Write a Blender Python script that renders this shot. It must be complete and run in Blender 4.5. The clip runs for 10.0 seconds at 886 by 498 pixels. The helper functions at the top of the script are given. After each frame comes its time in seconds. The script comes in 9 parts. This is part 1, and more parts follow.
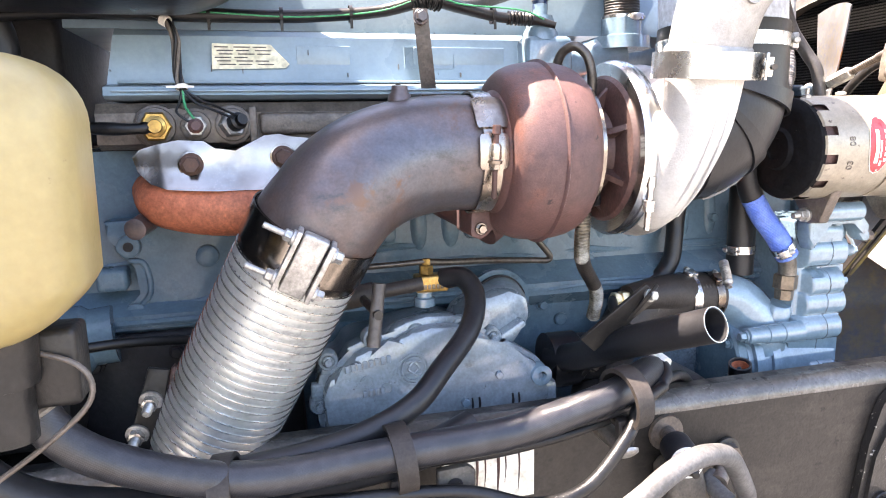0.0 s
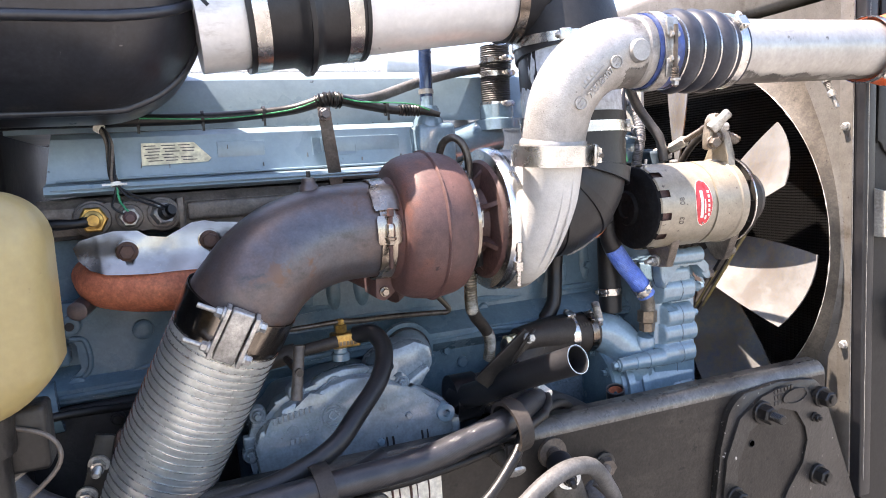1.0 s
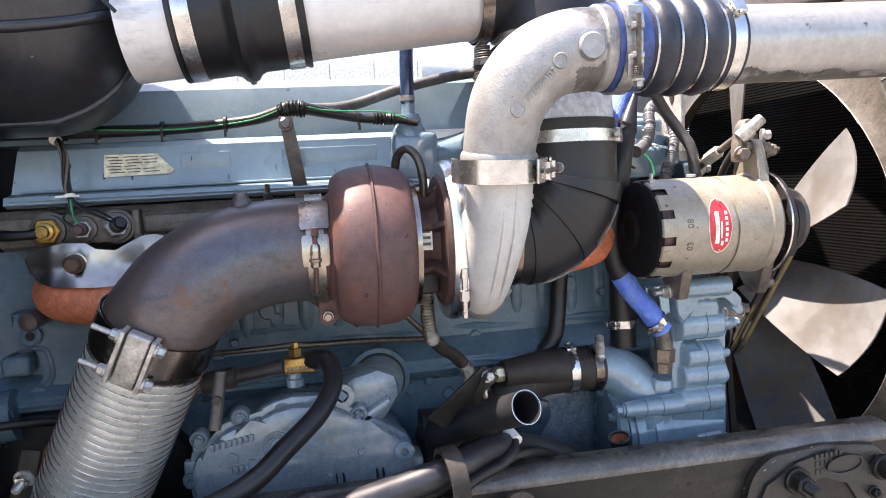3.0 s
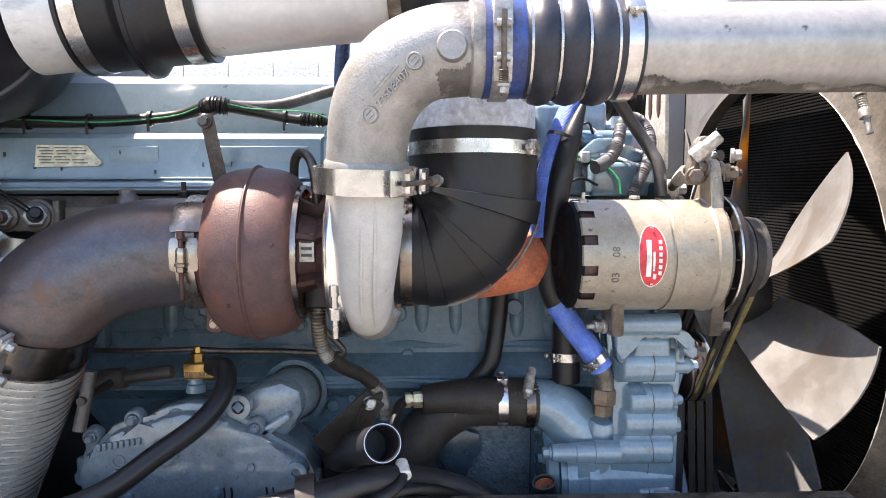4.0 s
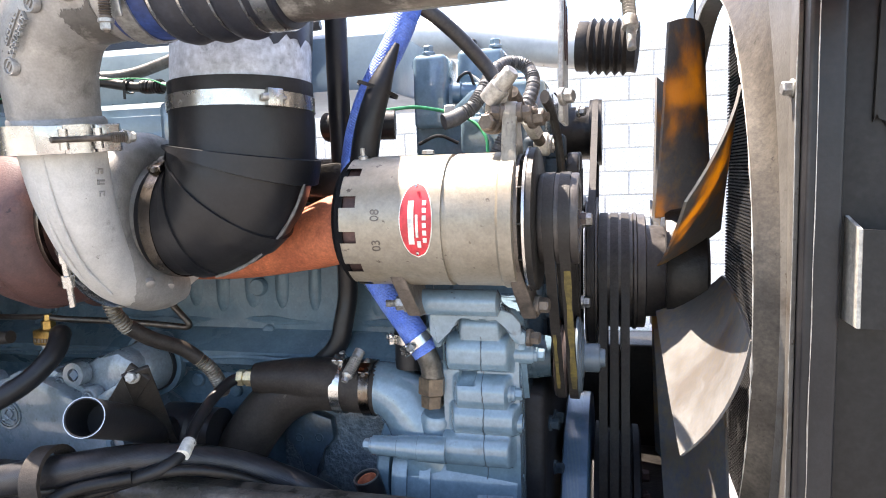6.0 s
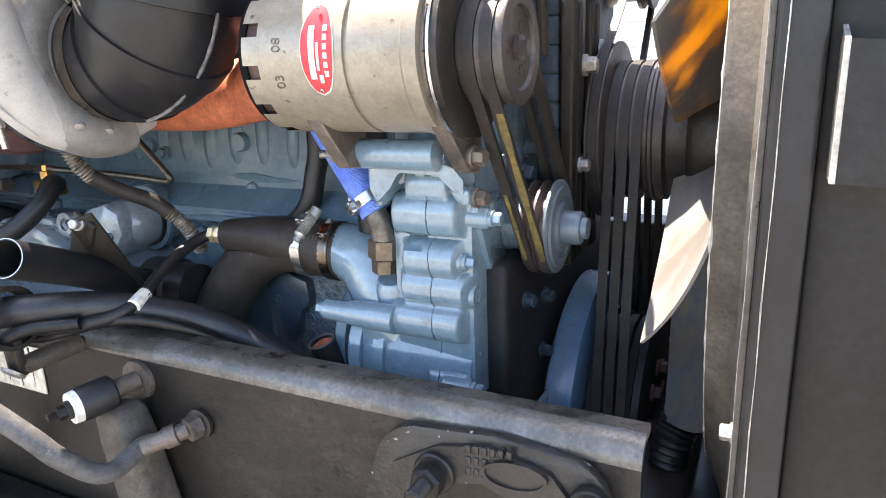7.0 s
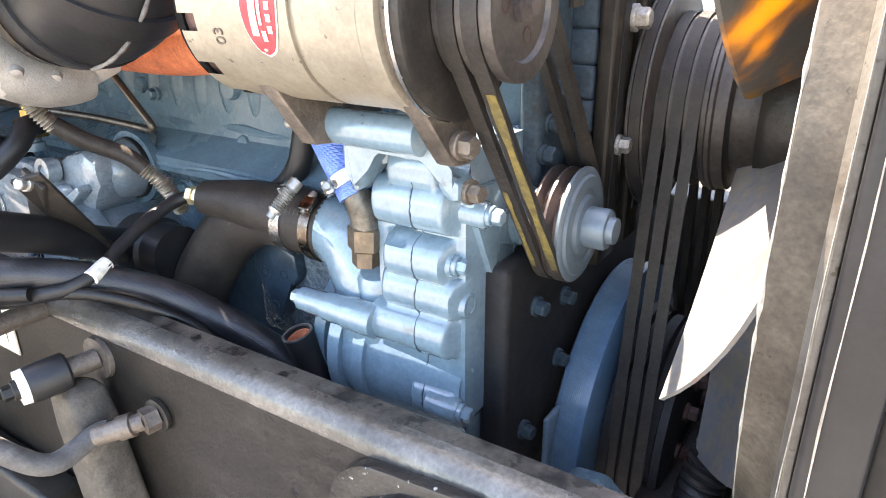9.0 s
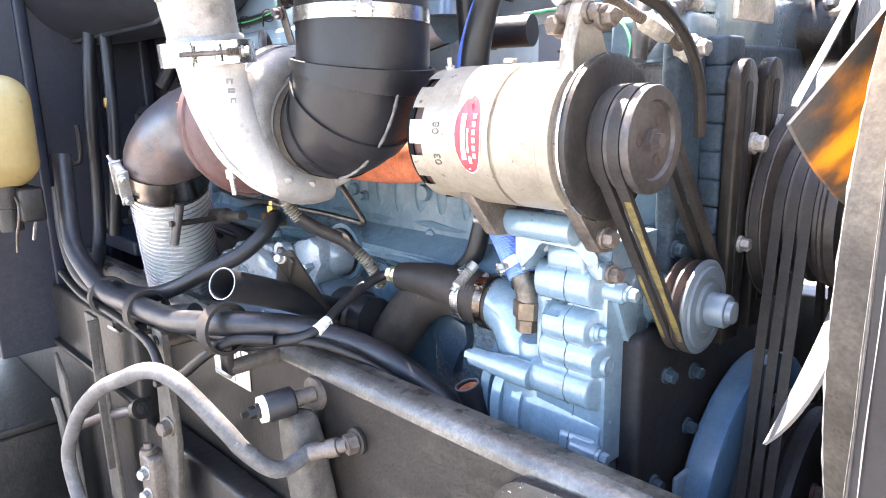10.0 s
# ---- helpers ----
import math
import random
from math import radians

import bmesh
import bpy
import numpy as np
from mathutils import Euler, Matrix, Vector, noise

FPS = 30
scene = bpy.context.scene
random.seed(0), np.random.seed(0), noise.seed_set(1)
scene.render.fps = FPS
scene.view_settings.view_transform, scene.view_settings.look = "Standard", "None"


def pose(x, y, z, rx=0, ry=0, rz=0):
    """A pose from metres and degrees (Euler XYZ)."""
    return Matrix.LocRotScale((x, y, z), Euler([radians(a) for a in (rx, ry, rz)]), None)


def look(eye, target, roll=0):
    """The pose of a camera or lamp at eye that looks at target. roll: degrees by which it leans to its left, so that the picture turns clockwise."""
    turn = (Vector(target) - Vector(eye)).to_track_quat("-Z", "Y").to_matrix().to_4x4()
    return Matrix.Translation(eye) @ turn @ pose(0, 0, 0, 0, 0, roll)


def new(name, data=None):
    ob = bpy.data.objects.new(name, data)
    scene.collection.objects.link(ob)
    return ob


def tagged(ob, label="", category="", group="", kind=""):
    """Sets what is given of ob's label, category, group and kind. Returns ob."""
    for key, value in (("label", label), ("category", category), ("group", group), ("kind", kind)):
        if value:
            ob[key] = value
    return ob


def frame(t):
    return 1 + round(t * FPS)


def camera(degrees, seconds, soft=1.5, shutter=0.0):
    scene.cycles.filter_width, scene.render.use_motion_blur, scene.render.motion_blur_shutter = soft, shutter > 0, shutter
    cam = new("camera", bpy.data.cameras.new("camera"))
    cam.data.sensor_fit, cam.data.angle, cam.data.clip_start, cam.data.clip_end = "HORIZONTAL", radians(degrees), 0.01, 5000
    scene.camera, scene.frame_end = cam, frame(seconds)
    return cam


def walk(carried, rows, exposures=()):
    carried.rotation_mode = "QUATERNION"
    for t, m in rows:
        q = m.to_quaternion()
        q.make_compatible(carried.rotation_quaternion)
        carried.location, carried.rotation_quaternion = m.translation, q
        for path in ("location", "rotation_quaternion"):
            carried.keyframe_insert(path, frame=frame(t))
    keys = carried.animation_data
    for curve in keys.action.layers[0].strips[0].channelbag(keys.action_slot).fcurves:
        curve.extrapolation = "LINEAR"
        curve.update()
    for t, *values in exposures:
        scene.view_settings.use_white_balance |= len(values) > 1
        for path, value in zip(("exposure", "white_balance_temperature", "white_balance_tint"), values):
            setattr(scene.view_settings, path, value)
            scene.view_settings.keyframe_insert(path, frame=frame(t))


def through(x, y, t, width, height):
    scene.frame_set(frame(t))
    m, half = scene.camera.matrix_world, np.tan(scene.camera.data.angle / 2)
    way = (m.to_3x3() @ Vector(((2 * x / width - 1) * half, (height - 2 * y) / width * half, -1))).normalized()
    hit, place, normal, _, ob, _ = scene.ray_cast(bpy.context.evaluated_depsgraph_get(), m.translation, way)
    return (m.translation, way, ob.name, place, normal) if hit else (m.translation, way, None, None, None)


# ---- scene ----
cam = camera(66.6, 10.0, soft=1.0)
PATH = [
    (0, (0.163, 0.076, 1.410), (0.659, 1.981, 1.056), -1.1),
    (0.5, (0.098, -0.031, 1.457), (0.793, 1.822, 1.168), -3.4),
    (1, (0.148, -0.095, 1.469), (0.863, 1.757, 1.226), -3.5),
    (1.5, (0.175, -0.111, 1.477), (0.833, 1.761, 1.227), -3.1),
    (2, (0.204, -0.119, 1.478), (0.830, 1.763, 1.222), -3.9),
    (2.2, (0.251, -0.120, 1.471), (0.822, 1.782, 1.232), -3.9),
    (3.3, (0.529, -0.015, 1.466), (0.794, 1.958, 1.270), -1.6),
    (3.5, (0.588, 0.008, 1.468), (0.797, 1.988, 1.278), -0.2),
    (4, (0.746, -0.009, 1.468), (0.802, 1.982, 1.283), -0.0),
    (4.5, (0.932, -0.047, 1.460), (0.773, 1.938, 1.273), -1.5),
    (5, (1.041, -0.010, 1.443), (0.772, 1.963, 1.252), -3.8),
    (5.2, (1.097, 0.041, 1.428), (0.798, 2.009, 1.235), -3.1),
    (6.3, (1.387, 0.184, 1.422), (0.799, 2.079, 1.171), -1.6),
    (6.5, (1.456, 0.205, 1.404), (0.795, 2.070, 1.114), -1.6),
    (7, (1.467, 0.342, 1.358), (0.602, 2.063, 0.820), -2.2),
    (7.5, (1.433, 0.509, 1.389), (0.600, 2.182, 0.677), 0.7),
    (8, (1.448, 0.542, 1.386), (0.517, 2.142, 0.629), -0.6),
    (8.5, (1.457, 0.545, 1.382), (0.497, 2.122, 0.614), -1.8),
    (9, (1.459, 0.527, 1.384), (0.454, 2.088, 0.640), -0.4),
    (9.5, (1.489, 0.481, 1.388), (0.222, 1.888, 0.743), -0.2),
    (10, (1.570, 0.354, 1.418), (0.182, 1.721, 0.966), -1.3),
]
walk(cam, [(t, look(eye, target, roll)) for t, eye, target, roll in PATH], exposures=[(0.0, 3.42, 7400, 20), (0.5, 2.91, 7150, 19), (1.0, 2.61, 7080, 19), (2.0, 2.51, 7080, 19), (3.5, 2.27, 7120, 18), (5.0, 2.38, 7200, 16), (6.5, 2.72, 7100, 16), (7.5, 3.31, 7650, 15), (8.0, 3.57, 7800, 15), (9.0, 3.71, 7700, 15), (9.5, 3.90, 7450, 17), (10.0, 3.94, 7050, 18)])

# ---- light ----
SUN = Vector((-0.40, 0.13, 1.0)).normalized()
world = bpy.data.worlds.new("sky_world")
scene.world = world
world.use_nodes = True
wn = world.node_tree.nodes
sky = wn.new("ShaderNodeTexSky")
sky.sky_type, sky.sun_disc = "NISHITA", False
sky.sun_elevation = math.asin(SUN.z)
sky.sun_rotation = math.atan2(SUN.x, SUN.y)
world.node_tree.links.new(sky.outputs[0], wn["Background"].inputs[0])
wn["Background"].inputs[1].default_value = 0.12
sun = new("sun", bpy.data.lights.new("sun", "SUN"))
sun.data.energy, sun.data.angle, sun.data.color = 4.5, radians(0.5), (1.0, 0.95, 0.88)
sun.matrix_world = look(SUN * 10, (0, 0, 0))

# ---- materials ----
def mat(name, col, rough=0.5, metal=0.0, col2=None, scale=12.0, amount=0.5, grain=150.0, bump=0.1, dirt=None, dirt_scale=5.0, dirt_cut=0.55, through=None, coat=0.0, each=0.0, lump=0.0, lump_scale=38.0, speck=None, speck_cut=0.68, speck_scale=70.0, stretch=(1, 1, 1), mottle=0.20, spec=0.5, coat_rough=0.12):
    """A painted or worn surface: two colours mixed by stains, fine grain in the relief, and dirt of its own shape."""
    m = bpy.data.materials.new(name)
    m.use_nodes = True
    nt = m.node_tree
    n, l = nt.nodes, nt.links
    p = n["Principled BSDF"]
    tc = n.new("ShaderNodeTexCoord")
    big = n.new("ShaderNodeTexNoise")
    big.inputs["Scale"].default_value, big.inputs["Detail"].default_value, big.inputs["Roughness"].default_value = scale, 6, 0.65
    l.new(tc.outputs["Object"], big.inputs["Vector"])
    fine = n.new("ShaderNodeTexNoise")
    fine.inputs["Scale"].default_value, fine.inputs["Detail"].default_value = grain, 5
    l.new(tc.outputs["Object"], fine.inputs["Vector"])
    ramp = n.new("ShaderNodeValToRGB")
    ramp.color_ramp.elements[0].position, ramp.color_ramp.elements[1].position = 0.38, 0.66
    ramp.color_ramp.elements[0].color = (*col, 1)
    c2 = col2 or tuple(c * 0.6 for c in col)
    ramp.color_ramp.elements[1].color = tuple(a + (b - a) * amount for a, b in zip(col, c2)) + (1,)
    l.new(big.outputs[0], ramp.inputs[0])
    out = ramp.outputs[0]
    if each:
        info = n.new("ShaderNodeObjectInfo")
        hsv = n.new("ShaderNodeHueSaturation")
        rng = n.new("ShaderNodeMapRange")
        rng.inputs["To Min"].default_value, rng.inputs["To Max"].default_value = 1 - each, 1 + each
        l.new(info.outputs["Random"], rng.inputs["Value"])
        l.new(rng.outputs[0], hsv.inputs["Value"])
        l.new(out, hsv.inputs["Color"])
        out = hsv.outputs[0]
    if dirt:
        dn = n.new("ShaderNodeTexNoise")
        dn.inputs["Scale"].default_value, dn.inputs["Detail"].default_value, dn.inputs["Roughness"].default_value = dirt_scale, 9, 0.7
        if stretch == (1, 1, 1):
            l.new(tc.outputs["Object"], dn.inputs["Vector"])
        else:
            mp = n.new("ShaderNodeMapping")
            mp.inputs["Scale"].default_value = stretch
            l.new(tc.outputs["Object"], mp.inputs["Vector"])
            l.new(mp.outputs[0], dn.inputs["Vector"])
        dr = n.new("ShaderNodeValToRGB")
        dr.color_ramp.elements[0].position, dr.color_ramp.elements[1].position = dirt_cut, dirt_cut + 0.12
        l.new(dn.outputs[0], dr.inputs[0])
        mix = n.new("ShaderNodeMix")
        mix.data_type = "RGBA"
        mix.inputs["B"].default_value = (*dirt, 1)
        l.new(dr.outputs[0], mix.inputs["Factor"])
        l.new(out, mix.inputs["A"])
        out = mix.outputs["Result"]
        mr = n.new("ShaderNodeMix")
        mr.inputs["A"].default_value, mr.inputs["B"].default_value = metal, 0.0
        l.new(dr.outputs[0], mr.inputs["Factor"])
        l.new(mr.outputs["Result"], p.inputs["Metallic"])
    else:
        p.inputs["Metallic"].default_value = metal
    mv = n.new("ShaderNodeMapRange")
    mv.inputs["From Min"].default_value, mv.inputs["From Max"].default_value = 0.3, 0.7
    mv.inputs["To Min"].default_value, mv.inputs["To Max"].default_value = 1 - mottle, 1 + mottle
    l.new(fine.outputs[0], mv.inputs["Value"])
    mid = n.new("ShaderNodeTexNoise")
    mid.inputs["Scale"].default_value, mid.inputs["Detail"].default_value, mid.inputs["Roughness"].default_value = 62.0, 6, 0.7
    l.new(tc.outputs["Object"], mid.inputs["Vector"])
    mm = n.new("ShaderNodeMapRange")
    mm.inputs["From Min"].default_value, mm.inputs["From Max"].default_value = 0.32, 0.68
    mm.inputs["To Min"].default_value, mm.inputs["To Max"].default_value = 1 - 1.4 * mottle, 1 + 1.4 * mottle
    l.new(mid.outputs[0], mm.inputs["Value"])
    both = n.new("ShaderNodeMath")
    both.operation = "MULTIPLY"
    l.new(mv.outputs[0], both.inputs[0])
    l.new(mm.outputs[0], both.inputs[1])
    mh = n.new("ShaderNodeHueSaturation")
    l.new(both.outputs[0], mh.inputs["Value"])
    l.new(out, mh.inputs["Color"])
    out = mh.outputs[0]
    if speck:
        sn = n.new("ShaderNodeTexNoise")
        sn.inputs["Scale"].default_value, sn.inputs["Detail"].default_value, sn.inputs["Roughness"].default_value = speck_scale, 5, 0.6
        l.new(tc.outputs["Object"], sn.inputs["Vector"])
        sr = n.new("ShaderNodeValToRGB")
        sr.color_ramp.elements[0].position, sr.color_ramp.elements[1].position = speck_cut, speck_cut + 0.05
        l.new(sn.outputs[0], sr.inputs[0])
        sm = n.new("ShaderNodeMix")
        sm.data_type = "RGBA"
        sm.inputs["B"].default_value = (*speck, 1)
        l.new(sr.outputs[0], sm.inputs["Factor"])
        l.new(out, sm.inputs["A"])
        out = sm.outputs["Result"]
    l.new(out, p.inputs["Base Color"])
    rr = n.new("ShaderNodeMapRange")
    rr.inputs["To Min"].default_value, rr.inputs["To Max"].default_value = max(0.05, rough - 0.16), min(1, rough + 0.22)
    l.new(big.outputs[0], rr.inputs["Value"])
    l.new(rr.outputs[0], p.inputs["Roughness"])
    bp = n.new("ShaderNodeBump")
    bp.inputs["Strength"].default_value, bp.inputs["Distance"].default_value = bump, 0.002
    l.new(fine.outputs[0], bp.inputs["Height"])
    if lump:
        ln = n.new("ShaderNodeTexNoise")
        ln.inputs["Scale"].default_value, ln.inputs["Detail"].default_value = lump_scale, 4
        l.new(tc.outputs["Object"], ln.inputs["Vector"])
        lb = n.new("ShaderNodeBump")
        lb.inputs["Strength"].default_value, lb.inputs["Distance"].default_value = lump, 0.006
        l.new(ln.outputs[0], lb.inputs["Height"])
        l.new(lb.outputs[0], bp.inputs["Normal"])
    l.new(bp.outputs[0], p.inputs["Normal"])
    p.inputs["Coat Weight"].default_value = coat
    p.inputs["Coat Roughness"].default_value = coat_rough
    p.inputs["Specular IOR Level"].default_value = spec
    if through:
        tr = n.new("ShaderNodeBsdfTranslucent")
        tr.inputs[0].default_value = (*through[0], 1)
        ms = n.new("ShaderNodeMixShader")
        pr = n.new("ShaderNodeMapRange")
        pr.inputs["From Min"].default_value, pr.inputs["From Max"].default_value = 0.47, 0.66
        pr.inputs["To Min"].default_value, pr.inputs["To Max"].default_value = through[1] * through[2], through[1]
        l.new(big.outputs[0], pr.inputs["Value"])
        l.new(pr.outputs[0], ms.inputs[0])
        l.new(p.outputs[0], ms.inputs[1])
        l.new(tr.outputs[0], ms.inputs[2])
        l.new(ms.outputs[0], n["Material Output"].inputs[0])
    return m


BLUE = mat("blue_engine_paint", (0.094, 0.150, 0.188), 0.24, 0, (0.062, 0.104, 0.136), 6, 0.9, 260, 0.12, dirt=(0.018, 0.019, 0.021), dirt_scale=7, dirt_cut=0.62, coat=0.15, lump=0.45, lump_scale=22, speck=(0.016, 0.016, 0.016), speck_cut=0.72, coat_rough=0.06, spec=0.22, mottle=0.08)
BLUE_MID = mat("grey_blue_casting_paint", (0.190, 0.232, 0.260), 0.26, 0, (0.134, 0.168, 0.192), 7, 0.9, 230, 0.14, dirt=(0.035, 0.035, 0.036), dirt_scale=9, dirt_cut=0.645, coat=0.8, lump=0.16, lump_scale=45, speck=(0.03, 0.028, 0.025), speck_cut=0.68, coat_rough=0.08, mottle=0.12)
BLUE_LIGHT = mat("light_blue_casting_paint", (0.152, 0.226, 0.275), 0.16, 0, (0.108, 0.166, 0.210), 8, 0.8, 210, 0.10, dirt=(0.05, 0.05, 0.05), dirt_scale=12, dirt_cut=0.63, coat=1.0, lump=0.25, lump_scale=26, speck=(0.05, 0.045, 0.04), speck_cut=0.70, coat_rough=0.07, mottle=0.07)
BLUE_COVER = mat("blue_cover_paint", (0.225, 0.305, 0.352), 0.28, 0, (0.130, 0.196, 0.246), 3.5, 0.9, 200, 0.06, dirt=(0.30, 0.34, 0.37), dirt_scale=18, dirt_cut=0.70, coat=0.4, lump=0.10, lump_scale=12, speck=(0.045, 0.05, 0.055), speck_cut=0.71, speck_scale=40, mottle=0.04)
RUST_RED = mat("red_rusted_iron", (0.098, 0.050, 0.044), 0.50, 0.05, (0.062, 0.038, 0.038), 6, 1.0, 420, 0.22, dirt=(0.140, 0.054, 0.035), dirt_scale=5, dirt_cut=0.55, speck=(0.030, 0.019, 0.018), speck_cut=0.66, speck_scale=55, mottle=0.13, spec=0.35)
RUST_BROWN = mat("heat_browned_steel", (0.078, 0.078, 0.088), 0.32, 0.45, (0.108, 0.070, 0.055), 7, 1.0, 300, 0.08, dirt=(0.030, 0.027, 0.028), dirt_scale=11, dirt_cut=0.575, stretch=(1, 1, 1.8), speck=(0.100, 0.058, 0.043), speck_cut=0.60, speck_scale=13, mottle=0.11)
ORANGE = mat("orange_rusted_iron", (0.52, 0.16, 0.075), 0.65, 0, (0.36, 0.10, 0.05), 18, 0.8, 260, 0.3)
DARK_IRON = mat("dark_brown_iron", (0.075, 0.035, 0.03), 0.55, 0.2, (0.04, 0.025, 0.022), 20, 0.8, 250, 0.3)
CAST_ALU = mat("cast_aluminium", (0.355, 0.343, 0.325), 0.42, 0.45, (0.178, 0.170, 0.160), 6, 0.9, 420, 0.28, dirt=(0.055, 0.050, 0.045), dirt_scale=5, dirt_cut=0.54, lump=0.05, lump_scale=90, speck=(0.12, 0.113, 0.105), speck_cut=0.68, speck_scale=110, mottle=0.09)
PIPE_ALU = mat("brushed_aluminium_pipe", (0.375, 0.36, 0.338), 0.34, 0.50, (0.235, 0.222, 0.202), 4, 0.9, 150, 0.10, dirt=(0.060, 0.052, 0.046), dirt_scale=5, dirt_cut=0.525, stretch=(0.5, 1, 1.8), speck=(0.10, 0.09, 0.08), speck_cut=0.67, speck_scale=40, mottle=0.07)
WHITE_PIPE = mat("pale_aluminised_pipe", (0.62, 0.615, 0.605), 0.32, 0.25, (0.46, 0.45, 0.44), 4, 0.9, 120, 0.06, dirt=(0.19, 0.15, 0.125), dirt_scale=3.5, dirt_cut=0.59, stretch=(0.5, 1, 1.6), speck=(0.20, 0.18, 0.16), speck_cut=0.70, speck_scale=40, mottle=0.04)
PEELED = mat("peeled_grey_paint", (0.50, 0.54, 0.58), 0.4, 0.1, (0.36, 0.40, 0.44), 10, 0.6, 120, 0.08, dirt=(0.03, 0.03, 0.032), dirt_scale=16, dirt_cut=0.60)
GALV = mat("galvanised_spiral_steel", (0.54, 0.55, 0.53), 0.32, 0.6, (0.40, 0.41, 0.39), 10, 0.9, 180, 0.12, dirt=(0.11, 0.085, 0.06), dirt_scale=9, dirt_cut=0.62, speck=(0.07, 0.05, 0.035), speck_cut=0.68, mottle=0.08)
STEEL = mat("bright_steel", (0.60, 0.59, 0.57), 0.22, 0.95, (0.36, 0.35, 0.33), 22, 0.9, 200, 0.06, dirt=(0.09, 0.07, 0.055), dirt_scale=26, dirt_cut=0.66, mottle=0.06)
HEAT_STEEL = mat("heat_stained_steel", (0.30, 0.27, 0.24), 0.20, 1.0, (0.11, 0.08, 0.06), 9, 0.9, 200, 0.02, dirt=(0.045, 0.034, 0.028), dirt_scale=10, dirt_cut=0.555, mottle=0.06)
ZINC = mat("dull_zinc_steel", (0.42, 0.41, 0.39), 0.42, 0.75, (0.24, 0.23, 0.21), 40, 0.8, 250, 0.12)
BRASS = mat("brass", (0.46, 0.29, 0.09), 0.33, 0.9, (0.22, 0.13, 0.045), 60, 0.8, 200, 0.12)
RUBBER = mat("black_rubber", (0.0085, 0.0088, 0.0105), 0.38, 0, (0.019, 0.0185, 0.0195), 10, 0.9, 220, 0.12, dirt=(0.030, 0.027, 0.025), dirt_scale=9, dirt_cut=0.68, lump=0.05, lump_scale=60, spec=0.35, mottle=0.12)
RUBBER_DUSTY = mat("dusty_black_rubber", (0.022, 0.0185, 0.0165), 0.50, 0, (0.042, 0.035, 0.030), 8, 0.9, 300, 0.2, dirt=(0.055, 0.046, 0.038), dirt_scale=12, dirt_cut=0.64, spec=0.25)
HOSE_GREY = mat("grey_weathered_hose", (0.095, 0.092, 0.09), 0.5, 0, (0.04, 0.039, 0.038), 14, 0.9, 260, 0.3, speck=(0.25, 0.24, 0.23), speck_cut=0.70)
BLACK_PLASTIC = mat("black_plastic", (0.012, 0.0135, 0.018), 0.32, 0, (0.024, 0.025, 0.030), 6, 0.8, 160, 0.1, dirt=(0.06, 0.057, 0.056), dirt_scale=6, dirt_cut=0.575, stretch=(1, 1, 0.5), speck=(0.16, 0.15, 0.145), speck_cut=0.70, speck_scale=55)
BLACK_STEEL = mat("black_frame_paint", (0.0105, 0.0098, 0.0095), 0.36, 0.05, (0.026, 0.0225, 0.019), 4, 1.0, 160, 0.3, dirt=(0.008, 0.007, 0.007), dirt_scale=13, dirt_cut=0.58, lump=0.2, lump_scale=45, speck=(0.12, 0.105, 0.09), speck_cut=0.73, spec=0.3)
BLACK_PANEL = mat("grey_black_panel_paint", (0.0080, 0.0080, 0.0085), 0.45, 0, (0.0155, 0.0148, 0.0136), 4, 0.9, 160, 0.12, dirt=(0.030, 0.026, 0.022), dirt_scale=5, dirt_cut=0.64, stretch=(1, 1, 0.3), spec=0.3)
SHROUD = mat("dusty_grey_sheet_steel", (0.125, 0.116, 0.103), 0.46, 0.20, (0.076, 0.067, 0.056), 6, 0.9, 300, 0.2, dirt=(0.050, 0.039, 0.029), dirt_scale=8, dirt_cut=0.56, speck=(0.045, 0.033, 0.022), speck_cut=0.64, speck_scale=110, mottle=0.1)
CORE = mat("radiator_core", (0.008, 0.008, 0.008), 0.7, 0.0, (0.014, 0.0135, 0.012), 30, 0.8, 300, 0.2, spec=0.12)
YELLOW = mat("yellowed_translucent_plastic", (0.36, 0.295, 0.140), 0.32, 0, (0.255, 0.19, 0.08), 4, 0.9, 120, 0.08, dirt=(0.20, 0.14, 0.08), dirt_scale=6, dirt_cut=0.62, stretch=(1, 1, 0.45), speck=(0.16, 0.11, 0.06), speck_cut=0.68, speck_scale=45, through=((0.9, 0.66, 0.25), 0.2, 0.8), mottle=0.05)
BLUE_HOSE = mat("blue_silicone_hose", (0.055, 0.13, 0.52), 0.45, 0, (0.16, 0.26, 0.62), 40, 0.8, 300, 0.4)
BEIGE = mat("beige_alternator_case", (0.295, 0.262, 0.208), 0.34, 0.3, (0.21, 0.176, 0.132), 8, 0.9, 260, 0.10, dirt=(0.075, 0.060, 0.047), dirt_scale=8, dirt_cut=0.57, stretch=(1.6, 1, 0.5), speck=(0.09, 0.07, 0.055), speck_cut=0.655, mottle=0.09)
TAN_LUG = mat("dirty_tan_casting", (0.135, 0.11, 0.09), 0.42, 0.25, (0.05, 0.04, 0.033), 16, 0.9, 260, 0.3, dirt=(0.03, 0.026, 0.022), dirt_scale=18, dirt_cut=0.6, lump=0.3, lump_scale=60)
RED = mat("red_label", (0.60, 0.035, 0.045), 0.4, 0.1, (0.45, 0.03, 0.04), 30, 0.7, 100, 0.05)
PALE = mat("pale_label", (0.74, 0.72, 0.66), 0.5, 0, (0.62, 0.58, 0.48), 30, 0.7, 100, 0.05)
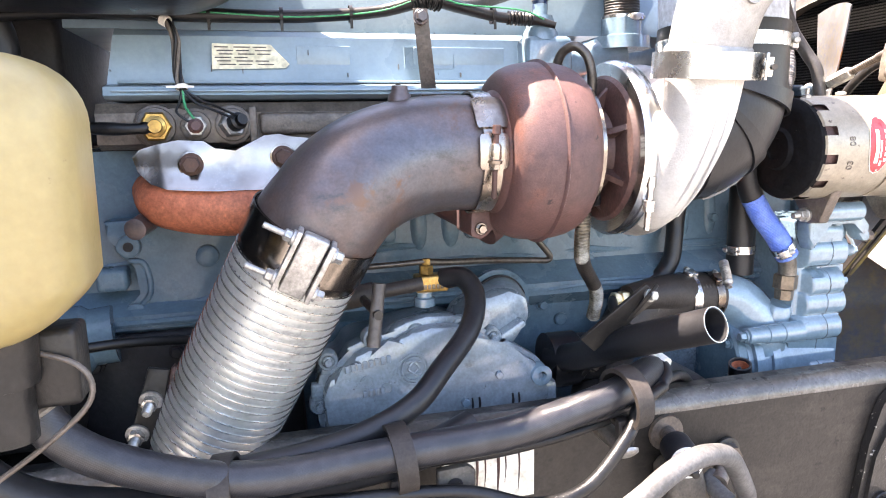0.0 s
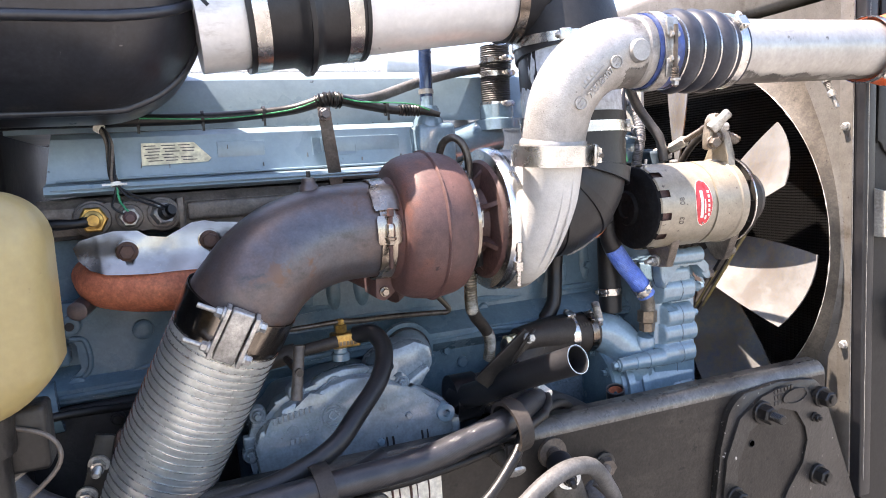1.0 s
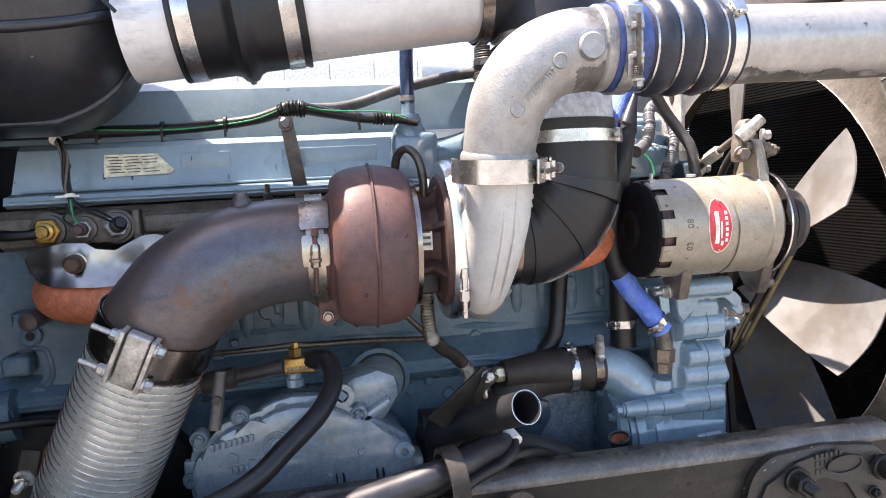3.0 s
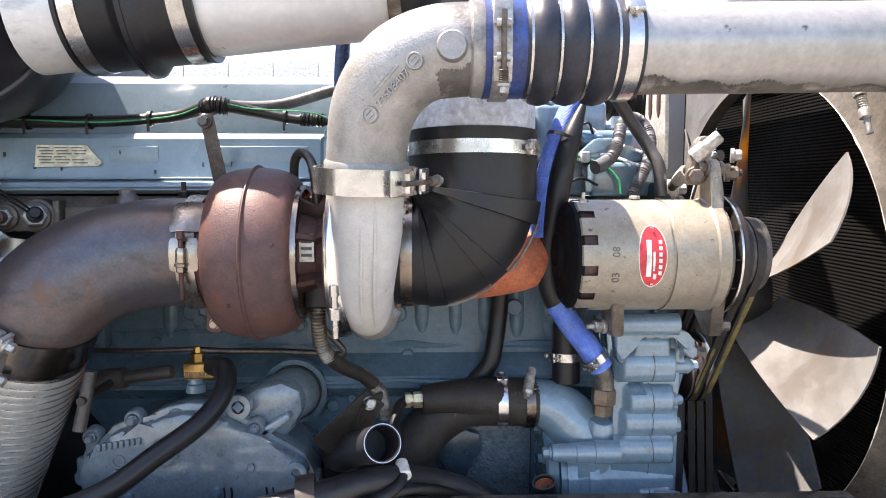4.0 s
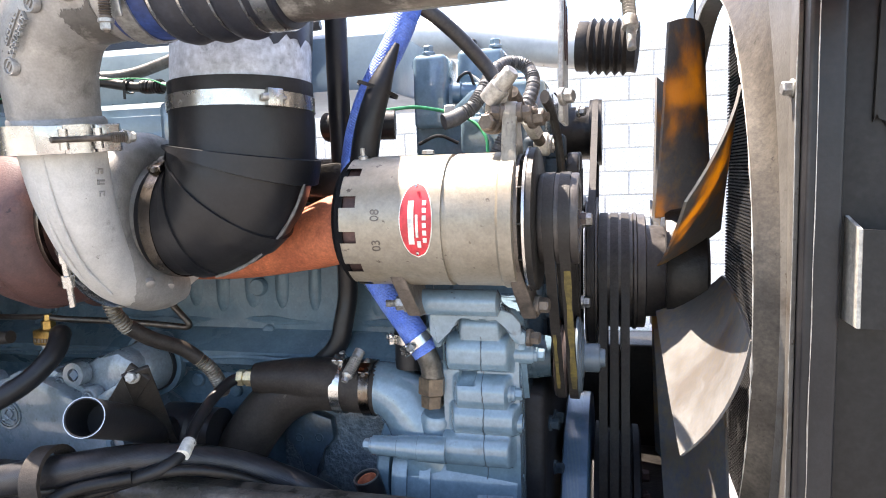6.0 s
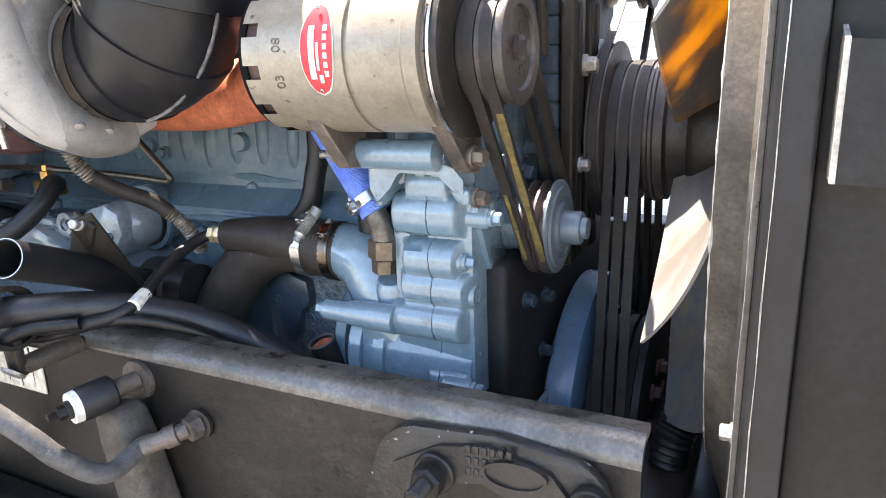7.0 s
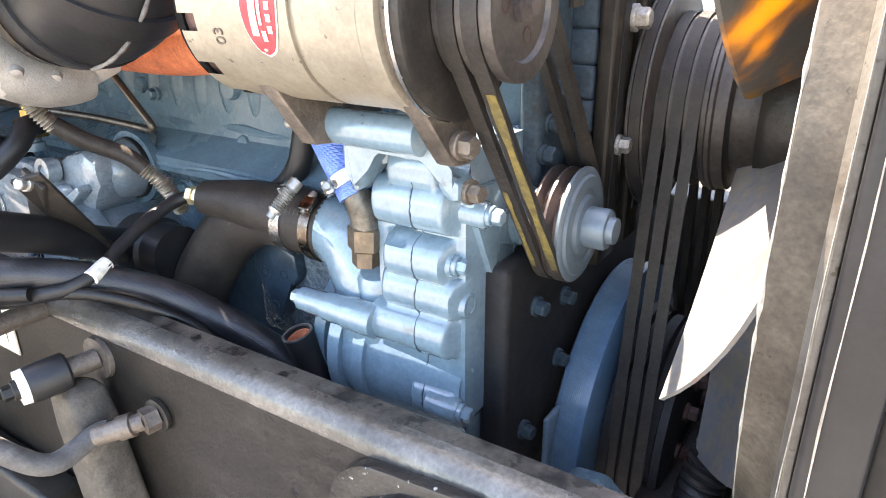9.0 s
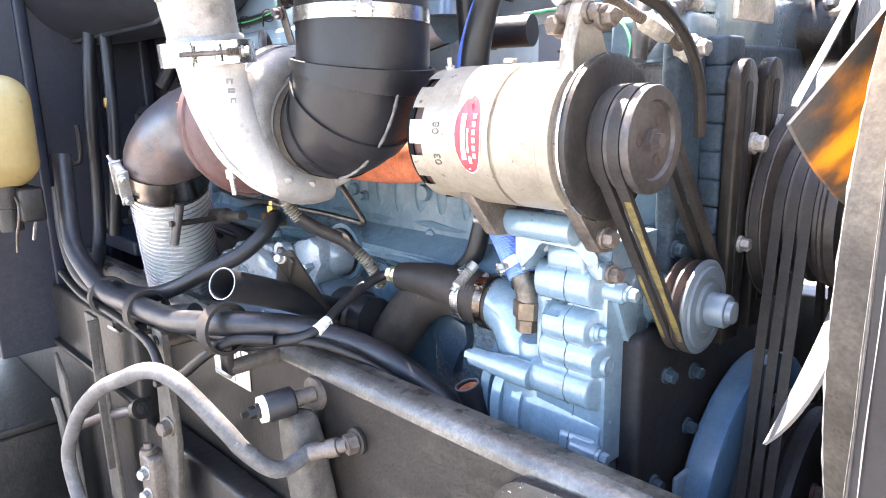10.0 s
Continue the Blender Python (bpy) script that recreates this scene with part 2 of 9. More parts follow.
CREAM = mat("cream_paper_label", (0.74, 0.71, 0.55), 0.55, 0, (0.58, 0.54, 0.40), 20, 0.8, 120, 0.05)
PAPER_STAINED = mat("oil_stained_paper", (0.66, 0.65, 0.58), 0.6, 0, (0.5, 0.46, 0.36), 14, 0.9, 120, 0.05, dirt=(0.11, 0.075, 0.04), dirt_scale=22, dirt_cut=0.57)
INK = mat("dark_print", (0.10, 0.095, 0.09), 0.6)
BELT = mat("black_drive_belt", (0.021, 0.019, 0.0178), 0.48, 0, (0.034, 0.030, 0.0265), 14, 0.8, 300, 0.25, spec=0.25)
YELLOW_SHEEN = mat("yellow_belt_sheen", (0.165, 0.125, 0.032), 0.6, 0, (0.050, 0.042, 0.022), 34, 0.9, 200, 0.1)
PULLEY = mat("worn_grey_pulley", (0.068, 0.061, 0.057), 0.42, 0.35, (0.036, 0.031, 0.028), 12, 0.9, 200, 0.15, dirt=(0.035, 0.028, 0.024), dirt_scale=10, dirt_cut=0.6)
NYLON = mat("amber_nylon_fan", (0.148, 0.144, 0.138), 0.5, 0, (0.118, 0.113, 0.106), 8, 0.9, 200, 0.1, dirt=(0.042, 0.036, 0.029), dirt_scale=6, dirt_cut=0.66, through=((1.0, 0.58, 0.0), 0.30, 0.006), mottle=0.06, spec=0.12)
WIRE_GREEN = mat("green_wire", (0.03, 0.28, 0.12), 0.45)
WIRE_WHITE = mat("white_wire", (0.66, 0.66, 0.62), 0.5)
LOOM = mat("black_wire_loom", (0.005, 0.005, 0.0055), 0.38, 0, (0.012, 0.0115, 0.011), 30, 0.8, 260, 0.2, spec=0.35)
CONCRETE = mat("dusty_concrete_yard", (0.21, 0.20, 0.185), 0.9, 0, (0.13, 0.122, 0.11), 1.2, 0.8, 60, 0.3, dirt=(0.08, 0.074, 0.066), dirt_scale=9, dirt_cut=0.6)
BLOCKWORK = mat("painted_concrete_block", (0.82, 0.81, 0.785), 0.8, 0, (0.74, 0.725, 0.69), 3, 0.8, 80, 0.3, each=0.06)
MORTAR = mat("mortar", (0.68, 0.67, 0.65), 0.9)
RAIL = mat("dusty_black_rail_paint", (0.0225, 0.0193, 0.0165), 0.36, 0.0, (0.0095, 0.0085, 0.0076), 4, 1.0, 200, 0.25, dirt=(0.040, 0.034, 0.028), dirt_scale=3, dirt_cut=0.58, lump=0.10, lump_scale=70, speck=(0.009, 0.008, 0.008), speck_cut=0.62, speck_scale=55, spec=0.25, stretch=(0.7, 1, 1.6))
# far paler than the rail itself: the edge's sky highlight is painted in
RAIL_EDGE = mat("rail_edge_painted_highlight", (0.135, 0.126, 0.113), 0.22, 0.2, (0.055, 0.050, 0.044), 7, 0.9, 220, 0.25, dirt=(0.02, 0.018, 0.016), dirt_scale=10, dirt_cut=0.60, speck=(0.22, 0.20, 0.18), speck_cut=0.70, speck_scale=45)
RAIL_TOP = mat("flaking_black_rail_top", (0.082, 0.072, 0.060), 0.42, 0.0, (0.048, 0.042, 0.035), 8, 0.9, 220, 0.3, dirt=(0.005, 0.005, 0.005), dirt_scale=9, dirt_cut=0.46, lump=0.3, lump_scale=45, speck=(0.004, 0.004, 0.004), speck_cut=0.56, speck_scale=50)
DUSTY = mat("dusty_grey_brown_steel", (0.085, 0.074, 0.060), 0.55, 0.05, (0.042, 0.036, 0.030), 10, 0.9, 260, 0.3, dirt=(0.145, 0.128, 0.104), dirt_scale=9, dirt_cut=0.62, speck=(0.02, 0.018, 0.016), speck_cut=0.66, spec=0.3)
HANGER = mat("chipped_black_casting", (0.010, 0.0096, 0.0093), 0.36, 0.05, (0.022, 0.019, 0.017), 5, 1.0, 200, 0.35, dirt=(0.040, 0.034, 0.028), dirt_scale=9, dirt_cut=0.64, lump=0.3, lump_scale=55, speck=(0.36, 0.34, 0.31), speck_cut=0.66, speck_scale=85)
SLEEVE = mat("dark_polished_sleeve", (0.30, 0.27, 0.24), 0.14, 1.0, (0.07, 0.058, 0.05), 14, 0.9, 200, 0.05, dirt=(0.30, 0.22, 0.13), dirt_scale=9, dirt_cut=0.64, mottle=0.08)
# grimy blue, darkened for shade on the gear case and in bolt holes
BLUE_SHADED = mat("grimy_shaded_blue_paint", (0.034, 0.055, 0.074), 0.55, 0, (0.022, 0.034, 0.045), 9, 0.9, 220, 0.2, dirt=(0.02, 0.02, 0.02), dirt_scale=14, dirt_cut=0.58, lump=0.4, lump_scale=40, spec=0.25)
BLUE_DAMPER = mat("deep_blue_damper_paint", (0.070, 0.140, 0.22), 0.32, 0, (0.055, 0.11, 0.17), 7, 0.9, 200, 0.08, dirt=(0.06, 0.06, 0.06), dirt_scale=9, dirt_cut=0.63, coat=0.4, mottle=0.07)
BLUE_DARK = mat("deep_blue_pad_paint", (0.030, 0.050, 0.070), 0.30, 0, (0.022, 0.036, 0.050), 9, 0.9, 240, 0.12, coat=0.3, lump=0.3, lump_scale=40)
BLUE_ROUGH = mat("orange_peel_blue_casting", (0.098, 0.128, 0.150), 0.22, 0, (0.068, 0.092, 0.110), 9, 0.9, 240, 0.2, coat=0.5, lump=1.0, lump_scale=120, coat_rough=0.08)
# near-black for black parts and for shade painted in cavities and holes
SHADOW_BLACK = mat("black_parts_and_shade", (0.009, 0.009, 0.011), 0.6, 0, (0.018, 0.017, 0.017), 6, 0.9, 200, 0.3, lump=0.2, spec=0.3)
LIP = mat("brown_dusty_shroud_lip", (0.078, 0.067, 0.053), 0.48, 0.1, (0.038, 0.031, 0.024), 8, 0.9, 260, 0.12, dirt=(0.03, 0.024, 0.018), dirt_scale=14, dirt_cut=0.57, speck=(0.02, 0.016, 0.012), speck_cut=0.65, speck_scale=100, spec=0.3)
CAB_DARK = mat("dark_blue_cab_steel", (0.008, 0.011, 0.020), 0.4, 0, (0.015, 0.017, 0.022), 4, 0.8, 120, 0.12, dirt=(0.05, 0.047, 0.045), dirt_scale=6, dirt_cut=0.66, spec=0.3)


def braid(m, pitch, pale, relief=0.5):
    """Crossed diagonal threads over a hose material."""
    n, l = m.node_tree.nodes, m.node_tree.links
    p = n["Principled BSDF"]
    tc = n.new("ShaderNodeTexCoord")
    waves = []
    for turn in (0.9, -0.9):
        mp = n.new("ShaderNodeMapping")
        mp.inputs["Rotation"].default_value = (0.4, turn, 0.3)
        w = n.new("ShaderNodeTexWave")
        w.inputs["Scale"].default_value, w.inputs["Distortion"].default_value = pitch, 0.6
        l.new(tc.outputs["Object"], mp.inputs["Vector"])
        l.new(mp.outputs[0], w.inputs["Vector"])
        waves.append(w)
    top = n.new("ShaderNodeMath")
    top.operation = "MAXIMUM"
    l.new(waves[0].outputs[1], top.inputs[0])
    l.new(waves[1].outputs[1], top.inputs[1])
    mix = n.new("ShaderNodeMix")
    mix.data_type = "RGBA"
    old = p.inputs["Base Color"].links[0].from_socket
    l.new(top.outputs[0], mix.inputs["Factor"])
    mix.inputs["A"].default_value = (*pale, 1)
    l.new(old, mix.inputs["B"])
    l.new(mix.outputs["Result"], p.inputs["Base Color"])
    bp = n.new("ShaderNodeBump")
    bp.inputs["Strength"].default_value, bp.inputs["Distance"].default_value = relief, 0.002
    l.new(top.outputs[0], bp.inputs["Height"])
    l.new(bp.outputs[0], p.inputs["Normal"])


braid(BLUE_HOSE, 95, (0.10, 0.19, 0.55))


# ---- mesh helpers ----
def curve(pts, n=8):
    """Points on a smooth curve through pts."""
    p = [Vector(q) for q in pts]
    if len(p) < 3:
        return [p[0].lerp(p[-1], i / n) for i in range(n + 1)]
    e = [p[0] * 2 - p[1]] + p + [p[-1] * 2 - p[-2]]
    out = []
    for i in range(1, len(e) - 2):
        a, b, c, d = e[i - 1:i + 3]
        for k in range(n):
            u = k / n
            out.append(0.5 * (2 * b + (c - a) * u + (2 * a - 5 * b + 4 * c - d) * u * u + (3 * b - a - 3 * c + d) * u ** 3))
    return out + [p[-1]]


def skin(bm, rings, cap=True, closed=False):
    vs = [[bm.verts.new(v) for v in ring] for ring in rings]
    seg = len(vs[0])
    pairs = list(zip(vs, vs[1:])) + ([(vs[-1], vs[0])] if closed else [])
    for a, b in pairs:
        for i in range(seg):
            j = (i + 1) % seg
            bm.faces.new((a[i], a[j], b[j], b[i]))
    if cap and not closed:
        bm.faces.new(vs[0])
        bm.faces.new(vs[-1])
    return bm


def side(axis):
    axis = Vector(axis).normalized()
    u = axis.cross(Vector((0, 0, 1)))
    if u.length < 0.05:
        u = axis.cross(Vector((1, 0, 0)))
    u.normalize()
    return axis, u, axis.cross(u)


def tube(bm, pts, r, seg=18, n=8, cap=True, ripple=None, wall=0.0, flat=1.0):
    """A round pipe along a smooth curve; r may be a list; ripple(distance) scales it; wall: a hollow open far end."""
    q = curve(pts, n)
    rs = r if isinstance(r, (list, tuple)) else [r] * len(pts)
    if len(rs) < 3 and len(pts) == 2:
        rad = [rs[0] + (rs[-1] - rs[0]) * i / (len(q) - 1) for i in range(len(q))]
    else:
        rad = []
        for i in range(len(q)):
            f = i / n
            k = min(int(f), len(rs) - 2)
            rad.append(rs[k] + (rs[k + 1] - rs[k]) * (f - k))
    tang = [(q[min(i + 1, len(q) - 1)] - q[max(i - 1, 0)]).normalized() for i in range(len(q))]
    _, u, v = side(tang[0])
    rings, dist = [], 0.0
    for i, p in enumerate(q):
        if i:
            dist += (p - q[i - 1]).length
            u = u - tang[i] * u.dot(tang[i])
            u.normalize()
            v = tang[i].cross(u)
        k = rad[i] * (ripple(dist) if ripple else 1.0)
        rings.append([p + (u * math.cos(a) * k + v * math.sin(a) * k * flat) for a in (math.tau * s / seg for s in range(seg))])
    if wall:
        last, t = q[-1], tang[-1]
        inner = rad[-1] - wall
        for back in (0.0, 0.06):
            rings.append([last - t * back + (u * math.cos(a) + v * math.sin(a)) * inner for a in (math.tau * s / seg for s in range(seg))])
    return skin(bm, rings, cap)


def lathe(bm, at, axis, prof, seg=40, cap=True):
    """Turns a profile of (along, radius) about an axis."""
    at = Vector(at)
    axis, u, v = side(axis)
    rings = [[at + axis * h + (u * math.cos(a) + v * math.sin(a)) * max(r, 0.0004) for a in (math.tau * s / seg for s in range(seg))] for h, r in prof]
    return skin(bm, rings, cap)


def ring(bm, at, axis, r, width, thick, seg=40):
    w = width / 2
    at = Vector(at)
    axis, u, v = side(axis)
    prof = [(-w, r), (-w, r + thick), (w, r + thick), (w, r)]
    rings = [[at + axis * h + (u * math.cos(a) + v * math.sin(a)) * q for a in (math.tau * s / seg for s in range(seg))] for h, q in prof]
    return skin(bm, rings, closed=True)


def box(bm, x0, x1, y0, y1, z0, z1, bevel=0.004, m=None):
    t = bmesh.new()
    bmesh.ops.create_cube(t, size=1)
    for v in t.verts:
        v.co = Vector(((x0 + x1) / 2 + v.co.x * (x1 - x0), (y0 + y1) / 2 + v.co.y * (y1 - y0), (z0 + z1) / 2 + v.co.z * (z1 - z0)))
    if bevel:
        bmesh.ops.bevel(t, geom=t.edges[:], offset=bevel, segments=3, affect="EDGES", profile=0.5)
    return join(bm, t, m)


def join(bm, t, m=None):
    if m is not None:
        t.transform(m)
    vm = {v: bm.verts.new(v.co) for v in t.verts}
    for f in t.faces:
        try:
            bm.faces.new([vm[v] for v in f.verts])
        except ValueError:
            pass
    t.free()
    return bm


def slab(bm, outline, axis, lo, hi, bevel=0.003, m=None):
    """A flat plate: an outline in the two other axes, from lo to hi along the axis."""
    t = bmesh.new()
    i = "xyz".index(axis)
    def at(p, h):
        c = list(p)
        c.insert(i, h)
        return c
    a = [t.verts.new(at(p, lo)) for p in outline]
    b = [t.verts.new(at(p, hi)) for p in outline]
    t.faces.new(a)
    t.faces.new(b)
    for k in range(len(a)):
        j = (k + 1) % len(a)
        t.faces.new((a[k], a[j], b[j], b[k]))
    if bevel:
        bmesh.ops.bevel(t, geom=t.edges[:], offset=bevel, segments=2, affect="EDGES", profile=0.5)
    return join(bm, t, m)


def arc(cx, cy, r, a0, a1, n=10):
    return [(cx + r * math.cos(radians(a0 + (a1 - a0) * i / n)), cy + r * math.sin(radians(a0 + (a1 - a0) * i / n))) for i in range(n + 1)]


def mesh_of(name, bm, material, sharp=38):
    bmesh.ops.recalc_face_normals(bm, faces=bm.faces[:])
    me = bpy.data.meshes.new(name)
    bm.to_mesh(me)
    bm.free()
    me.materials.append(material)
    me.shade_smooth()
    me.set_sharp_from_angle(angle=radians(sharp))
    return me


def part(name, bm, material, parent, label="", sharp=38):
    """Links a bmesh as one mesh object under a thing or a part."""
    return place(name, mesh_of(name, bm, material, sharp), parent, label=label)


def base_of(ob):
    at = ob.matrix_basis.copy()
    return base_of(ob.parent) @ ob.matrix_parent_inverse @ at if ob.parent else at


def place(name, me, parent, m=None, label=""):
    ob = new(name, me)
    ob.parent = parent
    ob.matrix_parent_inverse = base_of(parent).inverted()
    if m is not None:
        ob.matrix_basis = m
    if label:
        ob["label"] = label
    return ob


def thing(name, label, category, at=(0, 0, 0), group="", kind=""):
    ob = new(name)
    ob.empty_display_size = 0.05
    ob.matrix_basis = Matrix.Translation(at)
    return tagged(ob, label, category, group, kind)


def solo(name, bm, material, label, category, group="", kind="", sharp=38):
    return tagged(new(name, mesh_of(name, bm, material, sharp)), label, category, group, kind)


def aim(at, way, spin=0.0):
    return Matrix.Translation(at) @ Vector(way).to_track_quat("Z", "Y").to_matrix().to_4x4() @ Matrix.Rotation(spin, 4, "Z")


BOLT_MESH = {}
def bolt(parent, at, way=(0, -1, 0), s=0.014, material=None, name="bolt", stud=0.0, spin=None, label=""):
    """A hexagon head on a round flange, at a place, facing a way; stud: a thread that stands out of it."""
    material = material or ZINC
    key = (round(s, 4), material.name, round(stud, 3), name)
    if key not in BOLT_MESH:
        b = bmesh.new()
        lathe(b, (0, 0, -s * 0.15), (0, 0, 1), [(0, s * 0.72), (s * 0.3, s * 0.72), (s * 0.36, s * 0.66)], 18)
        lathe(b, (0, 0, s * 0.2), (0, 0, 1), [(0, s * 0.56), (s * 0.55, s * 0.56), (s * 0.66, s * 0.46)], 6)
        if stud:
            lathe(b, (0, 0, s * 0.8), (0, 0, 1), [(0, s * 0.3)] + [(stud * i / 16, s * (0.30 if i % 2 else 0.26)) for i in range(1, 16)] + [(stud, s * 0.24)], 12)
        BOLT_MESH[key] = mesh_of(name, b, material)
    return place(name, BOLT_MESH[key], parent, aim(at, way, random.random() if spin is None else spin), label)


def hose_clamp(at, axis, r, width=0.013, screw=(0, -1, 0.3), label="worm-drive steel hose clamp on a rubber hose", material=None, group="hose clamps"):
    """A steel band with its worm housing and screw."""
    material = material or STEEL
    axis = Vector(axis).normalized()
    at = Vector(at)
    c = thing("hose_clamp", label, "hose clamp", at, group)
    part("band", ring(bmesh.new(), at, axis, r, width, 0.0014), material, c)
    w = Vector(screw)
    w = (w - axis * w.dot(axis)).normalized()
    tg = axis.cross(w)
    p = at + w * (r + 0.004)
    b = bmesh.new()
    box(b, -0.010, 0.010, -width * 0.6, width * 0.6, -0.004, 0.005, 0.002)
    b.transform(Matrix.Translation(p) @ Matrix((tg, axis, w)).transposed().to_4x4())
    part("worm_housing", b, material, c)
    b = bmesh.new()
    lathe(b, p - tg * 0.017 + w * 0.002, tg, [(0, 0.0035), (0.004, 0.0048), (0.008, 0.0048), (0.009, 0.003), (0.030, 0.003)], 10)
    part("screw", b, ZINC, c)
    return c


def t_clamp(at, axis, r, width=0.022, screw=(0, -1, 0), label="", drop=0.05, material=None):
    """A wide band with a T-bolt, its two trunnions and a lock nut (spring-loaded)."""
    material = material or STEEL
    axis, at = Vector(axis).normalized(), Vector(at)
    c = thing("band_clamp", label, "band clamp", at, "band clamps")
    part("band", ring(bmesh.new(), at, axis, r, width, 0.0025, 56), material, c)
    w = Vector(screw)
    w = (w - axis * w.dot(axis)).normalized()
    tg = axis.cross(w)
    for s in (-1, 1):
        b = bmesh.new()
        lathe(b, at + w * (r + 0.0065) + tg * s * 0.017 - axis * width * 0.36, axis, [(0, 0.0046), (width * 0.72, 0.0046)], 14)
        part("trunnion", b, material, c)
        b = bmesh.new()
        box(b, -0.013, 0.013, -width * 0.5, width * 0.5, -0.0025, 0.0010, 0.001)
        b.transform(Matrix.Translation(at + w * (r + 0.0025) + tg * s * 0.029) @ Matrix.Rotation(s * 0.17, 4, axis) @ Matrix((tg, axis, w)).transposed().to_4x4())
        part("strap_end", b, material, c)
    b = bmesh.new()
    lathe(b, at + w * (r + 0.010) - tg * 0.03, tg, [(0, 0.0032), (0.03 + drop, 0.0032), (0.032 + drop, 0.002)], 12)
    part("t_bolt", b, TAN_LUG, c)
    b = bmesh.new()
    lathe(b, at + w * (r + 0.010) + tg * 0.028, tg, [(0, 0.0055)] + [(0.002 + i * 0.0011, 0.0058 if i % 2 else 0.0042) for i in range(12)] + [(0.016, 0.0055)], 12)
    part("spring", b, TAN_LUG, c)
    bolt(c, at + w * (r + 0.010) + tg * 0.046, tg, 0.010, ZINC, "nut")
    return c


def hose(name, pts, r, material, label, category="hose", ripple=None, seg=16, n=8, group="", wall=0.0):
    return solo(name, tube(bmesh.new(), pts, r, seg, n, True, ripple, wall), material, label, category, group)


# ---- setting ----
def build_setting():
    b = bmesh.new()
    bmesh.ops.create_grid(b, x_segments=2, y_segments=2, size=60)
    solo("ground", b, CONCRETE, "dusty grey concrete yard ground under the truck", "ground", kind="structure")
    # far yard wall of concrete blocks
    w = thing("wall_north", "pale painted concrete block wall across the yard", "wall", (0, 6.2, 0), kind="structure")
    part("mortar", box(bmesh.new(), -12, 12, 6.21, 6.4, 0, 2.6, 0), MORTAR, w)
    unit = mesh_of("block", box(bmesh.new(), -0.195, 0.195, -0.01, 0.01, -0.095, 0.095, 0.006), BLOCKWORK)
    for j in range(13):
        for i in range(20):
            place("block", unit, w, Matrix.Translation((-2.4 + i * 0.4 + (j % 2) * 0.2, 6.205, 0.1 + j * 0.2)))


# ---- chassis ----
def build_rail():
    rail = thing("frame_rail", "black-painted steel chassis rail with oily grime along its rounded top", "frame rail", (0.4, 0.93, 0.64))
    along = (-1.3, -0.6, 0.0, 0.5, 0.9, 1.38)
    web = [(0.905, 0.645), (0.905, 0.9855), (0.914, 0.9855), (0.914, 0.645)]
    part("web", skin(bmesh.new(), [[(x, y, z) for y, z in web] for x in along]), RAIL, rail)
    edge = arc(0.931, 0.9858, 0.0260, 180, 90, 12) + arc(0.931, 0.9858, 0.016, 90, 180, 6)
    part("rounded_edge", skin(bmesh.new(), [[(x, y, z) for y, z in edge] for x in along]), RAIL_EDGE, rail, "chipped rounded edge with a highlight painted in", sharp=60)
    top = [(0.9312, 1.0119), (0.950, 1.0123), (0.950, 1.004), (0.9312, 1.0030)]
    part("top_flange", skin(bmesh.new(), [[(x, y, z) for y, z in top] for x in along]), RAIL_TOP, rail, "flaking black top flange")
    part("lower_flange", box(bmesh.new(), -1.3, 1.38, 0.906, 0.985, 0.636, 0.6445, 0.002), RAIL, rail)
    # hanger plate near the front end
    h = thing("spring_hanger_plate", "black cast hanger plate bolted to the front of the rail", "hanger plate", (1.29, 0.89, 0.7))
    out = [(1.06, 0.64), (1.07, 0.80), (1.083, 0.89)] + arc(1.165, 0.925, 0.068, 160, 105, 6) + [(1.24, 0.999), (1.29, 0.993)] + arc(1.31, 0.945, 0.047, 70, 0, 6) + [(1.45, 0.711), (1.48, 0.64)]
    part("plate", slab(bmesh.new(), out, "y", 0.889, 0.903, 0.004), HANGER, h)
    inner = [(1.118, 0.70), (1.112, 0.80), (1.119, 0.855), (1.148, 0.915), (1.19, 0.938), (1.229, 0.948), (1.272, 0.932), (1.296, 0.895), (1.302, 0.865), (1.29, 0.82), (1.25, 0.77), (1.21, 0.70)]
    rim = [(1.085, 0.69), (1.082, 0.80), (1.092, 0.87), (1.125, 0.945), (1.18, 0.978), (1.235, 0.990), (1.30, 0.975), (1.335, 0.93), (1.345, 0.87), (1.335, 0.80), (1.29, 0.74), (1.25, 0.69)]
    b = bmesh.new()
    skin(b, [[(x, y, z) for x, z in o] for o, y in ((rim, 0.889), (rim, 0.882), (inner, 0.880), (inner, 0.8895))], closed=True)
    part("raised_rim", b, HANGER, h)
    inner_panel = part("inner_panel", slab(bmesh.new(), inner, "y", 0.886, 0.8885, 0), RAIL, h)
    # not cut: a black ring paints the dark of the hole
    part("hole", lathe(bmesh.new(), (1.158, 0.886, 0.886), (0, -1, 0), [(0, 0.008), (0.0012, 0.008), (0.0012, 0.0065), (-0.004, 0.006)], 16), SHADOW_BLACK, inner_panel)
    for x, z, q in ((1.178, 0.949, 0.032), (1.33, 0.786, 0.030), (1.34, 0.951, 0.030), (1.108, 0.79, 0.028), (1.322, 0.911, 0.014)):
        bolt(h, (x, 0.880, z), (0, -1, 0), q, BLACK_STEEL, stud=0.026 if q > 0.031 else 0.006)
    b = bmesh.new()
    b.from_mesh(mesh_of("oval", lathe(bmesh.new(), (0, 0, 0), (0, -1, 0), [(0, 1.0), (0.006, 1.0), (0.006, 0.9), (0.003, 0.88), (0.003, 0.0)], 32), BLACK_STEEL))
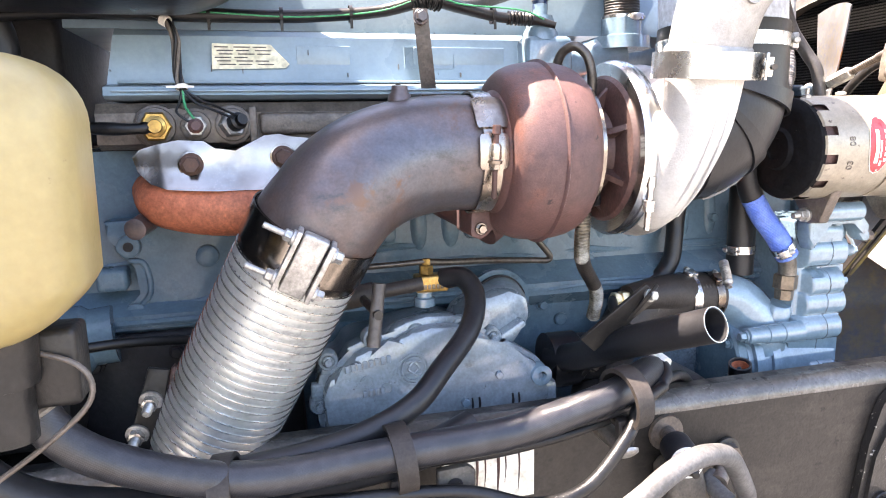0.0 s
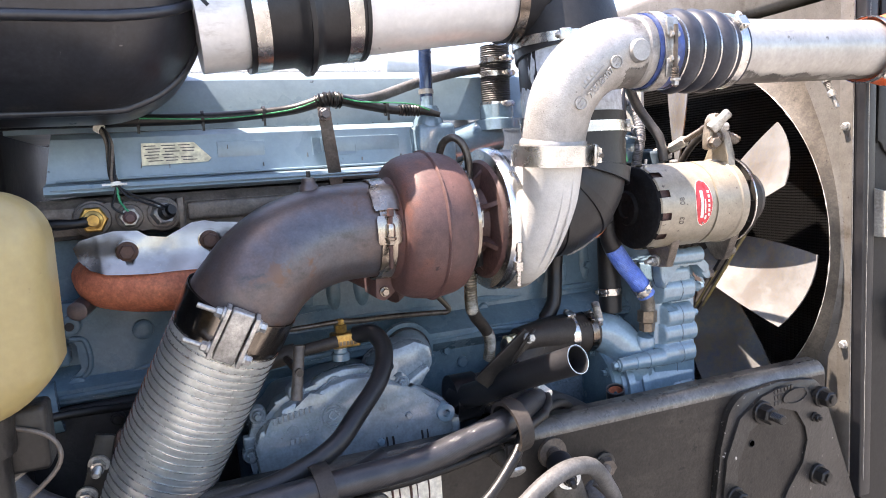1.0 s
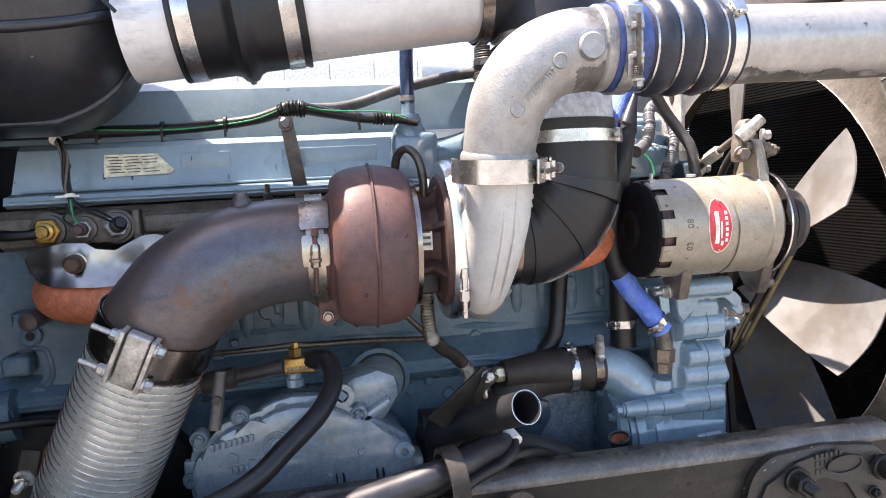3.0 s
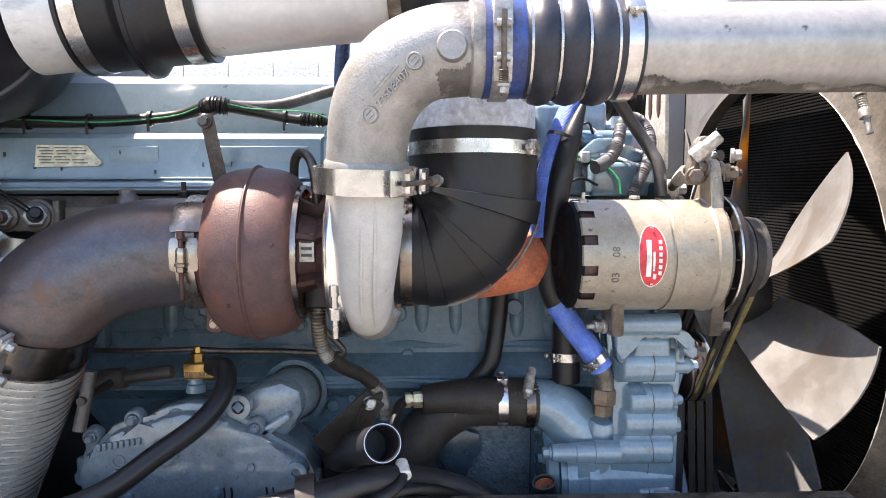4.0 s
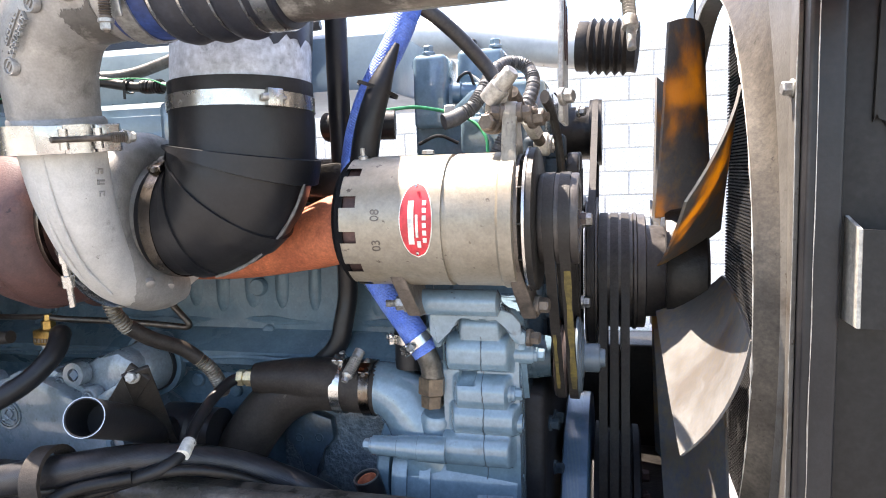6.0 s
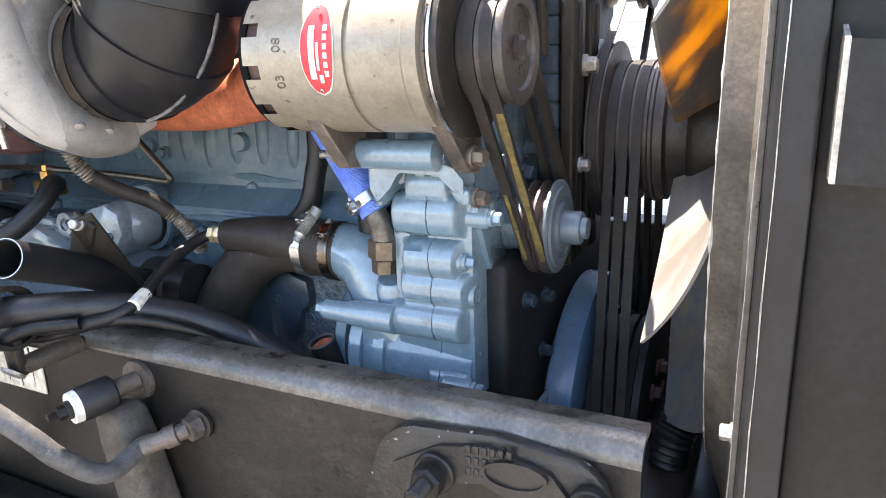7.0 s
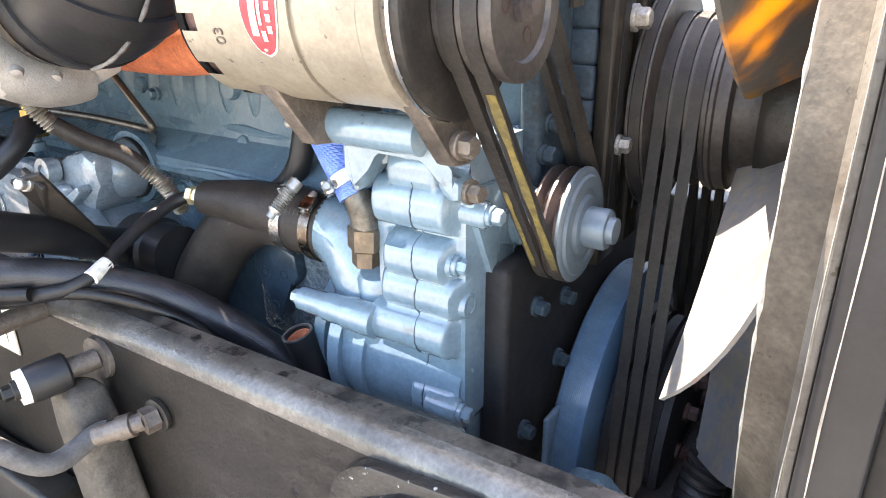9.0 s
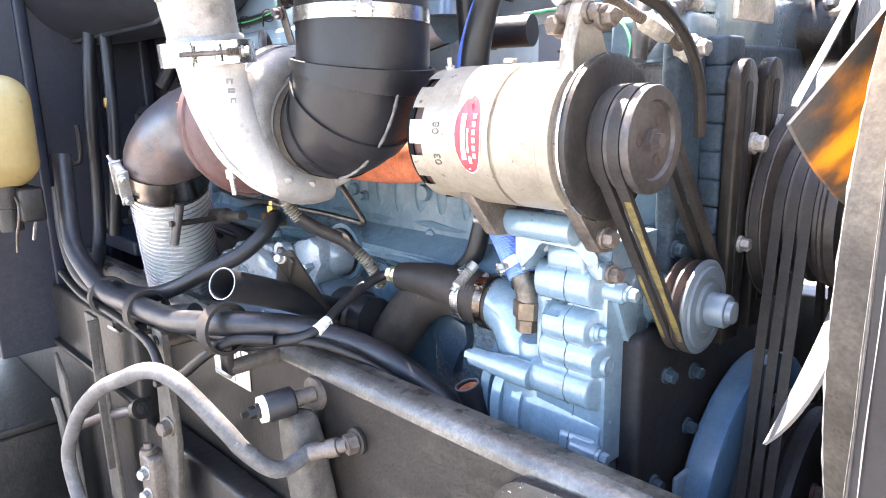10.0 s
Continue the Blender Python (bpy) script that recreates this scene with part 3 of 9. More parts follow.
    b.transform(Matrix.Translation((1.265, 0.882, 0.967)) @ Matrix.Rotation(radians(-4), 4, "Y") @ Matrix.Diagonal((0.034, 1, 0.015, 1)))
    part("cast_oval", b, HANGER, h)
    for row in range(3):
        for k in range(6 - row):
            part("cast_mark", box(bmesh.new(), 1.212 + k * 0.0088, 1.2182 + k * 0.0088, 0.8795, 0.8835, 0.979 - row * 0.0125 + k * 0.0006, 0.988 - row * 0.0125 + k * 0.0006, 0.0012), HANGER, h)
    # rubber buffer on the web
    m = thing("rubber_buffer", "black rubber buffer with a white washer on the rail", "buffer", (0.70, 0.9, 0.95))
    part("base_washer", lathe(bmesh.new(), (0.716, 0.905, 0.957), (0, -1, 0), [(0, 0.028), (0.006, 0.027)], 24), TAN_LUG, m)
    part("neck", lathe(bmesh.new(), (0.716, 0.90, 0.957), (-0.25, -1, -0.05), [(0, 0.013), (0.035, 0.013)], 18), TAN_LUG, m)
    part("rubber", lathe(bmesh.new(), (0.708, 0.868, 0.955), (-0.25, -1, -0.05), [(0, 0.020), (0.003, 0.023), (0.042, 0.023), (0.045, 0.021)], 26), RUBBER, m)
    part("washer", lathe(bmesh.new(), (0.697, 0.824, 0.953), (-0.25, -1, -0.05), [(0, 0.0215), (0.009, 0.0205)], 26), PALE, m, "chalky white washer")
    bolt(m, (0.6945, 0.813, 0.952), (-0.25, -1, -0.05), 0.017, BLACK_STEEL, "nut", stud=0.012)
    # bulkhead fitting and the grey hose looping away from it
    f = thing("hose_fitting", "grimy brown hexagonal hose fitting through the rail", "fitting", (0.82, 0.9, 0.905))
    w = Vector((-0.75, -0.62, -0.28)).normalized()
    p = Vector((0.822, 0.903, 0.914))
    part("flange", lathe(bmesh.new(), p, (0, -1, 0), [(0, 0.021), (0.005, 0.021), (0.006, 0.019)], 24), BLACK_STEEL, f)
    part("nut", lathe(bmesh.new(), p + Vector((0, -0.005, 0)), (-0.2, -1, -0.05), [(0, 0.016), (0.016, 0.016)], 6), TAN_LUG, f)
    part("body", lathe(bmesh.new(), p + Vector((-0.006, -0.015, -0.002)), w, [(0, 0.011), (0.014, 0.011), (0.015, 0.0145), (0.032, 0.0145), (0.033, 0.012), (0.06, 0.0125)], 12), TAN_LUG, f)
    q = p + w * 0.06
    hose("air_hose", [q, q + w * 0.02, (0.764, 0.800, 0.887), (0.745, 0.762, 0.925), (0.725, 0.745, 0.957), (0.679, 0.715, 1.014), (0.645, 0.704, 1.030), (0.611, 0.696, 1.031), (0.575, 0.688, 1.021), (0.537, 0.680, 1.003), (0.475, 0.672, 0.975), (0.420, 0.665, 0.942), (0.355, 0.659, 0.893), (0.308, 0.655, 0.844), (0.270, 0.650, 0.784), (0.275, 0.650, 0.730), (0.312, 0.652, 0.66)], 0.0125, HOSE_GREY, "grey weathered rubber hose looping from a rail fitting", n=6)
    # slanted brace below the buffer
    b = bmesh.new()
    rings = []
    for h, wx, wy in ((0.0, 0.012, 0.010), (-0.004, 0.022, 0.018), (-0.014, 0.029, 0.024), (-0.05, 0.032, 0.027), (-0.14, 0.034, 0.028), (-0.30, 0.036, 0.030)):
        ring_pts = []
        for k in range(24):
            q = math.tau * k / 24
            c, d = math.cos(q), math.sin(q)
            ring_pts.append((math.copysign(abs(c) ** 0.45, c) * wx, math.copysign(abs(d) ** 0.45, d) * wy, h))
        rings.append(ring_pts)
    skin(b, rings)
    b.transform(Matrix.Translation((0.710, 0.870, 0.938)) @ Matrix.Rotation(radians(-13), 4, "Y"))
    solo("brace", b, DUSTY, "dusty grey tapered brace on the rail below the buffer", "brace")
    # stained data sheet on the web
    s = thing("stained_sheet", "white paper sheet with brown oil stains stuck on the rail", "label", (0.40, 0.9, 0.9))
    paper = part("paper", box(bmesh.new(), 0.370, 0.505, 0.9015, 0.9035, 0.893, 0.968, 0), PAPER_STAINED, s)
    for x, w, z in ((0.420, 0.004, 0.900), (0.432, 0.0025, 0.912), (0.451, 0.005, 0.897), (0.462, 0.002, 0.918), (0.482, 0.003, 0.905)):
        part("oil_streak", tube(bmesh.new(), [(x, 0.9016, 0.966), (x + 0.001, 0.9014, 0.94), (x - 0.001, 0.9016, z)], [w * 0.6, w * 0.45, w * 0.15], 8, 4, flat=1.0), DARK_IRON, paper, "dark brown oil streak")

# ---- engine ----
def build_block():
    e = thing("engine_block", "blue-painted cast iron diesel engine block with ribs and core plugs", "engine block", (0.5, 1.4, 0.72))
    b = bmesh.new()
    prof = [(1.165, 0.72), (1.150, 1.10), (1.118, 1.125), (1.118, 1.146), (1.165, 1.175), (1.175, 1.30), (1.17, 1.385), (1.66, 1.385), (1.66, 0.72)]
    skin(b, [[(x, y, z) for y, z in prof] for x in (-0.14, 0.3, 0.7, 1.16)])
    part("casting", b, BLUE, e, sharp=25)
    rib = mesh_of("rib", tube(bmesh.new(), [(0, 0.012, 0.105), (0, 0.001, 0.09), (0, -0.004, 0.04), (0, 0.001, 0.012), (0, 0.012, 0.0)], [0.010, 0.0150, 0.0165, 0.0150, 0.010], 16, 4), BLUE)
    for i in range(13):
        place("rib", rib, e, Matrix.Translation((0.298 + i * 0.0555 + random.uniform(-0.006, 0.006), 1.1830, 1.186 + random.uniform(-0.004, 0.010))) @ Matrix.Diagonal((random.uniform(0.85, 1.15), 1, 1.2, 1)))
    for x, z in ((0.70, 1.245), (0.905, 1.255), (0.34, 1.25), (0.16, 1.235), (1.02, 1.25)):
        part("core_plug", lathe(bmesh.new(), (x, 1.178, z), (0, -1, 0), [(0, 0.016), (0.014, 0.0155), (0.018, 0.013)], 20), BLUE, e)
    # cast ridges, bosses and oil gallery plugs on the side wall
    for x0, x1, y, z, r in ((-0.10, 0.40, 1.172, 1.215, 0.006), (0.42, 1.12, 1.170, 1.188, 0.007), (-0.06, 1.12, 1.119, 1.136, 0.006), (0.45, 1.12, 1.176, 1.318, 0.006)):
        row = [(x0 + (x1 - x0) * k / 14, y + random.uniform(-0.002, 0.002), z + random.uniform(-0.003, 0.003)) for k in range(15)]
        part("cast_ridge", tube(bmesh.new(), row, [r * random.uniform(0.6, 1.25) for _ in row], 8, 3), BLUE, e)
    for k in range(16):
        x, z = 0.03 + 0.068 * k + random.uniform(-0.02, 0.02), random.choice((1.085, 1.07, 1.17, 1.235, 1.10))
        y = 1.152 if z < 1.11 else 1.168
        part("cast_boss", lathe(bmesh.new(), (x, y + 0.004, z), (0, -1, 0), [(0, 0.013), (0.010, 0.0115), (0.012, 0.009)], 16), BLUE, e)
    for x, z in ((0.28, 1.20), (0.62, 1.10), (0.53, 1.225), (0.97, 1.235)):
        bolt(e, (x, 1.150 if z < 1.15 else 1.166, z), (0, -1, 0), 0.015, BLUE)
    # lower pads and bosses
    part("side_cover", slab(bmesh.new(), [(0.745, 1.09), (0.935, 1.09), (0.935, 0.90), (0.745, 0.90)], "y", 1.136, 1.17, 0.012), BLUE_ROUGH, e, "rough glossy cast face")
    pad = part("mount_pad", slab(bmesh.new(), [(0.765, 1.040), (0.80, 1.055), (0.842, 1.042), (0.846, 1.012), (0.836, 0.996), (0.822, 0.990), (0.816, 0.95), (0.804, 0.936), (0.790, 0.944), (0.788, 0.985), (0.768, 0.995), (0.760, 1.01)], "y", 1.118, 1.14, 0.005), BLUE_DARK, e, "dark blue bolt pad")
    for x, z in ((0.785, 1.007), (0.820, 1.010), (0.798, 0.958)):
        # hole depth is suggested by a darker blue ring
        part("bolt_hole", lathe(bmesh.new(), (x, 1.1185, z), (0, -1, 0), [(0, 0.0075), (0.0016, 0.0070), (0.0016, 0.0045), (-0.004, 0.004)], 16), BLUE_SHADED, pad)
    # black slab laid over the block for the deep shade low at its rear
    part("dark_shade_slab", slab(bmesh.new(), [(-0.135, 0.75), (-0.135, 1.105), (-0.06, 1.118), (0.06, 1.122), (0.15, 1.095), (0.20, 1.03), (0.21, 0.75)], "y", 1.112, 1.16, 0.010), SHADOW_BLACK, e, "black slab painting the deep shade low on the block")
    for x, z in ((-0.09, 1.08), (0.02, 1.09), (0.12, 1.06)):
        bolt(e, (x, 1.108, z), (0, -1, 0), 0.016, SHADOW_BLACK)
    # rear housing flange
    fl = [(-0.072, 1.285), (-0.060, 1.262), (-0.058, 1.240), (-0.044, 1.224), (-0.026, 1.216), (-0.022, 1.17), (-0.056, 1.155), (-0.052, 1.130), (-0.026, 1.128), (0.0, 1.142), (0.06, 1.151), (0.13, 1.170), (0.20, 1.19), (0.20, 1.29)]
    part("rear_flange", slab(bmesh.new(), fl, "y", 1.140, 1.172, 0.006), BLUE, e)
    rim = [(-0.040, 1.226), (-0.018, 1.218), (-0.014, 1.175), (-0.036, 1.146), (0.0, 1.149), (0.06, 1.158), (0.13, 1.177), (0.19, 1.196)]
    part("flange_border", tube(bmesh.new(), [(x, 1.141, z) for x, z in rim], 0.0048, 10, 4), BLUE, e)
    for x, z in ((-0.037, 1.247), (-0.036, 1.144), (0.071, 1.226)):
        part("flange_boss", lathe(bmesh.new(), (x, 1.143, z), (0, -1, 0), [(0, 0.0175), (0.011, 0.0165), (0.013, 0.0135)] + ([(0.013, 0.0075), (-0.004, 0.007)] if x < 0 else [(0.014, 0.008)]), 22), BLUE, e)
        if x < 0:
            # flat black disc painted for the shade inside the hole
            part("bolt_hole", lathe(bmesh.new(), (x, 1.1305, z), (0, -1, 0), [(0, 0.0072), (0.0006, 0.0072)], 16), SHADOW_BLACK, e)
    part("side_lug", box(bmesh.new(), -0.085, -0.042, 1.125, 1.165, 1.182, 1.216, 0.007), BLUE, e)
    part("starter_boss", lathe(bmesh.new(), (-0.2, 1.10, 1.11), (1, 0.1, 0.1), [(0, 0.05), (0.10, 0.05), (0.11, 0.042), (0.14, 0.042)], 24), BLUE, e)
    part("oil_pan", box(bmesh.new(), -0.1, 1.1, 1.2, 1.62, 0.5, 0.722, 0.02), BLUE, e)
    # head with its sensor boss
    h = thing("cylinder_head", "grey cast cylinder head strip with a long machined ledge", "cylinder head", (0.4, 1.4, 1.386))
    b = bmesh.new()
    prof = [(1.135, 1.387), (1.118, 1.395), (1.118, 1.438), (1.130, 1.452), (1.62, 1.452), (1.62, 1.387)]
    skin(b, [[(x, y, z) for y, z in prof] for x in (-0.06, 0.3, 0.95)])
    part("casting", b, TAN_LUG, h)
    part("long_boss", box(bmesh.new(), 0.16, 0.42, 1.104, 1.122, 1.405, 1.437, 0.006), TAN_LUG, h)
    part("upright", box(bmesh.new(), 0.145, 0.157, 1.098, 1.122, 1.392, 1.446, 0.003), TAN_LUG, h)
    outline = arc(0.021, 1.419, 0.031, 60, 270, 10) + [(0.05, 1.397)] + arc(0.073, 1.419, 0.026, -130, -50, 5) + [(0.10, 1.397)] + arc(0.122, 1.420, 0.029, -100, 120, 10) + [(0.10, 1.44)] + arc(0.073, 1.419, 0.026, 50, 130, 5) + [(0.045, 1.44)]
    part("sensor_boss", slab(bmesh.new(), outline, "y", 1.098, 1.125, 0.004), TAN_LUG, h)
    for x, z, q in ((0.021, 1.419, 0.0265), (0.073, 1.419, 0.021), (0.122, 1.420, 0.0235)):
        part("boss_face", lathe(bmesh.new(), (x, 1.0985, z), (0, -1, 0), [(0, q), (0.005, q - 0.001), (0.006, q - 0.004)], 28), TAN_LUG, h)
    # sensors
    specs = (((0.021, 1.092, 1.419), BRASS, "brass oil pressure sender in the head", 0.0175), ((0.073, 1.092, 1.419), ZINC, "small red-tipped temperature sender in the head", 0.0125), ((0.122, 1.092, 1.420), ZINC, "grey plugged temperature sender in the head", 0.0150))
    for i, (p, m, label, s) in enumerate(specs):
        t = thing("sensor", label, "sensor", p, "sensors on the cylinder head")
        w = Vector((0.1, -1, 0.0)) if i < 2 else Vector((0.55, -1, 0.25))
        part("hexagon", lathe(bmesh.new(), p, w, [(-0.004, s * 1.25), (0.008, s * 1.25), (0.010, s * 1.1)], 6), m, t)
        part("body", lathe(bmesh.new(), Vector(p) + w.normalized() * 0.008, w, [(0, s * 0.85), (0.016, s * 0.8), (0.018, s * 0.55), (0.026, s * 0.5)], 16), (BRASS, RUST_RED, LOOM)[i], t)


def build_cover():
    c = thing("rocker_cover", "pale blue stepped rocker cover with scuffed paint", "rocker cover", (0.3, 1.4, 1.455))
    low = [(1.122, 1.456), (1.108, 1.462), (1.112, 1.474), (1.142, 1.479), (1.152, 1.548), (1.168, 1.558), (1.60, 1.558), (1.60, 1.456)]
    b = bmesh.new()
    skin(b, [[(x + (0.012 if (i == 0 and z > 1.5) else 0), y, z) for y, z in low] for i, x in enumerate((-0.045, 0.2, 0.45, 0.62))])
    part("base", b, BLUE_COVER, c, sharp=25)
    up = [(1.170, 1.559), (1.172, 1.575), (1.192, 1.645), (1.215, 1.660), (1.60, 1.660), (1.60, 1.559)]
    b = bmesh.new()
    skin(b, [[(x + (0.03 if (i == 0 and z > 1.6) else 0), y, z) for y, z in up] for i, x in enumerate((-0.10, 0.2, 0.45, 0.93))])
    part("raised_top", b, BLUE_COVER, c, sharp=25)
    part("bead", box(bmesh.new(), -0.03, 0.62, 1.133, 1.1445, 1.4795, 1.4835, 0.0015), BLUE_COVER, c)
    part("bead", box(bmesh.new(), -0.035, 0.62, 1.104, 1.112, 1.4665, 1.4695, 0.001), BLUE_COVER, c)
    for x0, x1 in ((0.22, 0.30), (0.40, 0.55)):
        part("cast_panel", box(bmesh.new(), x0, x1, 1.1462, 1.1485, 1.497, 1.535, 0.0008), BLUE_COVER, c)
    for x0, x1, y, z0, z1 in ((0.365, 0.470, 1.1800, 1.592, 1.622), (0.385, 0.465, 1.1448, 1.502, 1.534)):
        tilt = 0.29 if z0 > 1.56 else 0.145
        b = bmesh.new()
        for a0, a1, b0, b1 in ((x0, x1, z0, z0 + 0.0012), (x0, x1, z1, z1 + 0.0012), (x0, x0 + 0.0012, z0, z1), (x1, x1 + 0.0012, z0, z1)):
            box(b, a0, a1, y - 0.0022, y + 0.002, b0, b1, 0)
        for v in b.verts:
            v.co.y += tilt * (v.co.z - z0)
        part("cast_outline", b, BLUE_COVER, c)
    for k in range(9):
        x, z = 0.03 + 0.065 * k + random.uniform(-0.02, 0.02), random.uniform(1.487, 1.535)
        b = box(bmesh.new(), x, x + 0.0012, 1.138, 1.1455, z, z + random.uniform(0.005, 0.012), 0)
        for v in b.verts:
            v.co.y += 0.145 * (v.co.z - 1.487)
        part("paint_chip", b, INK, c)
    part("end_block", box(bmesh.new(), 0.575, 0.655, 1.105, 1.24, 1.47, 1.552, 0.012), BLUE_LIGHT, c)
    part("end_neck", lathe(bmesh.new(), (0.608, 1.135, 1.545), (0, 0, 1), [(0, 0.030), (0.012, 0.029), (0.020, 0.024), (0.034, 0.022)], 24), BLUE_LIGHT, c)
    part("end_elbow", tube(bmesh.new(), [(0.640, 1.16, 1.50), (0.70, 1.165, 1.515), (0.765, 1.165, 1.530)], [0.036, 0.034, 0.036], 24, 5), BLUE_LIGHT, c)
    part("filler_neck", lathe(bmesh.new(), (0.608, 1.135, 1.572), (0, 0, 1), [(0, 0.022), (0.012, 0.020), (0.014, 0.012), (0.03, 0.012), (0.032, 0.009)], 20), BLUE_LIGHT, c)
    # paper plate with unreadable print
    p = thing("data_label", "torn cream data label with small black print on the rocker cover", "label", (0.15, 1.145, 1.518))
    skew = Matrix(((1, 0, 0, 0), (0, 1, 0.13, -0.197), (0, 0, 1, 0), (0, 0, 0, 1)))
    t = slab(bmesh.new(), [(0.098, 1.500), (0.203, 1.502), (0.209, 1.508), (0.190, 1.528), (0.183, 1.536), (0.10, 1.537)], "y", 1.1418, 1.1432, 0)
    t.transform(skew)
    sheet = part("sheet", t, CREAM, p)
    for i in range(18):
        row, col = i // 3, i % 3
        if row == 3 and col == 2:
            continue
        x0 = 0.103 + col * 0.027 + 0.003 * ((row * 7 + col * 3) % 3)
        t = box(bmesh.new(), x0, x0 + 0.019 + 0.004 * ((row + col) % 2), 1.1404, 1.1416, 1.5312 - row * 0.0050, 1.5328 - row * 0.0050, 0)
        t.transform(skew)
        part("print_line", t, INK, sheet)


RUST_DEEP = mat("deep_brown_rust", (0.11, 0.055, 0.035), 0.6, 0.1, (0.06, 0.032, 0.024), 40, 0.9, 300, 0.3)


def build_manifold():
    m = thing("exhaust_manifold", "orange-rusted cast iron exhaust manifold", "exhaust manifold", (0.3, 1.12, 1.28))
    part("log", tube(bmesh.new(), [(0.0, 1.16, 1.325), (0.03, 1.10, 1.315), (0.10, 1.085, 1.305), (0.20, 1.085, 1.306), (0.32, 1.085, 1.322), (0.42, 1.08, 1.330)], [0.03, 0.040, 0.042, 0.042, 0.042, 0.042], 24, 8), ORANGE, m)
    part("front_log", tube(bmesh.new(), [(0.55, 1.09, 1.315), (0.70, 1.09, 1.315), (0.82, 1.075, 1.33), (0.90, 1.06, 1.352), (0.95, 1.10, 1.38)], [0.044, 0.044, 0.044, 0.050, 0.046], 24, 8), ORANGE, m)
    part("riser", tube(bmesh.new(), [(0.44, 1.09, 1.31), (0.47, 1.04, 1.29), (0.49, 0.99, 1.31)], [0.042, 0.036, 0.034], 20, 8), RUST_RED, m)
    part("foot_flange", slab(bmesh.new(), [(0.432, 1.262), (0.446, 1.256), (0.458, 1.262), (0.472, 1.280), (0.51, 1.288), (0.51, 1.32), (0.434, 1.32)], "y", 0.955, 1.03, 0.003), RUST_RED, m)
    bolt(m, (0.446, 0.953, 1.272), (0, -1, 0), 0.012, HEAT_STEEL)
    part("end_stub", lathe(bmesh.new(), (-0.005, 1.12, 1.285), (-0.2, -1, -0.1), [(0, 0.015), (0.05, 0.015), (0.052, 0.01)], 16), RUST_BROWN, m)
    s = thing("heat_shield", "polished heat-stained steel shield with a scalloped top edge", "heat shield", (0.12, 1.08, 1.31))
    out = [(-0.010, 1.378), (-0.004, 1.358), (0.012, 1.342), (0.035, 1.334), (0.10, 1.330), (0.17, 1.330), (0.27, 1.336), (0.30, 1.345), (0.30, 1.392), (0.20, 1.402)] + [(0.185, 1.406), (0.165, 1.404), (0.150, 1.392), (0.125, 1.384), (0.098, 1.388), (0.084, 1.398), (0.05, 1.400), (0.02, 1.394), (0.0, 1.388)]
    b = slab(bmesh.new(), out, "y", 1.062, 1.066, 0)
    bmesh.ops.triangulate(b, faces=b.faces[:])
    bmesh.ops.subdivide_edges(b, edges=b.edges[:], cuts=3, use_grid_fill=True)
    for v in b.verts:
        q = (v.co.z - 1.372) / 0.042
        v.co.y += 0.010 * q * q * (1.0 if q > 0 else -1.6) + 0.014 * max(0.0, 0.03 - v.co.x) / 0.04 + 0.003 * math.sin(v.co.x * 60)
    part("plate", b, HEAT_STEEL, s, sharp=60)
    for x, z in ((0.067, 1.367), (0.189, 1.374)):
        part("washer", lathe(bmesh.new(), (x, 1.064, z), (0, -1, 0), [(0, 0.019), (0.005, 0.018), (0.006, 0.013), (0.001, 0.012)], 24), HEAT_STEEL, s)
        bolt(s, (x, 1.060, z), (0, -1, 0), 0.022, RUST_DEEP)


# ---- turbocharger and its pipes ----
AX = Vector((0, 0.945, 1.376))


PALE_ALU = mat("pale_blasted_aluminium", (0.50, 0.49, 0.47), 0.50, 0.15, (0.37, 0.36, 0.34), 6, 0.9, 420, 0.25, dirt=(0.10, 0.092, 0.085), dirt_scale=9, dirt_cut=0.62, speck=(0.06, 0.055, 0.05), speck_cut=0.70, speck_scale=45, mottle=0.06)
CHROME = mat("polished_band_steel", (0.72, 0.72, 0.71), 0.20, 1.0, (0.55, 0.55, 0.53), 8, 0.8, 200, 0.02, dirt=(0.16, 0.14, 0.12), dirt_scale=20, dirt_cut=0.70, mottle=0.03)
BAND_STEEL = mat("worn_heat_browned_band", (0.36, 0.325, 0.28), 0.24, 0.9, (0.15, 0.105, 0.08), 12, 0.9, 200, 0.05, dirt=(0.05, 0.035, 0.027), dirt_scale=14, dirt_cut=0.58, mottle=0.08)


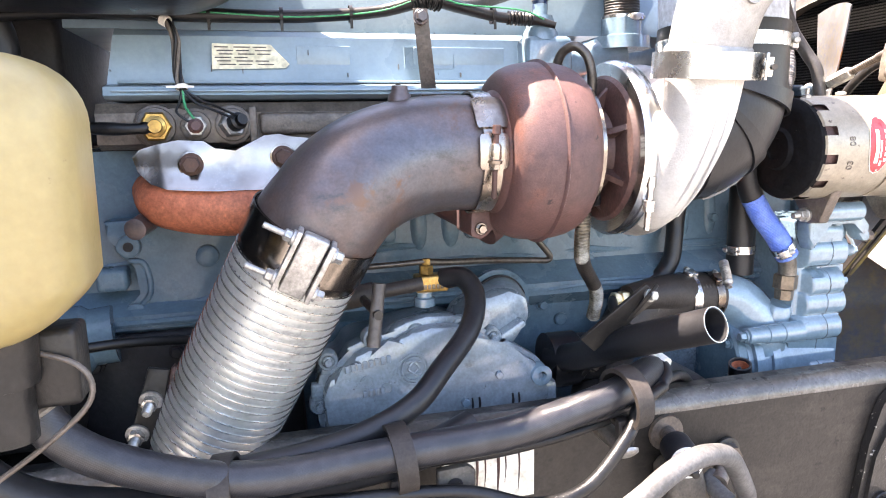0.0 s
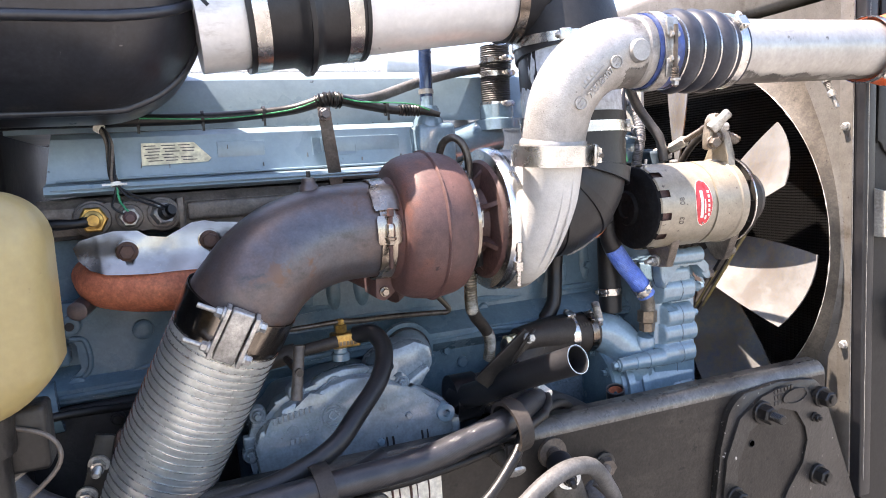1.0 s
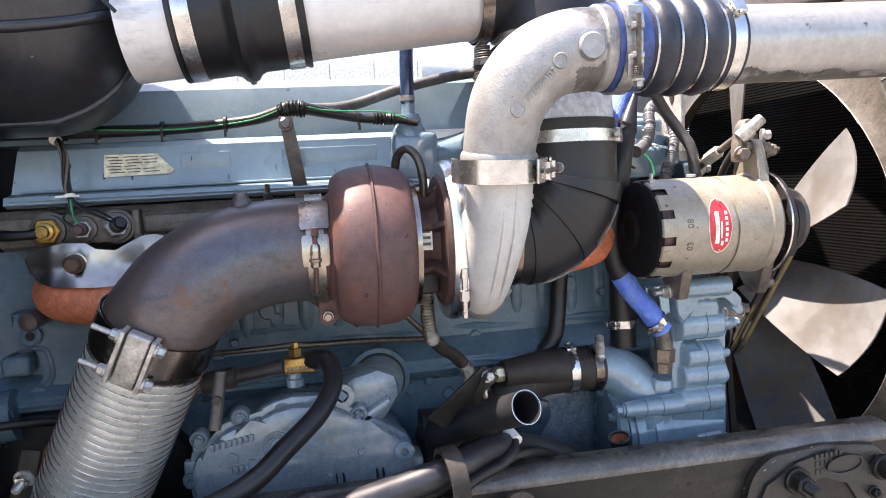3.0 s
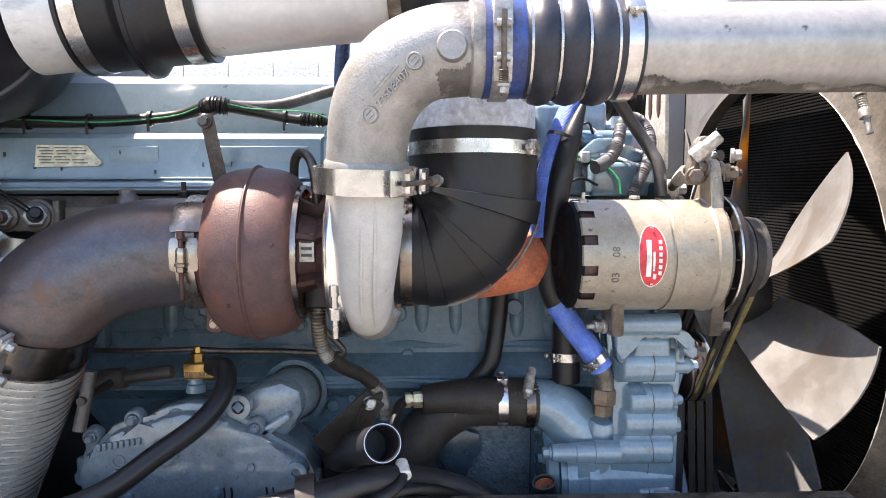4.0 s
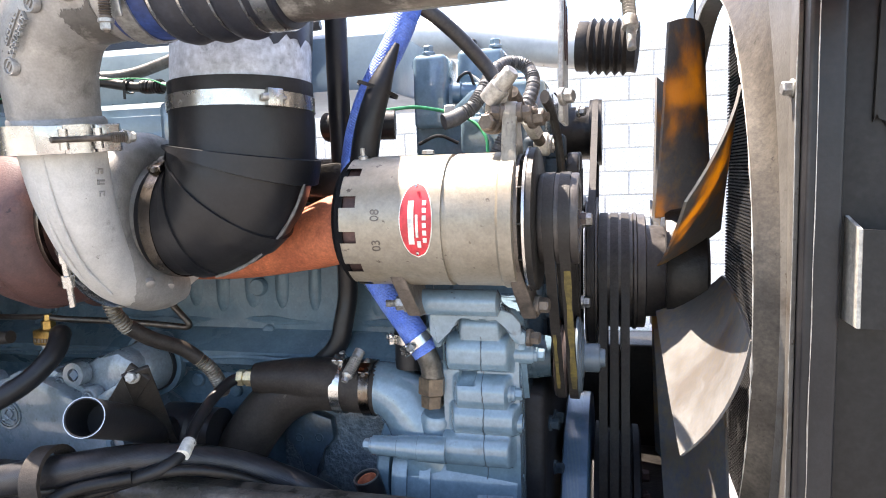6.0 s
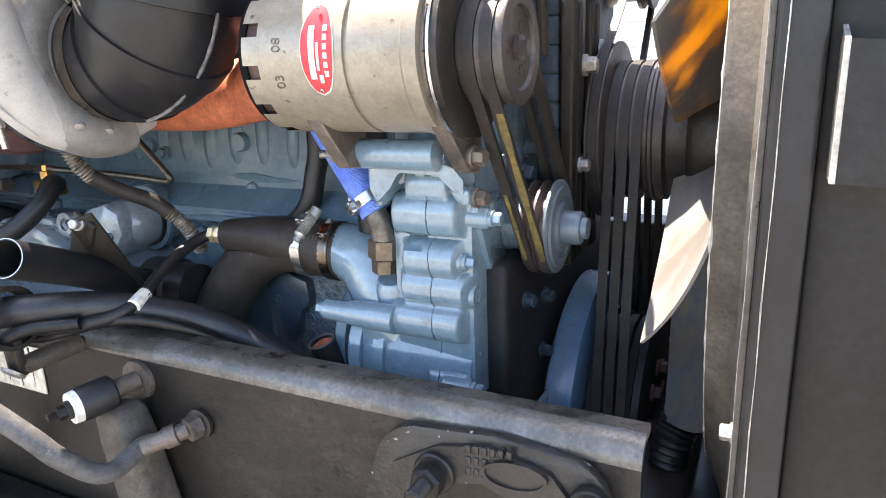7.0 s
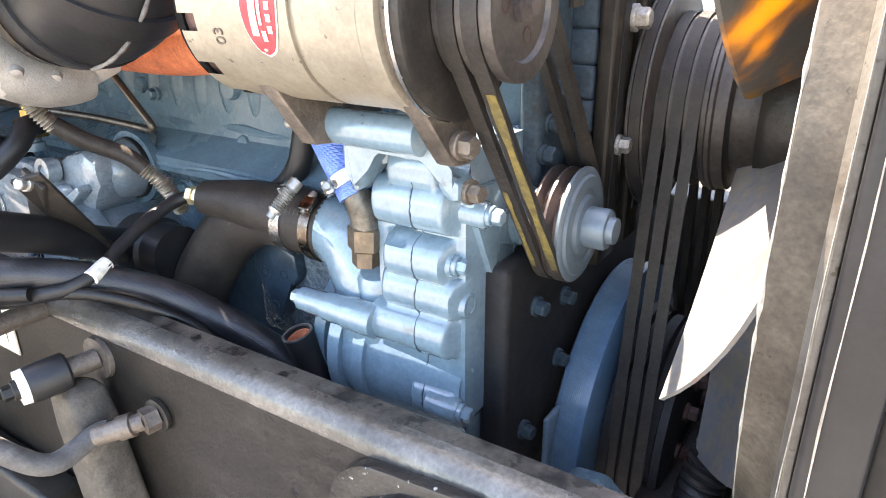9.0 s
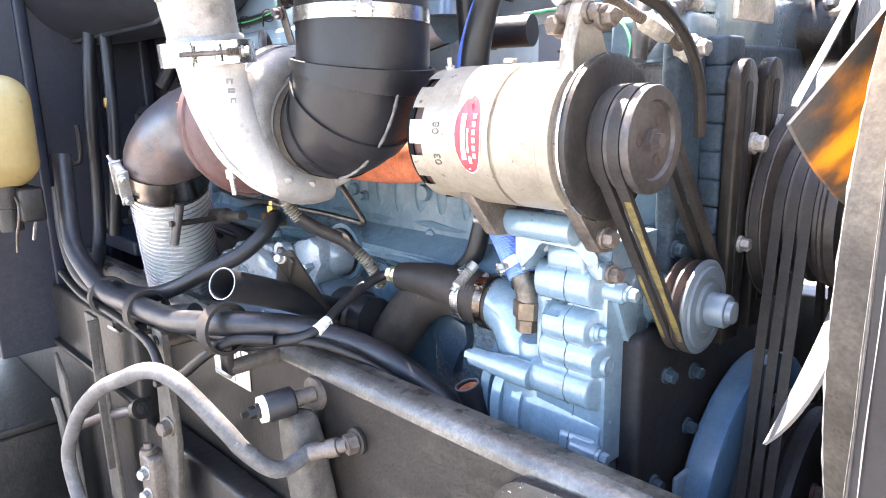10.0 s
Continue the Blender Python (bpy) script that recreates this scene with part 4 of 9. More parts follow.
def build_turbo():
    t = thing("turbocharger", "large turbocharger with a rust-red turbine housing and cast aluminium compressor", "turbocharger", (0.56, 0.985, 1.25))
    X = (1, 0, 0)
    # turbine scroll with a growing radius round the axis
    b = bmesh.new()
    rings = []
    prof = [(0.436, 0.074), (0.452, 0.076), (0.459, 0.082)]
    for i in range(1, 26):
        a = math.pi * i / 26
        prof.append((0.517 - 0.058 * math.cos(a), 0.082 + 0.0355 * math.sin(a) ** 0.62))
        if i == 13:
            prof[-1:] = [(0.5142, 0.1175), (0.5150, 0.1192), (0.5166, 0.1212), (0.5178, 0.1212), (0.5192, 0.1190), (0.5200, 0.1175)]
    prof += [(0.573, 0.08), (0.574, 0.06)]
    for x, r in prof:
        row = []
        for s in range(56):
            a = math.tau * s / 56
            k = 1.0 + (0.028 * (0.5 - 0.5 * math.cos(a + 0.8)) * min(1.0, max(0.0, (r - 0.083) / 0.02)))
            row.append((x, AX.y + math.cos(a) * r * k, AX.z - math.sin(a) * r * k))
        rings.append(row)
    skin(b, rings)
    part("turbine_housing", b, RUST_RED, t, "rust-red cast iron turbine housing", sharp=28)
    part("turbine_inlet", tube(bmesh.new(), [(0.505, 1.06, 1.32), (0.485, 1.05, 1.285), (0.465, 1.045, 1.27)], [0.05, 0.046, 0.046], 20, 6), RUST_RED, t)
    part("turbine_band", ring(bmesh.new(), (0.577, AX.y, AX.z), X, 0.088, 0.008, 0.006, 52), SLEEVE, t, "dark polished V-band")
    part("bearing_housing", lathe(bmesh.new(), (0.57, AX.y, AX.z), X, [(0, 0.085), (0.008, 0.060), (0.030, 0.052), (0.052, 0.062), (0.058, 0.10)], 36), DARK_IRON, t)
    for k in range(7):
        b = slab(bmesh.new(), [(0.578, 0.050), (0.628, 0.050), (0.628, 0.104), (0.60, 0.066), (0.578, 0.080)], "y", -0.004, 0.004, 0.002)
        b.transform(Matrix.Translation((0, AX.y, AX.z)) @ Matrix.Rotation(math.tau * k / 7 + 0.3, 4, "X"))
        part("web", b, DARK_IRON, t)
    part("back_plate", lathe(bmesh.new(), (0.616, AX.y, AX.z), X, [(0, 0.02), (-0.004, 0.060), (0.0, 0.096), (0.004, 0.100), (0.010, 0.103)], 52), DARK_IRON, t)
    part("compressor_band", lathe(bmesh.new(), (0.621, AX.y, AX.z), X, [(0, 0.110), (0, 0.1165), (0.003, 0.1180), (0.007, 0.1205), (0.017, 0.1205), (0.021, 0.1180), (0.026, 0.1165), (0.026, 0.110)], 64), CHROME, t, "polished V-band round the compressor")
    part("band_bolt", lathe(bmesh.new(), (0.633, 0.832, 1.345), (0.0, 0.12, -1), [(0, 0.0065), (0.014, 0.0065), (0.015, 0.0045), (0.03, 0.0045), (0.031, 0.0075), (0.045, 0.0075), (0.046, 0.004), (0.07, 0.004)], 12), STEEL, t)
    plate = part("data_plate", box(bmesh.new(), 0.580, 0.600, 0.886, 0.892, 1.368, 1.405, 0.001), PALE, t, "small pale plate with worn print")
    for i in range(3):
        part("print_line", box(bmesh.new(), 0.583, 0.597, 0.8845, 0.8865, 1.375 + i * 0.009, 1.379 + i * 0.009, 0), INK, plate)
    # compressor scroll
    b = bmesh.new()
    rings = []
    for s in range(49):
        a = math.tau * s / 48 * 0.97
        f = s / 48
        rt = 0.020 + 0.016 * f
        c = Vector((0.668 + 0.006 * f, AX.y - math.sin(a + 3.6) * (0.086 + 0.004 * f), AX.z + math.cos(a + 3.6) * (0.086 + 0.004 * f)))
        out = Vector((0, c.y - AX.y, c.z - AX.z)).normalized()
        rings.append([c + Vector((1, 0, 0)) * math.cos(q) * rt + out * math.sin(q) * rt for q in (math.tau * k / 20 for k in range(20))])
    skin(b, rings)
    part("compressor_scroll", b, CAST_ALU, t, "cast aluminium scroll")
    part("compressor_cover", lathe(bmesh.new(), (0.645, AX.y, AX.z), X, [(0, 0.11), (0.016, 0.108), (0.03, 0.088), (0.055, 0.072), (0.085, 0.070), (0.085, 0.062), (0.05, 0.055)], 48), CAST_ALU, t)
    out_pts = [(0.680, 1.005, 1.308), (0.675, 0.945, 1.290), (0.671, 0.885, 1.302), (0.673, 0.840, 1.348), (0.677, 0.810, 1.41), (0.678, 0.797, 1.475)]
    part("outlet", tube(bmesh.new(), out_pts, [0.028, 0.030, 0.031, 0.036, 0.042, 0.046], 32, 10, flat=1.0), PALE_ALU, t, "tapered compressor outlet")
    b = bmesh.new()
    for dx in (-0.004, 0.012):
        tube(b, [Vector(p) + Vector((dx, -0.036 - 0.008 * i / 5, -0.012)) for i, p in enumerate(out_pts[2:])], 0.0020, 8, 8)
    part("casting_line", b, PALE_ALU, t)
    for k, (w, h) in enumerate(((0.0075, 0.0085), (0.0080, 0.0085), (0.0070, 0.0085), (0.0085, 0.0085))):
        z = 1.437 - 0.0125 * k
        b = bmesh.new()
        for y0, y1, z0, z1 in ((-w, w, h * 0.55, h), (-w, w, -h * 0.2, h * 0.2), (-w, -w * 0.55, -h * 0.2, h)) if k % 2 else ((-w, w, h * 0.6, h), (-w, -w * 0.5, -h * 0.3, h * 0.6), (w * 0.5, w, -h * 0.3, h * 0.6)):
            box(b, -0.010, 0.0022, y0 * 0.6, y1 * 0.6, z0 * 0.6, z1 * 0.6, 0.0005)
        b.transform(Matrix.Translation((0.7215 - 0.0009 * k * k * 0.6 - 0.0008 * k, 0.801 + 0.0022 * k, z)) @ Matrix.Rotation(0.10, 4, "Y"))
        part("cast_mark", b, CAST_ALU, t)
    for y, z, q in ((0.86, 1.345, 0.006), (0.90, 1.318, 0.005), (0.885, 1.352, 0.004), (0.935, 1.305, 0.006)):
        part("cover_boss", lathe(bmesh.new(), (0.693, y, z), (0.9, -0.25, -0.1), [(0, q), (0.008, q * 0.9), (0.010, q * 0.5)], 12), CAST_ALU, t)
    for x, y, z in ((0.704, 0.93, 1.290), (0.706, 0.89, 1.30)):
        part("cover_boss", lathe(bmesh.new(), (x, y, z), (0.6, -0.5, -0.6), [(0, 0.007), (0.006, 0.006), (0.007, 0.003)], 12), CAST_ALU, t)
    # oil feed line over the top
    part("oil_feed", tube(bmesh.new(), [(0.597, 0.935, 1.43), (0.597, 0.928, 1.470), (0.591, 0.932, 1.501), (0.577, 0.942, 1.515), (0.564, 0.957, 1.505), (0.560, 0.968, 1.475), (0.560, 0.97, 1.44)], 0.0065, 14, 6), BRASS_DULL, t)
    part("oil_fitting", lathe(bmesh.new(), (0.595, 0.945, 1.425), (0, -0.3, 1), [(0, 0.012), (0.014, 0.012), (0.015, 0.008), (0.03, 0.009)], 6), BRASS, t)
    # exhaust clamp: a narrow band, two broad strap plates and a T-bolt hanging down in front
    clamp = thing("band_clamp", "heat-browned steel band clamp joining exhaust elbow and turbine", "band clamp", (0.436, AX.y, AX.z - 0.08), "band clamps")
    at = Vector((0.436, AX.y, AX.z))
    part("band", ring(bmesh.new(), at, X, 0.0775, 0.024, 0.0028, 56), BAND_STEEL, clamp)
    for lo, hi, wide in ((24, 58, 0.0200), (-12, 18, 0.0185)):
        rings = []
        for k in range(10):
            q = lo + (hi - lo) * k / 9
            u = Vector((0, -math.cos(radians(q)), math.sin(radians(q))))
            w = wide * (0.90 if k in (0, 9) else 1.0)
            rings.append([at + u * rr + Vector((dx, 0, 0)) for dx, rr in ((-w, 0.0795), (-w, 0.0822), (-w * 0.55, 0.0840), (w * 0.55, 0.0840), (w, 0.0822), (w, 0.0795))])
        part("strap_plate", skin(bmesh.new(), rings), BAND_STEEL, clamp, "broad bright strap plate", sharp=30)
    down = Vector((-0.03, 0.06, -1)).normalized()
    head = Vector((0.436, 0.856, 1.412))
    part("t_bolt", lathe(bmesh.new(), head, down, [(0, 0.0050), (0.010, 0.0055), (0.012, 0.0034), (0.088, 0.0034), (0.090, 0.0022)], 12), DARK_IRON, clamp)
    part("trunnion", lathe(bmesh.new(), head + down * 0.022, down, [(0, 0.0050), (0.003, 0.0068), (0.018, 0.0074), (0.021, 0.0060)], 14), BAND_STEEL, clamp)
    bolt(clamp, head + down * 0.044, down, 0.012, BAND_STEEL, "nut")


def build_exhaust():
    e = thing("exhaust_elbow", "heat-browned steel exhaust elbow turning down", "exhaust elbow", (0.3, 0.96, 1.25))
    part("elbow", tube(bmesh.new(), [(0.442, 0.945, 1.376), (0.385, 0.945, 1.376), (0.338, 0.942, 1.370), (0.293, 0.932, 1.356), (0.257, 0.919, 1.334), (0.233, 0.910, 1.309), (0.2165, 0.9126, 1.2887), (0.2010, 0.9207, 1.2585)], [0.0755, 0.0755, 0.0765, 0.077, 0.077, 0.0765, 0.0765, 0.075], 40, 10), RUST_BROWN, e)
    part("sensor_boss", lathe(bmesh.new(), (0.335, 0.942, 1.442), (0, -0.1, 1), [(0, 0.016), (0.010, 0.0145), (0.014, 0.011), (0.022, 0.010)], 20), RUST_BROWN, e)
    part("weld_seam", ring(bmesh.new(), (0.272, 0.925, 1.345), (0.80, 0.25, 0.50), 0.0758, 0.005, 0.0008, 44), RUST_BROWN, e)
    d = Vector((-0.144, 0.075, -0.28)).normalized()
    top = Vector((0.2205, 0.9105, 1.2965))
    part("lower_sleeve", lathe(bmesh.new(), top, d, [(0, 0.0775), (0.004, 0.0785), (0.085, 0.0785), (0.088, 0.077)], 44), SLEEVE, e, "heat-stained steel sleeve")
    # spiral-wound pipe
    prof, n, start = [], 25, top + d * 0.056
    for i in range(n):
        h = i * 0.0118
        prof += [(h, 0.0785), (h + 0.0038, 0.0792), (h + 0.0085, 0.0794)]
    flexible = tagged(part("flexible_pipe", lathe(bmesh.new(), start, d, [(0, 0.074)] + prof + [(n * 0.0118, 0.0785), (n * 0.0118 + 0.001, 0.074)], 48), GALV, e, "ribbed galvanised flexible pipe", sharp=50))
    lap = mesh_of("spiral_lap", lathe(bmesh.new(), (0, 0, 0), (0, 0, 1), [(0, 0.0788), (0.0003, 0.0802), (0.0010, 0.0804), (0.0017, 0.0800), (0.0020, 0.0788)], 48, cap=False), STEEL)
    for i in range(n):
        place("spiral_lap", lap, flexible, aim(start + d * (i * 0.0118 + random.uniform(-0.0006, 0.0006)), d))
    end = top + d * 0.352
    part("tail_pipe", lathe(bmesh.new(), end, d, [(0, 0.077), (0.12, 0.077), (0.35, 0.075)], 36), RUST_BROWN, e, "rusty tail pipe")
    # saddle clamps with bolts
    def saddle(p, label, m):
        c = thing("saddle_clamp", label, "saddle clamp", p, "saddle clamps")
        side_v = Vector((-0.04, -0.98, 0.0))
        side_v = (side_v - d * side_v.dot(d)).normalized()
        tg = d.cross(side_v)
        rot = Matrix((tg, d, side_v)).transposed().to_4x4()
        q = p + side_v * 0.0825
        b = bmesh.new()
        box(b, -0.015, 0.015, -0.038, 0.038, -0.004, 0.012, 0.003, None)
        b.transform(Matrix.Translation(q) @ rot)
        part("bar", b, m, c)
        for s in (-1, 1):
            b = bmesh.new()
            box(b, s * 0.020 - 0.003, s * 0.020 + 0.003, -0.038, 0.038, -0.006, 0.016, 0.001)
            b.transform(Matrix.Translation(q) @ rot)
            part("plate", b, m, c)
            bolt(c, q + tg * -0.024 + d * s * 0.026 + side_v * 0.006, -tg, 0.013, ZINC)
            bolt(c, q + tg * 0.024 + d * s * 0.026 + side_v * 0.006, tg, 0.013, ZINC, "nut", stud=0.025)
        part("band", ring(bmesh.new(), p, d, 0.0795, 0.045, 0.002, 44), SLEEVE, c)
    saddle(top + d * 0.022, "steel saddle clamp with two bolts below the exhaust elbow", ZINC)
    saddle(end + d * 0.05, "rusty saddle clamp with two bolts on the tail pipe", RUST_BROWN)


# oily grime, darkened further for the shade on the pipes' undersides
UNDERSIDE_DARK = mat("grime_and_underside_shade", (0.060, 0.055, 0.050), 0.42, 0.2, (0.125, 0.116, 0.106), 14, 1.0, 260, 0.1, dirt=(0.27, 0.258, 0.24), dirt_scale=26, dirt_cut=0.535, mottle=0.12)


def build_charge():
    e = thing("charge_elbow", "cast aluminium charge air elbow with raised casting marks", "charge elbow", (0.7, 0.8, 1.46))
    pts = [(0.678, 0.797, 1.470), (0.6795, 0.790, 1.512), (0.690, 0.779, 1.560), (0.718, 0.768, 1.598), (0.762, 0.764, 1.618), (0.822, 0.765, 1.622)]
    bend = part("elbow", tube(bmesh.new(), pts, [0.0465, 0.0470, 0.049, 0.0505, 0.0505, 0.050], 40, 10), CAST_ALU, e)
    part("end_rim", lathe(bmesh.new(), (0.795, 0.765, 1.6215), (1, 0, 0.01), [(0, 0.050), (0.004, 0.0535), (0.016, 0.0535), (0.020, 0.051)], 44), CAST_ALU, e)
    part("lower_rim", lathe(bmesh.new(), (0.678, 0.796, 1.484), (0.04, -0.1, 1), [(0, 0.0465), (0.004, 0.050), (0.012, 0.050), (0.016, 0.047)], 44), CAST_ALU, e)
    part("boss", lathe(bmesh.new(), (0.777, 0.730, 1.615), (-0.06, -1, -0.02), [(0, 0.0175), (0.020, 0.0165), (0.023, 0.0145)], 28), CAST_ALU, e)
    # raised rings, panel and part number on the outer bend
    up = Vector((0.049, -0.015, 0.054)).normalized()
    out_n = Vector((-0.22, -0.97, -0.06))
    out_n = (out_n - up * out_n.dot(up)).normalized()
    across = out_n.cross(up).normalized()
    frame_at = lambda p: Matrix.Translation(p) @ Matrix((up, across, out_n)).transposed().to_4x4()
    mid = Vector((0.7115, 0.7190, 1.5735))
    for p in (Vector((0.737, 0.7135, 1.599)), Vector((0.688, 0.7310, 1.545))):
        b = lathe(bmesh.new(), (0, 0, -0.004), (0, 0, 1), [(0, 0.0092), (0.006, 0.0092), (0.007, 0.0086), (0.007, 0.0072), (0.0052, 0.0068)], 28)
        b.transform(frame_at(p))
        part("cast_ring", b, CAST_ALU, bend)
        b = bmesh.new()
        for q in (-1, 1):
            box(b, -0.004, 0.004, q * 0.0025 - 0.0006, q * 0.0025 + 0.0006, -0.002, 0.003, 0.0003)
        b.transform(frame_at(p))
        part("cast_bar", b, CAST_ALU, bend)
    b = bmesh.new()
    for x0, x1, y0, y1 in ((-0.021, 0.021, 0.0218, 0.0230), (-0.021, 0.021, 0.0080, 0.0092), (-0.021, -0.0198, 0.0092, 0.0218), (0.0198, 0.021, 0.0092, 0.0218)):
        box(b, x0, x1, y0, y1, -0.010, 0.0012, 0)
    for k in range(5):
        box(b, -0.0165 + k * 0.0069, -0.0122 + k * 0.0069, 0.0115, 0.0195, -0.010, 0.0008, 0.0004)
    for v in b.verts:
        v.co.z += 0.0014 - 9.0 * v.co.y ** 2 - 4.0 * v.co.x ** 2
    b.transform(frame_at(mid))
    part("cast_panel", b, CAST_ALU, bend)
    cu = bpy.data.curves.new("number", "FONT")
    cu.body, cu.size, cu.extrude, cu.align_x, cu.align_y = "23508407", 0.0125, 0.0018, "CENTER", "CENTER"
    tmp = bpy.data.objects.new("number", cu)
    scene.collection.objects.link(tmp)
    me = bpy.data.meshes.new_from_object(tmp.evaluated_get(bpy.context.evaluated_depsgraph_get()))
    bpy.data.objects.remove(tmp)
    b = bmesh.new()
    b.from_mesh(me)
    b.transform(frame_at(mid) @ Matrix.Translation((0.0, -0.003, 0.0004)))
    part("cast_number", b, CAST_ALU, bend)
    # clamp at the compressor outlet: a wide band with a T-bolt
    t_clamp((0.678, 0.7965, 1.476), (0.02, -0.08, 1), 0.0600, 0.030, (0.86, -0.50, 0.1), "wide bright steel band clamp round the charge elbow", 0.03)
    # black grime with painted shade, ragged upper edges, under elbow end and along pipe
    def dark_streak(parent, a, b, radius, lim0, lim1, n):
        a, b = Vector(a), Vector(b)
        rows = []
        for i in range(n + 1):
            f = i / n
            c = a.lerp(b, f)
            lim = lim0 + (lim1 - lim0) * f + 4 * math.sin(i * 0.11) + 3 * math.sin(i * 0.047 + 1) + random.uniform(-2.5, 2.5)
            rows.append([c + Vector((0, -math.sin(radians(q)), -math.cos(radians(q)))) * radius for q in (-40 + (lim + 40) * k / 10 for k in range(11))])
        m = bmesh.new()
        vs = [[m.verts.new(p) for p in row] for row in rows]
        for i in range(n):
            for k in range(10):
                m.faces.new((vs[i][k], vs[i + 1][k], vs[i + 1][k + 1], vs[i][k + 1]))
        return part("dark_streak", m, UNDERSIDE_DARK, parent, "ragged black grime with underside shade painted in")
    dark_streak(e, (0.752, 0.7645, 1.6165), (0.796, 0.7648, 1.6205), 0.0512, 46, 66, 60)
    # rubber hump hose, half blue
    h = thing("hump_hose", "blue and black ribbed silicone hump hose on the charge pipe", "hump hose", (0.87, 0.77, 1.57))
    part("blue_cuff", lathe(bmesh.new(), (0.812, 0.766, 1.622), (1, 0, 0.004), [(0, 0.052), (0.0, 0.0555), (0.042, 0.0555), (0.044, 0.0545)], 44), BLUE_CUFF, h, "faded blue cuff")
    prof = [(0.044, 0.0545)]
    for k in range(3):
        c = 0.064 + k * 0.031
        prof += [(c - 0.015, 0.0555), (c - 0.010, 0.061), (c, 0.0635), (c + 0.010, 0.061), (c + 0.0145, 0.0560)]
    prof += [(0.142, 0.0565), (0.170, 0.0565), (0.171, 0.052)]
    part("bellows", lathe(bmesh.new(), (0.812, 0.766, 1.622), (1, 0, 0.004), prof, 48), NAVY_RUBBER, h)
    for k in range(4):
        part("steel_ring", ring(bmesh.new(), (0.861 + k * 0.0308, 0.766, 1.622), (1, 0, 0.004), 0.0553, 0.0028, 0.0018, 44), STEEL, h)
    t_clamp((0.829, 0.766, 1.622), (1, 0, 0), 0.0560, 0.020, (0, -1, -0.05), "spring-loaded T-bolt clamp on the blue hose cuff", 0.055, ZINC)
    hose_clamp((0.970, 0.767, 1.623), (1, 0, 0), 0.0568, 0.016, (0, -0.8, 0.6), "worm-drive clamp where the hump hose meets the pipe")
    # straight pipe to the cooler
    p = thing("charge_pipe", "scuffed aluminium charge air pipe with grimy stains", "charge pipe", (1.15, 0.78, 1.57))
    part("pipe", tube(bmesh.new(), [(0.962, 0.767, 1.623), (1.10, 0.771, 1.625), (1.345, 0.775, 1.630)], 0.0505, 44, 6), PIPE_ALU, p)
    dark_streak(p, (0.984, 0.7675, 1.6232), (1.306, 0.7745, 1.6293), 0.0509, 40, 20, 300)
    o = thing("orange_hose", "orange ribbed silicone hose at the end of the charge pipe", "hose", (1.4, 0.78, 1.57))
    part("cuff", lathe(bmesh.new(), (1.318, 0.7745, 1.629), (1, 0.01, 0.02), [(0, 0.051), (0, 0.0555), (0.035, 0.0555), (0.045, 0.062), (0.055, 0.064), (0.065, 0.062), (0.075, 0.056), (0.088, 0.062), (0.098, 0.064), (0.108, 0.062), (0.12, 0.056), (0.22, 0.056)], 44), ORANGE_HOSE, o)
    hose_clamp((1.312, 0.7745, 1.629), (1, 0, 0.02), 0.0565, 0.016, (0.1, -0.7, -0.7), "spring-loaded clamp on the orange hose")
    b = bmesh.new()
    lathe(b, (1.291, 0.838, 1.592), (0.06, -0.40, -1), [(0, 0.008), (0.012, 0.008), (0.0125, 0.0045)] + [(0.013 + i * 0.0016, 0.0066 if i % 2 else 0.005) for i in range(12)] + [(0.034, 0.0075), (0.042, 0.0075), (0.0425, 0.0042), (0.064, 0.0042)], 12)
    solo("clamp_bolt", b, ZINC, "long clamp bolt hanging below the charge pipe", "bolt")


ORANGE_HOSE = mat("orange_silicone", (0.62, 0.11, 0.03), 0.45, 0, (0.45, 0.07, 0.02), 14, 0.7, 260, 0.2, dirt=(0.05, 0.04, 0.035), dirt_scale=14, dirt_cut=0.66)


BLUE_CUFF = mat("worn_blue_silicone", (0.030, 0.062, 0.22), 0.38, 0, (0.016, 0.024, 0.055), 16, 1.0, 240, 0.1, dirt=(0.02, 0.021, 0.026), dirt_scale=14, dirt_cut=0.55, spec=0.45)
FIN_GREY = mat("worn_grey_rubber_edge", (0.16, 0.155, 0.15), 0.6, 0, (0.05, 0.048, 0.046), 60, 0.9, 300, 0.3)
NAVY_RUBBER = mat("blue_black_silicone", (0.012, 0.0135, 0.021), 0.40, 0, (0.026, 0.028, 0.037), 9, 0.9, 220, 0.12, dirt=(0.055, 0.055, 0.058), dirt_scale=10, dirt_cut=0.66, spec=0.4)


